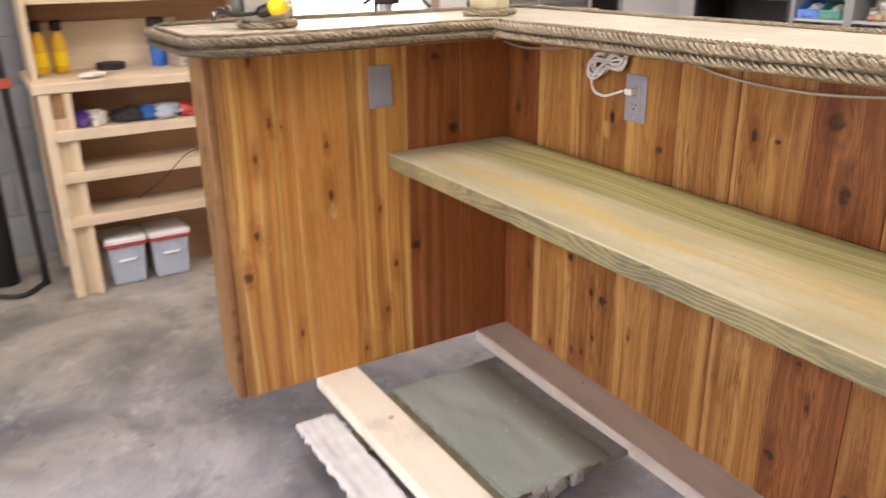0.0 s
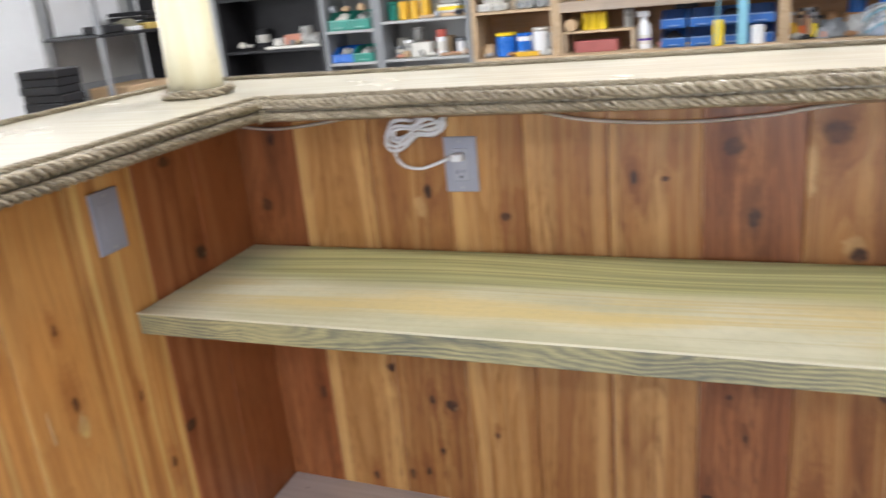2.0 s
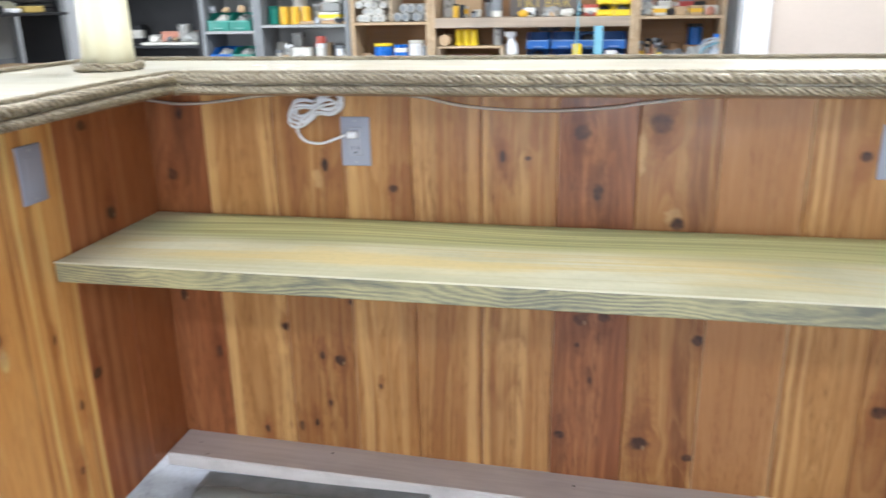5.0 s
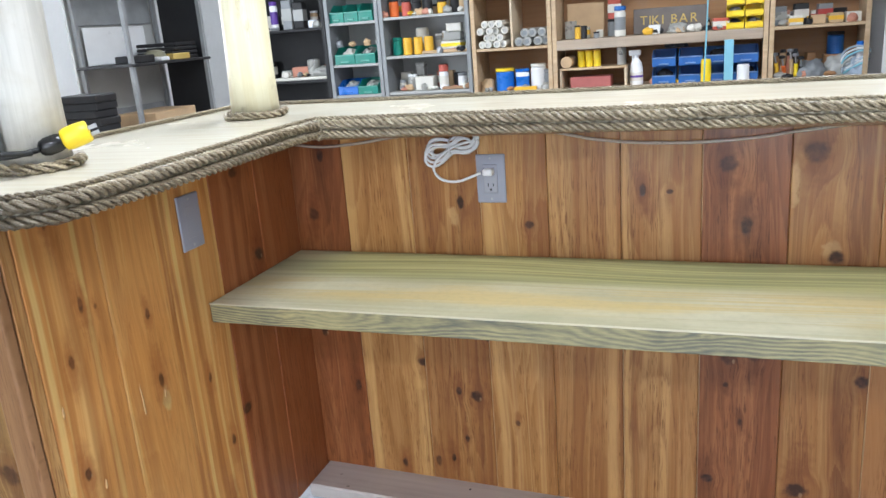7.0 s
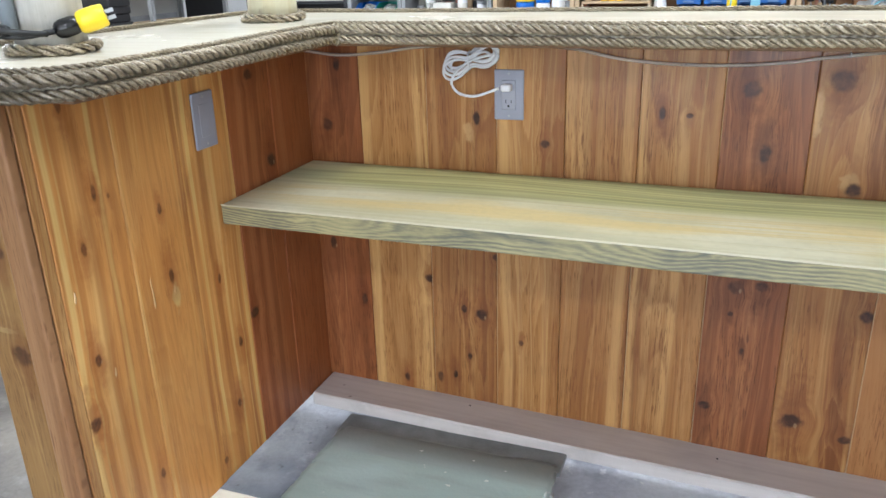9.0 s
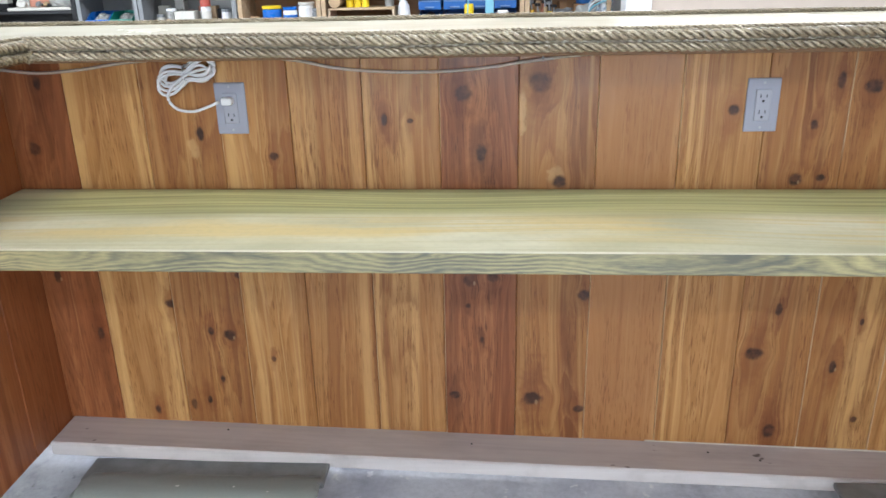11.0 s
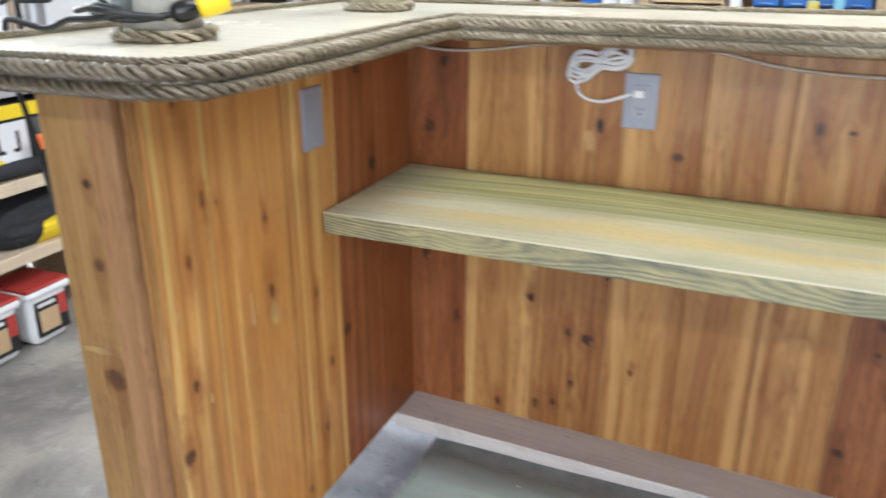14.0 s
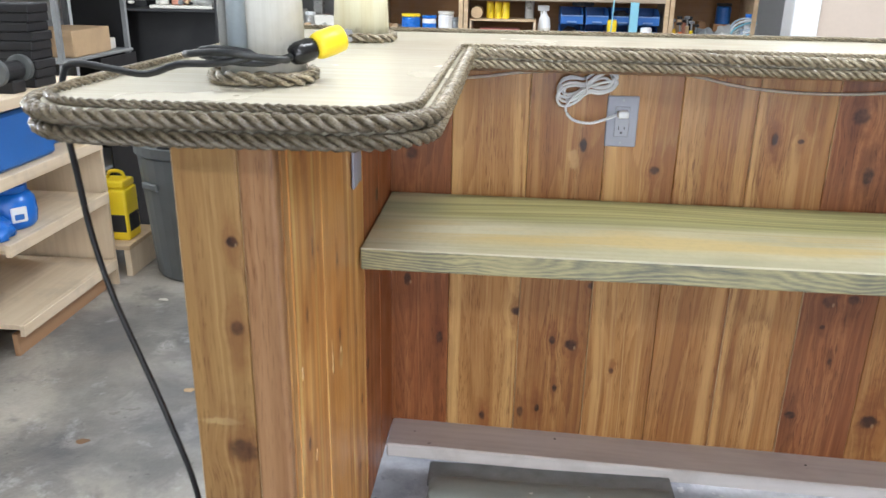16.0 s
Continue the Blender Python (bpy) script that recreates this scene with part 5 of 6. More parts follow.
def bin_box(at, w, d, h, mat, turn=0.0, group="stacking bins", content=None):
    """An open-fronted stacking bin; local -y is its front."""
    b = thing("stacking_bin", "%s plastic stacking bin with a low open front" % ("blue" if mat.startswith("blue") else mat.split("_")[0]), "bin", at, turn, group)
    t = 0.004
    part("bin_floor", box(-w / 2, w / 2, -d / 2, d / 2, 0, t, 0.001), M[mat], b)
    part("back", box(-w / 2, w / 2, d / 2 - t, d / 2, t, h, 0.001), M[mat], b)
    part("front_lip", box(-w / 2, w / 2, -d / 2, -d / 2 + t, t, h * 0.55, 0.001), M[mat], b)
    rim = {"blue": "bin_rim_blue", "green": "bin_rim_green"}.get(mat, mat)
    part("front_rim", box(-w / 2, w / 2, -d / 2 - 0.006, -d / 2 - 0.0005, h * 0.49, h * 0.57, 0.002), M[rim], b, "lighter worn rim")
    part("grip", box(-w * 0.22, w * 0.22, -d / 2 - 0.012, -d / 2 - 0.0005, h * 0.10, h * 0.20, 0.003), M[rim], b)
    for s in (-1, 1):
        bm = bmesh.new()
        x = s * (w / 2 - t / 2)
        prof = [(-d / 2 + t, t), (d / 2 - t, t), (d / 2 - t, h), (-d / 2 + 0.35 * d, h), (-d / 2 + t, h * 0.55)]
        vs = [bm.verts.new((x - t / 2, y, z)) for y, z in prof]
        g = bmesh.ops.extrude_face_region(bm, geom=[bm.faces.new(vs)])
        bmesh.ops.translate(bm, vec=(t, 0, 0), verts=[q for q in g["geom"] if isinstance(q, bmesh.types.BMVert)])
        part("side", bm, M[mat], b)
    if content:
        bm = bmesh.new()
        bmesh.ops.create_icosphere(bm, subdivisions=3, radius=1.0)
        for q in bm.verts:
            g = 1 + 0.30 * noise.noise(q.co * 2.6 + Vector((at[0] * 9, 0, at[2] * 7)))
            q.co = Vector((q.co.x * w * 0.36 * g, q.co.y * d * 0.34 * g, max(-0.4, q.co.z) * h * 0.38 * g + h * 0.5))
        part("content", bm, M[content], b)
    return b


def rag(name, label, at, sx, sy, sz, mat, seed, cat="rag"):
    bm = bmesh.new()
    bmesh.ops.create_icosphere(bm, subdivisions=4 if max(sx, sy) > 0.045 else 3, radius=1.0)
    for q in bm.verts:
        d = 1 + 0.35 * noise.noise(q.co * 1.7 + Vector((seed, 0, 0))) + 0.16 * noise.noise(q.co * 5 + Vector((0, seed, 0)))
        q.co = Vector((q.co.x * sx * d, q.co.y * sy * d, max(-0.02, q.co.z * sz * d)))
    zmin = min(q.co.z for q in bm.verts)
    for q in bm.verts:
        q.co.z -= zmin
    return solo(name, bm, M[mat], label, cat, at, smooth=True)


# rack beside the hutch: glue bottles, tapes, bags, tubs
for y in (0.277, 0.352):
    b = thing("glue_bottle", "yellow glue bottle with a dark cap", "bottle", (-3.69, y, 0.757), group="glue bottles")
    part("body", lathe([(0.026, 0), (0.030, 0.01), (0.030, 0.11), (0.026, 0.145), (0.014, 0.17)], 18), M["yellow_dk"], b)
    part("cap", lathe([(0.019, 0.171), (0.022, 0.174), (0.022, 0.206), (0.017, 0.212)], 14), M["black"], b)
    part("label_band", lathe([(0.0303, 0.03), (0.0305, 0.032), (0.0305, 0.085), (0.0303, 0.087)], 18), M["yellow"], b)
jar("tape_roll", "black roll of tape lying flat", "tape", (-3.70, 0.545, 0.757), 0.06, 0.028, "black")
jar("spray_can", "blue spray can with a dark cap", "can", (-3.70, 0.752, 0.757), 0.036, 0.165, "blue_br", "black", 0.04)
jar("glass_jar", "small grey lidded jar on the rack", "jar", (-3.62, 0.83, 0.757), 0.03, 0.07, "clearish", "grey")
rag("paper_scrap", "crumpled white paper scrap", (-3.44, 0.43, 0.757), 0.04, 0.05, 0.012, "paper", 2)
for y, w, m, sd in ((0.365, 0.040, "purple", 1), (0.420, 0.045, "paper", 3), (0.550, 0.065, "canvas", 5), (0.625, 0.040, "blue", 8), (0.700, 0.070, "tub", 7), (0.785, 0.045, "red", 9), (0.865, 0.045, "paper", 4)):
    rag("folded_bag", "crumpled plastic bag of hardware on the shelf", (-3.47, y, 0.5725), 0.075, w, 0.034, m, sd, "bag")
tube_loop = thing("loose_wire", "thin black wire hanging over the shelves", "wire")
tube("wire", [(-3.345, 0.85, 0.44), (-3.335, 0.74, 0.43), (-3.335, 0.62, 0.33), (-3.34, 0.52, 0.27)], 0.002, M["black"], tube_loop, n=5)
for y in (0.445, 0.63):
    t_ = thing("storage_tub", "cloudy plastic tub with a white and red lid", "tub", (-3.50, y, FLOOR), group="lidded tubs")
    bm = box(-0.10, 0.10, -0.08, 0.08, 0, 0.19, 0.012, segs=2)
    for q in bm.verts:
        q.co.x *= 0.88 + 0.12 * q.co.z / 0.19
        q.co.y *= 0.88 + 0.12 * q.co.z / 0.19
    part("body", bm, M["tub"], t_)
    part("lid", box(-0.107, 0.107, -0.087, 0.087, 0.19, 0.218, 0.006), M["white"], t_)
    part("lid_band", box(-0.109, 0.109, -0.089, 0.089, 0.178, 0.189, 0.003), M["red"], t_, "red rim under the lid")
    part("grip", box(0.098, 0.106, -0.035, 0.035, 0.11, 0.122, 0.003), M["white"], t_)

# rack with tools and buckets
for i, y in enumerate((1.085, 1.262, 1.465)):
    b = thing("plastic_bucket", "white square bucket with a red lid and printed label", "bucket", (-3.432, y, FLOOR), group="red-lidded buckets")
    bm = box(-0.09, 0.09, -0.085, 0.085, 0, 0.20, 0.03, segs=3)
    for q in bm.verts:
        q.co.x *= 0.86 + 0.14 * q.co.z / 0.20
        q.co.y *= 0.86 + 0.14 * q.co.z / 0.20
    part("body", bm, M["white"], b)
    part("rim", box(-0.100, 0.100, -0.095, 0.095, 0.176, 0.212, 0.02, segs=2), M["white"], b)
    part("lid", box(-0.094, 0.094, -0.089, 0.089, 0.2055, 0.219, 0.006, segs=2), M["red"], b)
    lab = part("printed_label", box(0.081, 0.0885, -0.062, 0.066, 0.035, 0.165, 0.001), M["black" if i else "red"], b)
    part("label_picture", box(0.088, 0.0895, -0.05, 0.03, 0.05, 0.13, 0.001), M["card"], lab)
    part("label_patch", box(0.088, 0.0897, 0.032, 0.066, 0.09, 0.165, 0.001), M["red"], lab)
    part("label_bar", box(0.088, 0.0899, -0.05, 0.02, 0.143, 0.156, 0.001), M["white"], lab)
bag = thing("tool_bag", "black and yellow canvas tool bag lying on the shelf", "bag", (-3.49, 1.59, 0.2165))
def bag_shell(grow):
    bm = bmesh.new()
    bmesh.ops.create_icosphere(bm, subdivisions=5, radius=1.0)
    for q in bm.verts:
        d = grow * (1 + 0.10 * noise.noise(q.co * 2.2) + 0.05 * noise.noise(q.co * 6))
        q.co = Vector((math.copysign(abs(q.co.x) ** 0.55, q.co.x) * 0.13 * d, math.copysign(abs(q.co.y) ** 0.55, q.co.y) * 0.245 * d, (max(-0.75, q.co.z) + 0.75) * 0.088 * d))
    return bm


part("body", bag_shell(1.0), M["canvas"], bag, smooth=True)
bm = bag_shell(1.02)
for co, no in (((0.06, 0, 0), (-1, 0, 0)), ((0, 0, 0.098), (0, -0.25, 1)), ((0, -0.10, 0), (0, -1, 0.3))):
    bmesh.ops.bisect_plane(bm, geom=bm.verts[:] + bm.edges[:] + bm.faces[:], plane_co=co, plane_no=no, clear_outer=True)
part("pocket", bm, M["yellow"], bag, "yellow side pocket", True)
part("badge", box(0.135, 0.158, 0.04, 0.12, 0.070, 0.090, 0.003), M["card"], bag)
tube("handle", [(0.10, -0.02, 0.11), (0.165, 0.0, 0.075), (0.172, 0.06, 0.045), (0.172, 0.13, 0.05), (0.15, 0.17, 0.085), (0.10, 0.18, 0.11)], 0.007, M["canvas"], bag)
carton("red_carton", "red and white printed box", "box", (-3.46, 1.13, 0.2165), 0.16, 0.20, 0.11, "red_paint", 4, "paper")
jb = thing("plastic_box", "cloudy cream plastic box with a white paper label", "box", (-3.45, 1.10, 0.457))
part("body", box(-0.07, 0.07, -0.10, 0.10, 0, 0.165, 0.014, segs=2), M["cream_tub"], jb)
part("lid", box(-0.076, 0.076, -0.106, 0.106, 0.160, 0.182, 0.006), M["cream_tub"], jb)
lb = part("paper_label", box(0.069, 0.0715, -0.075, 0.075, 0.015, 0.118, 0.001), M["white"], jb)
for i in range(4):
    part("label_bar", box(0.0713, 0.0722, -0.06, 0.05 - 0.025 * (i % 3), 0.040 + 0.018 * i, 0.043 + 0.018 * i, 0), M["light_grey"], lb)
part("label_stamp", box(0.0713, 0.0722, 0.030, 0.060, 0.030, 0.050, 0), M["grey"], lb)
jar("plastic_jar", "empty cloudy plastic jar standing beside the box", "jar", (-3.44, 1.275, 0.457), 0.058, 0.15, "cream_tub", "cream_tub", 0.015)
pack = thing("tool_package", "black and yellow boxed power tool", "box", (-3.50, 1.52, 0.457), 0)
part("box_body", box(-0.09, 0.11, -0.13, 0.20, 0.03, 0.24, 0.003), M["black"], pack)
part("yellow_band", box(0.1095, 0.112, -0.13, 0.20, 0.19, 0.235, 0.001), M["yellow"], pack)
part("white_panel", box(0.1095, 0.1125, -0.12, 0.02, 0.045, 0.18, 0.001), M["white"], pack)
part("picture", box(0.1095, 0.1125, 0.042, 0.19, 0.045, 0.18, 0.001), M["can_grey"], pack, "dark printed picture of tools")
for dy, s1 in ((-0.095, 1), (-0.020, -1)):   # two hooked black figures on the white panel
    part("printed_mark", box(0.112, 0.114, dy - 0.006, dy + 0.006, 0.085, 0.150, 0.001), M["black"], pack)
    part("printed_mark", box(0.112, 0.1142, min(dy, dy + s1 * 0.022), max(dy, dy + s1 * 0.022), 0.082, 0.094, 0.001), M["black"], pack)
random.seed(4)
for i in range(12):   # blades and handles in the picture
    py, pz = random.uniform(0.045, 0.165), random.uniform(0.05, 0.16)
    mark = part("printed_mark", box(0.1125, 0.1135 + 0.0001 * i, -0.003 - 0.0012 * (i % 3), 0.003 + 0.0012 * (i % 3), -0.016 - 0.003 * (i % 4), 0.018, 0), M[("light_grey", "gold", "padding", "white", "black", "plate")[i % 6]], pack)
    mark.matrix_local = pose(0, py, pz, random.uniform(-60, 60), 0, 0)
part("yellow_corner", box(0.1095, 0.1128, -0.12, -0.085, 0.045, 0.066, 0.001), M["yellow"], pack)
tl = tube("black_roll", [(-3.40, 1.36, 0.485), (-3.385, 1.50, 0.485), (-3.375, 1.62, 0.485)], 0.027, M["canvas"], n=12)
tagged(tl, "short black roll of fabric", "roll")
cl = thing("trigger_clamp", "orange and black clamp hanging from the shelf", "clamp", (-3.352, 1.56, 0.50))
part("jaw", box(0.0, 0.02, -0.03, 0.03, 0.04, 0.09, 0.006), M["orange"], cl)
part("bar", box(0.004, 0.012, -0.012, 0.0, -0.05, 0.06, 0.002), M["black"], cl)
part("handle", box(0.0, 0.02, 0.0, 0.02, -0.02, 0.04, 0.005), M["black"], cl)
carton("drill_case", "dark power tool case on the counter", "case", (-3.62, 1.45, 0.757), 0.22, 0.20, 0.10, "grey", 8, "yellow")
carton("drill_case", "small dark tool case on the counter", "case", (-3.52, 1.68, 0.757), 0.16, 0.14, 0.05, "black", -6)
cable = thing("cable_heap", "tangled heap of pale blue and black cables on the counter", "cable", (-3.50, 1.30, 0.757))
for i in range(7):
    pts = [(0.11 * math.cos(a * 2.1 + i) + 0.02 * (i % 3), 0.15 * math.sin(a * 1.7 + i * 1.3), 0.010 + 0.012 * i * abs(math.sin(a * 1.3 + i))) for a in np.linspace(0, 5.5, 20)]
    tube("cable", pts, 0.0065, M["rubber" if i % 3 == 2 else "pale_cord"], cable, n=6)

# rack with blue tubs
carton("blue_crate", "dark blue plastic crate on the rack", "crate", (-3.44, 2.14, 0.514), 0.24, 0.34, 0.19, "blue", 0, None, "", 0.012)
carton("blue_crate", "small dark blue plastic crate", "crate", (-3.50, 2.43, 0.514), 0.2, 0.16, 0.13, "blue", 0, None, "", 0.01)
carton("yellow_box", "yellow cardboard box on the rack", "box", (-3.42, 2.545, 0.514), 0.09, 0.06, 0.10, "yellow")
jug = thing("detergent_tub", "bright blue detergent tub with a printed label", "tub", (-3.41, 2.11, 0.290))
bm = lathe([(0.074, 0), (0.086, 0.012), (0.092, 0.05), (0.088, 0.10), (0.070, 0.125), (0.060, 0.128)], 24)
part("body", bm, M["blue_br"], jug, smooth=True)
part("lid", lathe([(0.064, 0.127), (0.068, 0.130), (0.068, 0.150), (0.060, 0.156)], 24), M["blue_br"], jug)
lab_ = part("printed_label", box(0.0860, 0.0935, -0.030, 0.024, 0.030, 0.085, 0.003), M["white"], jug)
lab_.matrix_local = pose(0, 0, 0, 0, 0, -35)
part("label_patch", box(0.0930, 0.0945, -0.020, 0.012, 0.040, 0.060, 0.001), M["blue"], lab_)
rag("blue_bag", "crumpled light blue bag on the shelf", (-3.38, 1.965, 0.290), 0.06, 0.07, 0.06, "blue_br", 11, "bag")
carton("small_box", "grey instrument box on the shelf", "box", (-3.42, 1.935, 0.514), 0.15, 0.12, 0.07, "grey", 0, "paper")

can = thing("trash_can", "large grey plastic trash can", "trash can", (-3.0, 2.84, FLOOR))
part("body", lathe([(0.20, 0), (0.215, 0.02), (0.25, 0.55), (0.262, 0.56), (0.262, 0.60), (0.245, 0.60), (0.235, 0.56)], 32), M["can_grey"], can, smooth=False)
for a in (200, 250, 300):
    part("grip_rib", box(-0.05, 0.05, -0.262, -0.245, 0.42, 0.45, 0.005), M["can_grey"], can).rotation_euler = (0, 0, radians(a - 230))
for i in range(5):
    rag("can_litter", "crumpled packaging heaped in the trash can", (-3.0 + 0.12 * math.cos(i * 1.4), 2.84 + 0.12 * math.sin(i * 1.4), FLOOR + 0.52), 0.09, 0.08, 0.08, ("paper", "card", "clearish", "black", "paper")[i], i + 20, "litter")
stool = thing("low_shelf", "low wooden shelf beside the trash can", "shelf")
part("board", box(-3.60, -3.27, 2.66, 2.96, 0.0, 0.022, 0.003), M["pine_x"], stool)
for x in (-3.58, -3.31):
    part("leg", box(x, x + 0.03, 2.68, 2.94, FLOOR, 0.0, 0.003), M["pine_z"], stool)
chg = thing("yellow_charger", "yellow and black battery charger box", "charger", (-3.35, 2.78, 0.022))
part("body", box(-0.065, 0.055, -0.06, 0.06, 0, 0.235, 0.012, segs=2), M["yellow"], chg)
part("lid", box(-0.060, 0.050, -0.055, 0.055, 0.235, 0.270, 0.010, segs=2), M["yellow"], chg)
part("panel", box(-0.045, 0.045, -0.063, -0.059, 0.04, 0.12, 0.002), M["black"], chg)
part("side_panel", box(0.0535, 0.0575, -0.045, 0.045, 0.04, 0.12, 0.002), M["black"], chg)
tube("carry_handle", [(-0.045, 0.0, 0.268), (-0.03, 0.0, 0.30), (0.02, 0.0, 0.30), (0.035, 0.0, 0.268)], 0.008, M["yellow"], chg, n=8)
carton("black_tool", "black plastic tool box on the shelf", "toolbox", (-3.51, 2.84, 0.022), 0.1, 0.16, 0.26, "black")

# drill press on the rack
dp = thing("drill_press", "small bench drill press with a dark table and ball handles", "drill press", (-3.62, 1.85, 0.757), 41)
part("base", box(-0.12, 0.16, -0.12, 0.12, 0, 0.03, 0.006), M["grey"], dp)
part("column", lathe([(0.034, 0.03), (0.034, 0.95)], 18), M["steel"], dp)
part("side_rod", lathe([(0.011, 0.03), (0.011, 0.95)], 10, at=(-0.052, 0, 0)), M["black"], dp)
part("head", box(-0.08, 0.20, -0.09, 0.09, 0.72, 0.93, 0.02, segs=2), M["grey"], dp)
part("quill", lathe([(0.02, 0.50), (0.025, 0.55), (0.025, 0.72)], 14, at=(0.14, 0, 0)), M["steel"], dp)
table_ = part("work_table", box(0.036, 0.235, -0.05, 0.05, 0.262, 0.284, 0.004), M["can_grey"], dp, "dark slotted work table")
part("table_plate", box(0.040, 0.230, -0.046, 0.046, 0.2845, 0.289, 0.002), M["light_grey"], table_)
part("table_bracket", box(-0.045, 0.062, -0.046, 0.046, 0.222, 0.2615, 0.008, segs=2), M["black"], dp)
for arm in ([(-0.030, 0.010, 0.286), (-0.075, 0.022, 0.291), (-0.118, 0.030, 0.294)], [(-0.030, -0.030, 0.262), (-0.062, -0.040, 0.245), (-0.100, -0.050, 0.222)],
            [(0.120, 0.040, 0.294), (0.190, 0.046, 0.302), (0.268, 0.050, 0.314)], [(0.165, -0.040, 0.268), (0.210, -0.050, 0.245), (0.252, -0.058, 0.212)]):
    tube("table_arm", arm, 0.0085, M["black"], dp, n=8)
part("feed_hub", box(0.0, 0.05, -0.13, -0.091, 0.50, 0.56, 0.01, segs=2), M["grey"], dp)
for end in ((0.205, -0.125, 0.432), (0.03, -0.13, 0.64), (-0.10, -0.12, 0.47)):
    grip = tube("feed_handle", [(0.025, -0.115, 0.53), ((0.025 + end[0]) / 2, -0.12, (0.53 + end[2]) / 2 + 0.006), end], 0.006, M["steel"], dp)
    part("ball_knob", lathe([(0.004, -0.014), (0.011, -0.010), (0.015, 0.0), (0.011, 0.010), (0.004, 0.014)], 14, at=end), M["black"], grip, "black ball knob", True)
gr_ = thing("bench_grinder", "small dark bench grinder with a curved guard", "grinder", (-3.36, 2.16, 0.757), 90)
gr_.scale = (0.6, 0.6, 0.6)
part("motor", lathe([(0.05, -0.09), (0.055, -0.08), (0.055, 0.08), (0.05, 0.09)], 18), M["black"], gr_).matrix_local = pose(0, 0, 0.12, 0, 90, 0)
part("foot", box(-0.06, 0.06, -0.06, 0.06, 0, 0.07, 0.008), M["black"], gr_)
for x in (-0.12, 0.12):
    part("wheel_guard", lathe([(0.075, -0.018), (0.078, -0.014), (0.078, 0.014), (0.075, 0.018)], 22), M["can_grey"], gr_).matrix_local = pose(x, 0, 0.125, 0, 90, 0)
for i in range(9):
    carton("black_tray", "black plastic tray in a stack", "tray", (-3.43 + 0.004 * (i % 3), 2.33 + 0.003 * (i % 2), 0.758 + i * 0.032), 0.20, 0.128, 0.0315, "black", (i % 3) - 1, None, "stacked trays")

# steel rack behind the wooden ones
sr = thing("steel_rack", "grey steel rack with a dark side panel", "shelf unit")
for x in (-3.49, -3.78):
    for y in (2.72, 3.30):
        part("post", box(x - 0.011, x + 0.011, y - 0.011, y + 0.011, FLOOR, 2.05, 0.002), M["grey_paint"], sr)
for z, m in ((0.30, "grey_paint"), (0.80, "grey_paint"), (1.15, "black"), (1.60, "grey_paint")):
    part("shelf", box(-3.80, -3.472, 2.70, 3.32, z - 0.014, z, 0.003), M[m], sr)
part("back_band", box(-3.7995, -3.790, 2.74, 3.28, 1.34, 1.47, 0.002), M["grey_paint"], sr)
part("back_band", box(-3.7995, -3.790, 2.74, 3.28, 0.86, 0.93, 0.002), M["grey_paint"], sr)
part("back_panel", box(-3.812, -3.801, 2.70, 3.34, 0.1, 2.05, 0.001), M["light_grey"], sr)
# added black sheet that imitates the unlit space under the rack
part("dark_gap_panel", box(-3.47, -3.462, 2.98, 3.32, FLOOR, 0.78, 0.001), M["black"], sr, "black sheet standing in for the dark space below")
part("side_panel", box(-3.76, -3.50, 3.318, 3.332, 0.1, 2.05, 0.001), M["black"], sr, "black side panel")
for i in range(4):
    carton("black_tray", "flat black tray on the steel rack", "tray", (-3.62, 3.16, 1.151 + i * 0.022), 0.22, 0.22, 0.018, "black", i * 3, None, "flat trays")
carton("white_sheet_box", "small white box on the steel rack", "box", (-3.50, 2.95, 1.151), 0.05, 0.07, 0.02, "white", 3)
carton("black_box", "flat black box on the steel rack", "box", (-3.55, 2.82, 1.151), 0.14, 0.12, 0.035, "black", 3)
solo("tan_bowl", lathe([(0.05, 0), (0.058, 0.008), (0.050, 0.035), (0.034, 0.050), (0.014, 0.055)], 20), M["padding"], "olive tan upturned bowl on the steel rack", "bowl", (-3.55, 2.97, 1.151))
carton("olive_box", "flat olive green box on the steel rack", "box", (-3.52, 3.08, 1.151), 0.10, 0.12, 0.03, "gold", -5)
carton("white_card", "white card leaning at the back of the rack", "card", (-3.78, 2.98, 1.151), 0.008, 0.44, 0.18, "white", 0)
carton("cardboard_box", "open brown cardboard box", "box", (-3.60, 2.98, 0.801), 0.22, 0.34, 0.11, "card", 2)
carton("white_folded_sheet", "folded pale paper bundle on the rack", "sheet", (-3.62, 3.19, 0.801), 0.2, 0.12, 0.05, "paper", 4)

# ---- storage along the north side ----
NY = 5.20   # front of the shelves


def upright_unit(name, label, x0, x1, levels, mat, back, depth=0.36, posts=0.03, height=2.1, lip=0.02, side="panel"):
    u = thing(name, label, "shelf unit", group="north storage shelves")
    if side == "panel":
        for x in (x0, x1 - 0.02):
            part("side_panel", box(x, x + 0.02, NY, NY + depth, FLOOR, height, 0.002), M[mat], u)
    for x in (x0, x1 - posts):
        part("post", box(x, x + posts, NY - 0.012, NY - 0.0005, FLOOR, height, 0.002), M[mat], u)
    part("back_panel", box(x0 + 0.021, x1 - 0.021, NY + depth - 0.012, NY + depth, FLOOR, height, 0), M[back], u)
    for z in levels:
        part("shelf", box(x0 + 0.021, x1 - 0.021, NY, NY + depth - 0.013, z - lip, z, 0.002), M["light_grey" if mat == "grey_paint" else mat], u)
    return u


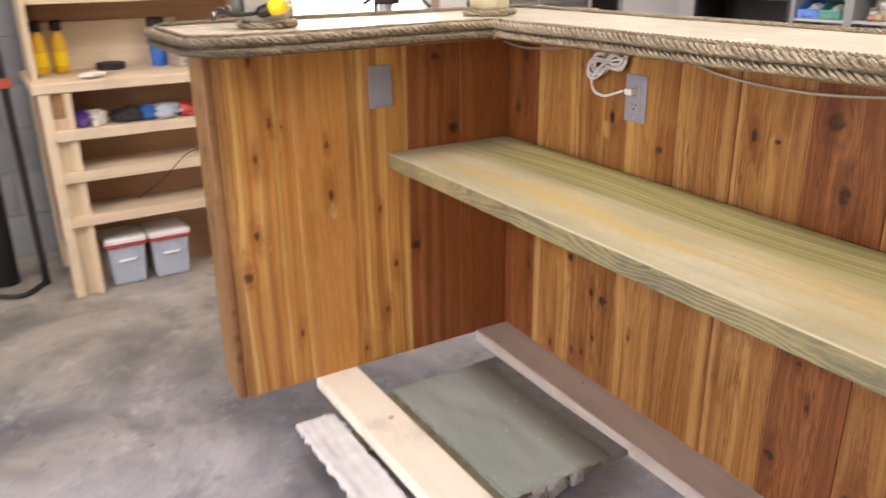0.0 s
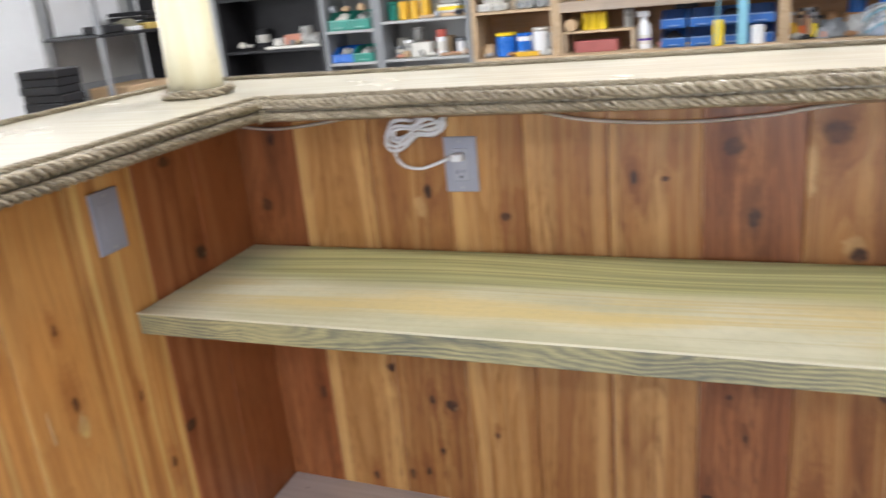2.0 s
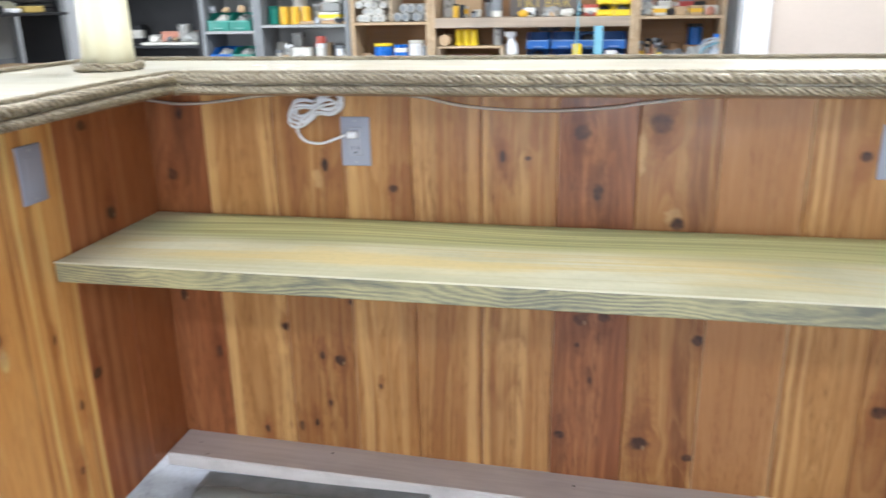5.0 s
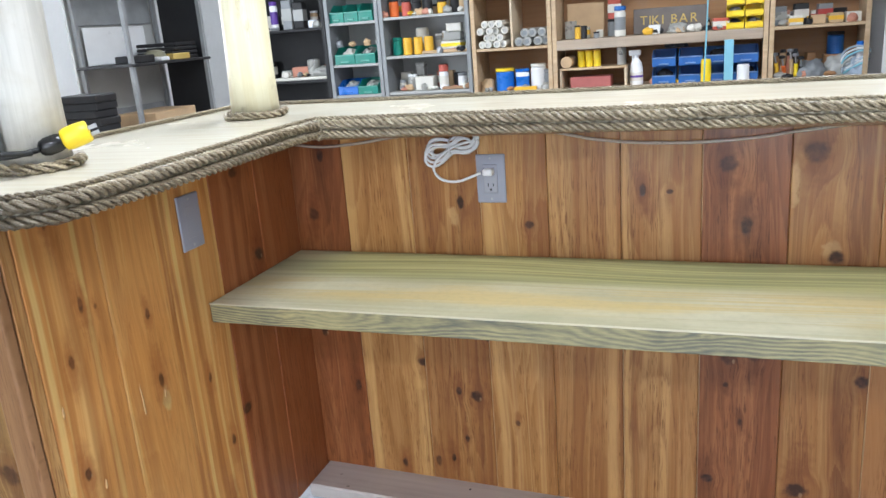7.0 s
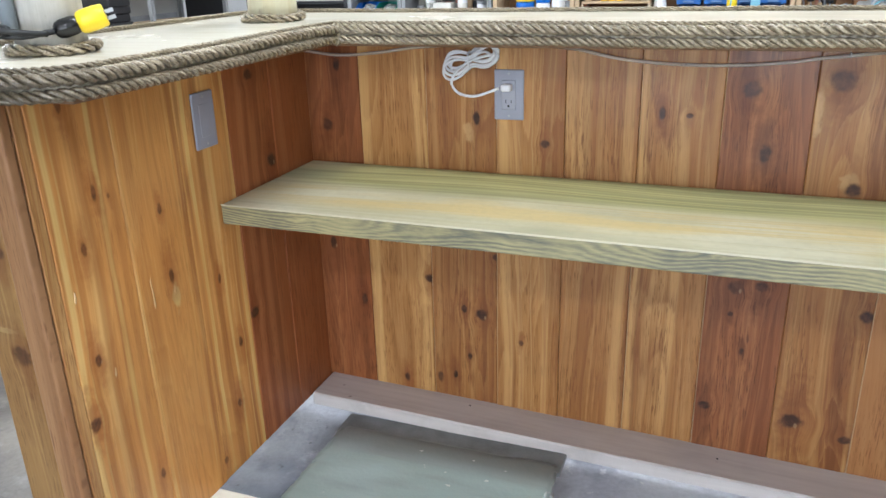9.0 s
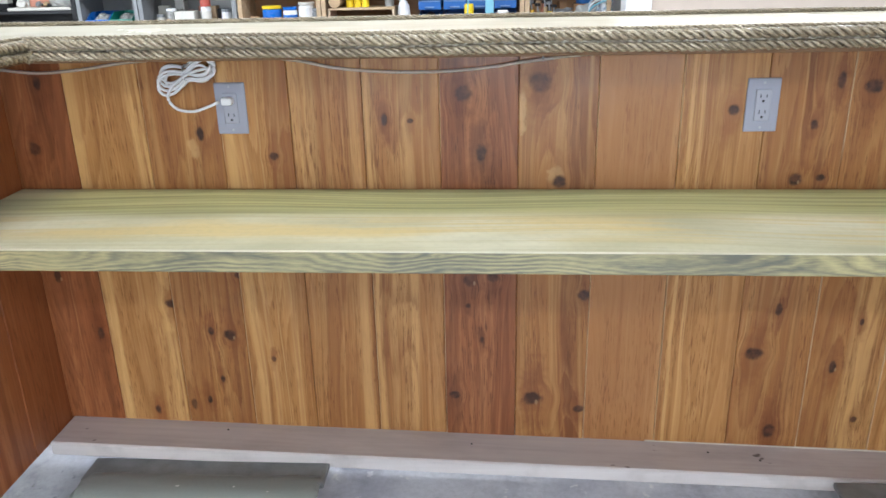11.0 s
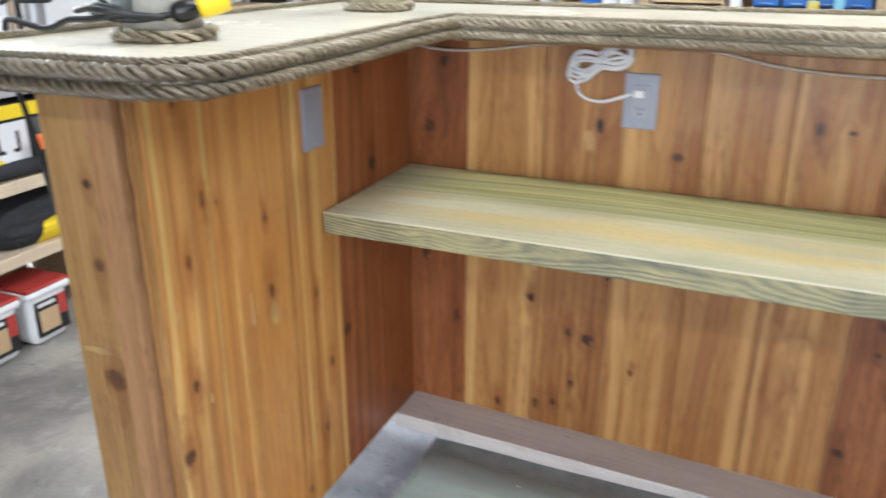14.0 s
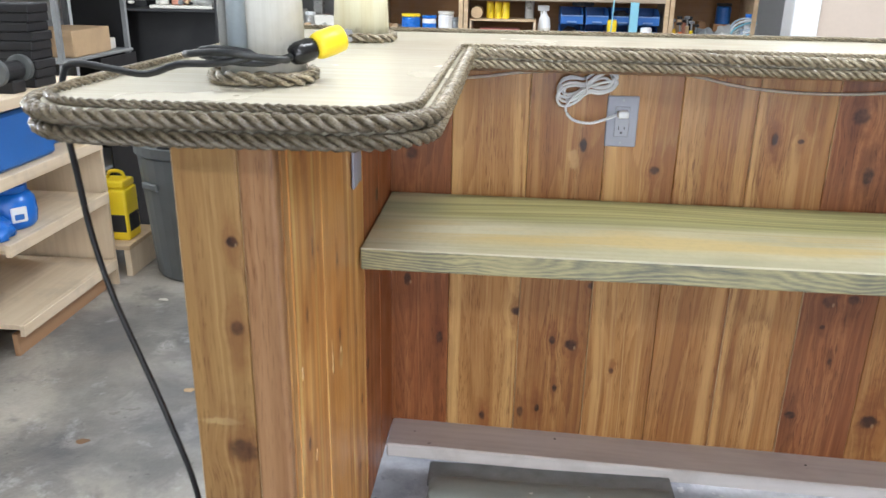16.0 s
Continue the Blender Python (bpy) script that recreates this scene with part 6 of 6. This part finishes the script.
upright_unit("black_cabinet", "open black metal cabinet with cluttered shelves", -4.62, -3.73, (0.30, 0.88, 1.27, 1.68), "black", "black")
upright_unit("grey_rack", "grey steel shelf holding green bins", -3.725, -3.285, (0.30, 0.75, 0.98, 1.29, 1.62), "grey_paint", "light_grey")
upright_unit("grey_rack", "grey steel shelf of jars and small hardware", -3.28, -2.585, (0.30, 0.755, 1.02, 1.30, 1.62), "grey_paint", "light_grey")
w1 = upright_unit("wooden_shelf", "wooden shelf with rolls and paint tins", -2.575, -1.995, (0.30, 0.72, 1.03, 1.40), "pine_x", "ply_brown_x")
part("divider", box(-2.29, -2.275, NY + 0.01, NY + 0.33, 1.031, 1.38, 0.002), M["pine_z"], w1)
w2 = upright_unit("wooden_shelf", "wide wooden shelf with blue bins under a thick beam", -1.99, -0.60, (0.30, 0.72, 1.50), "pine_x", "ply_brown_x")
part("beam", box(-1.96, -0.63, NY - 0.02, NY + 0.33, 0.985, 1.052, 0.004), M["beam"], w2, "thick weathered pine beam shelf")
upright_unit("wooden_shelf", "wooden shelf with grey bags and small boxes", -0.595, -0.02, (0.30, 0.72, 1.05, 1.40), "pine_x", "ply_brown_x")

# black cabinet
carton("salmon_box", "salmon pink plastic box on a white tray", "box", (-4.05, NY + 0.14, 0.905), 0.13, 0.12, 0.075, "salmon", 12)
carton("white_tray", "white tray of loose parts", "tray", (-4.02, NY + 0.14, 0.881), 0.46, 0.24, 0.022, "paper", 2)
jar("metal_cup", "shiny steel cup in a plastic bag", "cup", (-3.93, NY + 0.12, 0.904), 0.05, 0.13, "clearish", None)
rag("plastic_wrap", "crumpled clear plastic wrap", (-3.85, NY + 0.10, 0.904), 0.07, 0.06, 0.05, "clearish", 31)
jar("paint_tube", "white and purple tube of sealant", "tube", (-4.22, NY + 0.10, 1.271), 0.03, 0.19, "white", "purple", 0.03, "purple")
for x, h, m in ((-4.10, 0.22, "grey"), (-4.00, 0.20, "black"), (-3.88, 0.06, "steel")):
    carton("hardware_pack", "grey pack of hardware on the black shelf", "package", (x, NY + 0.12, 1.271), 0.08, 0.08, h, m, 4, "light_grey" if h > 0.1 else None)

# green bins
for i, (x, m) in enumerate(((-3.64, "green"), (-3.52, "green"), (-3.40, "green"))):
    bin_box((x, NY + 0.14, 1.291), 0.115, 0.24, 0.13, m, group="green bins")
for x, c in ((-3.60, "paper"), (-3.43, "clearish")):
    bin_box((x, NY + 0.14, 0.981), 0.165, 0.26, 0.13, "green", group="green bins", content=c)
for x, m in ((-3.60, "blue_br"), (-3.43, "green")):
    bin_box((x, NY + 0.14, 0.751), 0.165, 0.26, 0.11, m, group="green bins", content="clearish")

# jars and hardware on the grey rack
for x in (-3.11, -3.025, -2.94):
    jar("yellow_cup", "yellow plastic cup on the rack", "cup", (x, NY + 0.10, 1.021), 0.034, 0.125, "yellow_dk", None, group="yellow cups")
jar("tape_roll", "white roll of tape standing behind the cups", "tape", (-3.03, NY + 0.22, 1.021), 0.05, 0.19, "paper", None)
jar("green_jar", "small green jar on the grey rack", "jar", (-3.20, NY + 0.12, 1.021), 0.038, 0.11, "green", "green")
for i in range(3):
    carton("white_carton", "small white carton in a stack", "box", (-2.76 + 0.01 * i, NY + 0.13, 1.045 + 0.062 * i), 0.15 - 0.02 * i, 0.12, 0.058, ("paper", "clearish", "paper")[i], 4 * i, "yellow" if i == 0 else None, "white cartons")
carton("brown_tray", "brown tray of small tools", "tray", (-2.80, NY + 0.12, 1.021), 0.36, 0.16, 0.022, "card")
for x, r, h, m, l in ((-3.18, 0.028, 0.06, "paper", "grey"), (-3.10, 0.035, 0.10, "clearish", "white"), (-2.70, 0.035, 0.09, "white", "grey"), (-2.63, 0.028, 0.12, "clearish", None)):
    jar("small_jar", "small pale jar of hardware", "jar", (x, NY + 0.12, 0.756), r, h, m, l, group="hardware jars")
carton("white_box", "white cardboard box on the rack", "box", (-2.99, NY + 0.12, 0.756), 0.14, 0.12, 0.10, "paper", 3)
carton("white_box", "tall clear plastic box on the rack", "box", (-3.06, NY + 0.22, 0.756), 0.07, 0.08, 0.20, "clearish", 3)
jar("white_bottle", "white bottle with a red cap", "bottle", (-2.84, NY + 0.10, 0.756), 0.035, 0.13, "white", "red_paint", 0.05, "paper")
for x, m, h in ((-3.20, "orange", 0.11), (-3.10, "red_paint", 0.10), (-3.02, "black", 0.09), (-2.93, "black", 0.12), (-2.82, "yellow_dk", 0.08), (-2.72, "black", 0.12), (-2.65, "card", 0.10)):
    jar("spray_can", "small dark tool or spray head on the top shelf", "tool", (x, NY + 0.11, 1.301), 0.036, h, m, "black", 0.03, group="top shelf tools")
carton("scrap_wood", "pile of short dark wood strips", "wood", (-2.74, NY + 0.06, 0.756), 0.20, 0.05, 0.02, "ply_brown", 8)

# rolls and paint tins
def roll_pile(x0, cols, rows, z0, r, mat, label, group):
    for j in range(rows):
        for i in range(cols - (j % 2)):
            o = thing("cardboard_roll", label, "roll", (x0 + (2 * i + 1 + (j % 2)) * r, NY + 0.14 + 0.02 * math.sin(i * 5.1 + j * 2.3), z0 + r + j * r * 1.75), 3.5 * math.sin(i * 3.7 + j * 1.9), group)
            bm = lathe([(r * 0.55, -0.13), (r * 0.97, -0.13), (r * 0.97, 0.13), (r * 0.55, 0.13)], 14)
            bm.transform(pose(0, 0, 0, 90, 0, 0))
            part("roll", bm, M[mat], o)
            bm = lathe([(r * 0.3, -0.131), (r * 0.54, -0.131), (r * 0.54, -0.129), (r * 0.3, -0.129)], 12)
            bm.transform(pose(0, 0, 0, -90, 0, 0))
            part("core", bm, M["grey" if mat == "clearish" else "clearish"], o)


roll_pile(-2.53, 4, 4, 1.031, 0.0265, "paper", "white paper roll in a pile", "paper rolls")
roll_pile(-2.265, 4, 2, 1.031, 0.033, "clearish", "silver grey roll in a pile", "grey rolls")
for x, r, h, m, l, b in ((-2.37, 0.066, 0.14, "blue_br", "yellow", None), (-2.24, 0.05, 0.13, "white", "blue_br", "blue_br"), (-2.12, 0.056, 0.16, "white", "paper", None), (-2.05, 0.04, 0.12, "grey", "grey", None)):
    jar("paint_tin", "paint tin with a coloured label", "tin", (x, NY + 0.11, 0.721), r, h, m, l, 0.02, b, "paint tins")
rag("paper_bag", "crumpled brown paper bag beside the tins", (-2.50, NY + 0.10, 0.721), 0.05, 0.06, 0.075, "card", 41, "bag")
carton("yellow_pack", "flat yellow package by the tins", "package", (-2.20, NY + 0.02, 0.721), 0.16, 0.04, 0.03, "yellow_dk", 4)

# blue bins, spray bottle, small box shelf
bx = thing("box_shelf", "small wooden box shelf", "shelf", (-1.72, NY + 0.13, 0.721))
part("board", box(-0.23, 0.23, -0.12, 0.12, 0.125, 0.14, 0.002), M["pine_x"], bx)
for x in (-0.23, 0.215):
    part("side", box(x, x + 0.015, -0.12, 0.12, 0, 0.124, 0.002), M["pine_z"], bx)
carton("red_case", "red flat case in the box shelf", "case", (-1.74, NY + 0.11, 0.721), 0.28, 0.16, 0.075, "red_case", 0, None)
bm = lathe([(0.026, -0.12), (0.040, -0.12), (0.040, 0.12), (0.026, 0.12)], 16)
bm.transform(pose(0, 0, 0, 90, 0, 0))
solo("cardboard_tube", bm, M["card"], "brown cardboard tube seen end on", "tube", (-1.90, NY + 0.12, 0.902))
for x in (-1.81, -1.755, -1.70):
    jar("yellow_can", "small yellow tin on the box shelf", "tin", (x, NY + 0.10, 0.861), 0.026, 0.105, "yellow", "yellow_dk", 0.008, group="yellow tins")
jar("glass_jar", "tall clear jar of hardware", "jar", (-1.535, NY + 0.13, 0.861), 0.032, 0.12, "clearish", "steel", 0.02)
sp = thing("spray_bottle", "white spray bottle with a printed label", "bottle", (-1.43, NY + 0.08, 0.721))
part("body", lathe([(0.040, 0), (0.044, 0.01), (0.044, 0.10), (0.036, 0.15), (0.016, 0.18), (0.014, 0.20)], 18), M["white"], sp)
part("printed_label", lathe([(0.0445, 0.03), (0.0447, 0.032), (0.0447, 0.085), (0.0445, 0.087)], 18), M["paper"], sp)
part("label_bar", lathe([(0.0450, 0.052), (0.0452, 0.053), (0.0452, 0.066), (0.0450, 0.067)], 18), M["purple"], sp)
part("trigger_head", box(-0.05, 0.03, -0.014, 0.014, 0.198, 0.235, 0.006), M["white"], sp)
part("trigger", box(-0.03, -0.018, -0.008, 0.008, 0.155, 0.20, 0.003), M["white"], sp)
for j in range(2):
    for i in range(4):
        bin_box((-1.245 + 0.172 * i, NY + 0.15, 0.721 + 0.118 * j), 0.152, 0.26, 0.104, "blue", group="blue bins", content="canvas" if (i + j) % 3 == 0 else None)
rag("dark_cloth", "dark cloth on top of the bins", (-1.17, NY + 0.10, 0.955), 0.07, 0.05, 0.05, "canvas", 44)
jar("yellow_cup", "yellow plastic cup before the blue bins", "cup", (-0.975, NY - 0.02 + 0.0, 0.721), 0.032, 0.155, "yellow", None)
solo("painted_stick", box(-0.028, 0.028, -0.008, 0.008, 0, 0.27, 0.002), M["teal"], "light blue painted slat leaning on the bins", "stick", (-0.835, NY - 0.035, 0.721))
jar("white_cup", "white plastic cup before the bins", "cup", (-0.745, NY - 0.03, 0.721), 0.038, 0.11, "white", None)
part("ledge", box(-1.98, -0.61, NY - 0.09, NY - 0.013, 0.699, 0.72, 0.002), M["pine_x"], w2, "narrow pine ledge")
st = thing("hanging_string", "thin light blue string hanging down", "string")
tube("string", [(-0.965, NY - 0.05, 1.9), (-0.968, NY - 0.05, 1.3), (-0.985, NY - 0.05, 0.73)], 0.005, M["teal"], st, n=6, step=0.1)

# on the beam: sign, bottles, yellow bins
sg = thing("wooden_sign", "dark wooden sign with gold lettering TIKI BAR", "sign", (-1.22, NY + 0.20, 1.053))
part("board", box(-0.24, 0.24, 0.0, 0.018, 0.0, 0.17, 0.004), M["sign"], sg)
for ch, dx in zip("TIKIBAR", (-0.170, -0.128, -0.092, -0.043, 0.030, 0.092, 0.158)):
    txt = bpy.data.curves.new("sign_text", "FONT")
    txt.body, txt.size, txt.extrude, txt.align_x = ch, 0.085, 0.002, "CENTER"
    tmp = bpy.data.objects.new("sign_text", txt)
    scene.collection.objects.link(tmp)
    bpy.context.view_layer.update()
    letter_mesh = bpy.data.meshes.new_from_object(tmp.evaluated_get(bpy.context.evaluated_depsgraph_get()))
    bpy.data.objects.remove(tmp)
    letter_mesh.materials.clear()
    letter_mesh.materials.append(M["gold"])
    letter = new("letter", letter_mesh)
    letter.parent = sg
    letter.matrix_local = pose(dx, -0.003, 0.062, 90, 0, 0)
carton("white_carton", "small white box before the sign", "box", (-1.31, NY + 0.08, 1.053), 0.075, 0.05, 0.06, "white")
rag("silver_bag", "crumpled silver bag before the sign", (-1.16, NY + 0.07, 1.053), 0.06, 0.05, 0.045, "clearish", 51, "bag")
rag("pale_cloth", "crumpled pale cloth before the sign", (-1.05, NY + 0.07, 1.053), 0.05, 0.05, 0.03, "paper", 53)
carton("red_pack", "red and white package on the beam", "package", (-0.89, NY + 0.10, 1.053), 0.10, 0.08, 0.075, "red_paint", 6, "paper")
carton("cardboard_sheet", "brown cardboard sheet leaning on the back", "cardboard", (-1.80, NY + 0.27, 1.053), 0.26, 0.02, 0.24, "card", 0)
for x, m, h in ((-1.83, "yellow_dk", 0.08), (-1.785, "black", 0.075), (-1.70, "grey", 0.03)):
    jar("small_bottle", "small dark bottle on the beam", "bottle", (x, NY + 0.09, 1.053), 0.02, h, m, "black", 0.012, group="small bottles")
jar("white_bottle", "tall white bottle with a dark label", "bottle", (-1.54, NY + 0.10, 1.053), 0.038, 0.17, "paper", "blue", 0.03, "grey")
carton("red_white_pack", "red and white packet hung on the back panel", "package", (-1.60, NY + 0.30, 1.17), 0.09, 0.03, 0.14, "red_paint", 0, "paper")
for j in range(3):
    for i in range(2):
        bin_box((-0.80 + 0.115 * i, NY + 0.12, 1.053 + 0.075 * j), 0.108, 0.18, 0.072, "yellow", group="yellow bins", content=("canvas", "grey", None)[(i + j) % 3])
for x, m, h, bnd in ((-0.53, "grey", 0.12, "clearish"), (-0.44, "paper", 0.06, "yellow_dk"), (-0.40, "black", 0.13, "paper"), (-0.31, "card", 0.055, None), (-0.21, "card", 0.06, "yellow_dk"), (-0.11, "paper", 0.06, None), (-0.26, "grey", 0.12, "red")):
    carton("hardware_box", "small box of hardware on the upper shelf", "box", (x, NY + (0.08 if h < 0.1 else 0.20), 1.051), 0.085, 0.08, h, m, 3, bnd, "hardware boxes")
rag("grey_bag", "crumpled grey plastic bag on the shelf", (-0.33, NY + 0.10, 0.721), 0.085, 0.08, 0.085, "grey", 61, "bag")
rag("grey_bag", "crumpled pale grey plastic bag", (-0.17, NY + 0.11, 0.721), 0.10, 0.08, 0.095, "light_grey", 63, "bag")
rag("blue_rag", "heap of pale blue and white rags", (-0.08, NY + 0.06, 0.721), 0.05, 0.06, 0.12, "tub", 66)
jar("blue_can", "blue tin behind the bags", "tin", (-0.18, NY + 0.24, 0.85), 0.05, 0.12, "blue", "black", 0.02)
carton("wood_block", "block of brown scrap wood", "wood", (-0.18, NY + 0.24, 0.721), 0.14, 0.12, 0.128, "ply_brown_x")
for i, (x, m) in enumerate(((-0.54, "ply_brown_x"), (-0.50, "card"), (-0.46, "salmon"), (-0.43, "black"))):
    jar("brush_tool", "upright brush or tool handle", "tool", (x, NY + 0.12, 0.721), 0.018, 0.14 + 0.02 * (i % 2), m, "black", 0.02, group="upright tools")
jar("white_spray_can", "white can with a blue cap beside the corner post", "can", (-0.065, NY + 0.03, 0.721), 0.02, 0.18, "white", "blue_br", 0.03)

straps = thing("tangled_straps", "tangled pale blue and white straps heaped on the shelf", "straps", (-0.085, NY + 0.03, 0.721))
for i in range(7):
    pts = [(0.075 * math.sin(a * 1.7 + i * 1.1), 0.03 * math.cos(a * 2.3 + i), 0.012 + 0.17 * abs(math.sin(a * 0.9 + i * 0.7)) * (1 - 0.08 * i)) for a in np.linspace(0, 4.2, 14)]
    tube("strap", pts, 0.0065, M[("tub", "white", "teal", "clearish")[i % 4]], straps, n=6)
for i, (x, m, h) in enumerate(((-0.545, "yellow_dk", 0.10), (-0.50, "orange", 0.08), (-0.455, "card", 0.12), (-0.425, "yellow", 0.09), (-0.395, "black", 0.07))):
    tl_ = thing("hand_tool", "worn hand tool with a coloured grip on the shelf", "tool", (x, NY + 0.06, 0.721), 20 * i, "hand tools")
    tube("grip", [(0, 0, 0.008), (0.008, 0.004, h * 0.5), (0.0, 0.0, h)], 0.013, M[m], tl_, n=8)
    tube("shaft", [(0, 0, h), (-0.01, 0.0, h + 0.05)], 0.006, M["steel"], tl_, n=6)
    bm = lathe([(0.012, 0), (0.020, 0.004), (0.020, 0.016), (0.012, 0.020)], 12, at=(-0.01, 0, h + 0.045))
    part("head", bm, M[("steel", "black", "grey")[i % 3]], tl_)

# small loose things between the larger ones
random.seed(21)
SHELVES = ((-3.25, -2.62, 0.756, 9), (-3.25, -2.62, 1.301, 8), (-3.25, -2.62, 1.021, 5), (-2.54, -2.03, 0.721, 5), (-1.95, -0.66, 1.053, 9), (-1.45, -0.65, 0.721, 5), (-0.56, -0.06, 0.721, 9), (-0.56, -0.06, 1.051, 6), (-4.5, -3.78, 0.904, 7), (-4.5, -3.78, 1.271, 5), (-3.69, -3.32, 1.110, 4))
for x0, x1, z, n in SHELVES:
    for i in range(n):
        m = random.choice(("black", "grey", "clearish", "card", "steel", "paper", "yellow_dk", "salmon", "canvas", "ply_brown_x"))
        rag("loose_part", "small loose tool or scrap lying on the shelf", (random.uniform(x0, x1), NY + random.uniform(0.03, 0.09), z), random.uniform(0.015, 0.04), random.uniform(0.015, 0.035), random.uniform(0.012, 0.035), m, i + 70 + z, "tool")

# packed rows of small boxes and jars behind
random.seed(33)
ROWS = ((-3.25, -2.64, 0.756, 7), (-3.25, -2.64, 1.021, 5), (-3.25, -2.64, 1.301, 7), (-1.94, -1.55, 1.053, 4), (-1.04, -0.86, 1.053, 2), (-0.56, -0.08, 0.721, 5), (-0.56, -0.08, 1.051, 7), (-2.53, -2.04, 0.721, 4), (-4.5, -3.78, 1.271, 6), (-4.5, -3.78, 0.881, 4))
for x0, x1, z, n in ROWS:
    for i in range(n):
        x = x0 + (x1 - x0) * (i + random.uniform(0.2, 0.8)) / n
        m = random.choice(("grey", "card", "clearish", "paper", "black", "steel", "ply_brown_x", "light_grey", "salmon"))
        h = random.uniform(0.05, 0.15)
        if random.random() < 0.5:
            carton("packed_box", "small worn box packed on the shelf", "box", (x, NY + random.uniform(0.24, 0.28), z), random.uniform(0.04, 0.09), 0.06, h, m, random.uniform(-12, 12), random.choice((None, "paper", "red_paint", "yellow_dk")), "packed boxes", 0.003)
        else:
            jar("packed_jar", "small cloudy jar or tin packed on the shelf", "jar", (x, NY + random.uniform(0.24, 0.28), z), random.uniform(0.02, 0.035), h, m, random.choice((None, "grey", "black", "white")), 0.015, random.choice((None, "paper")), "packed jars")
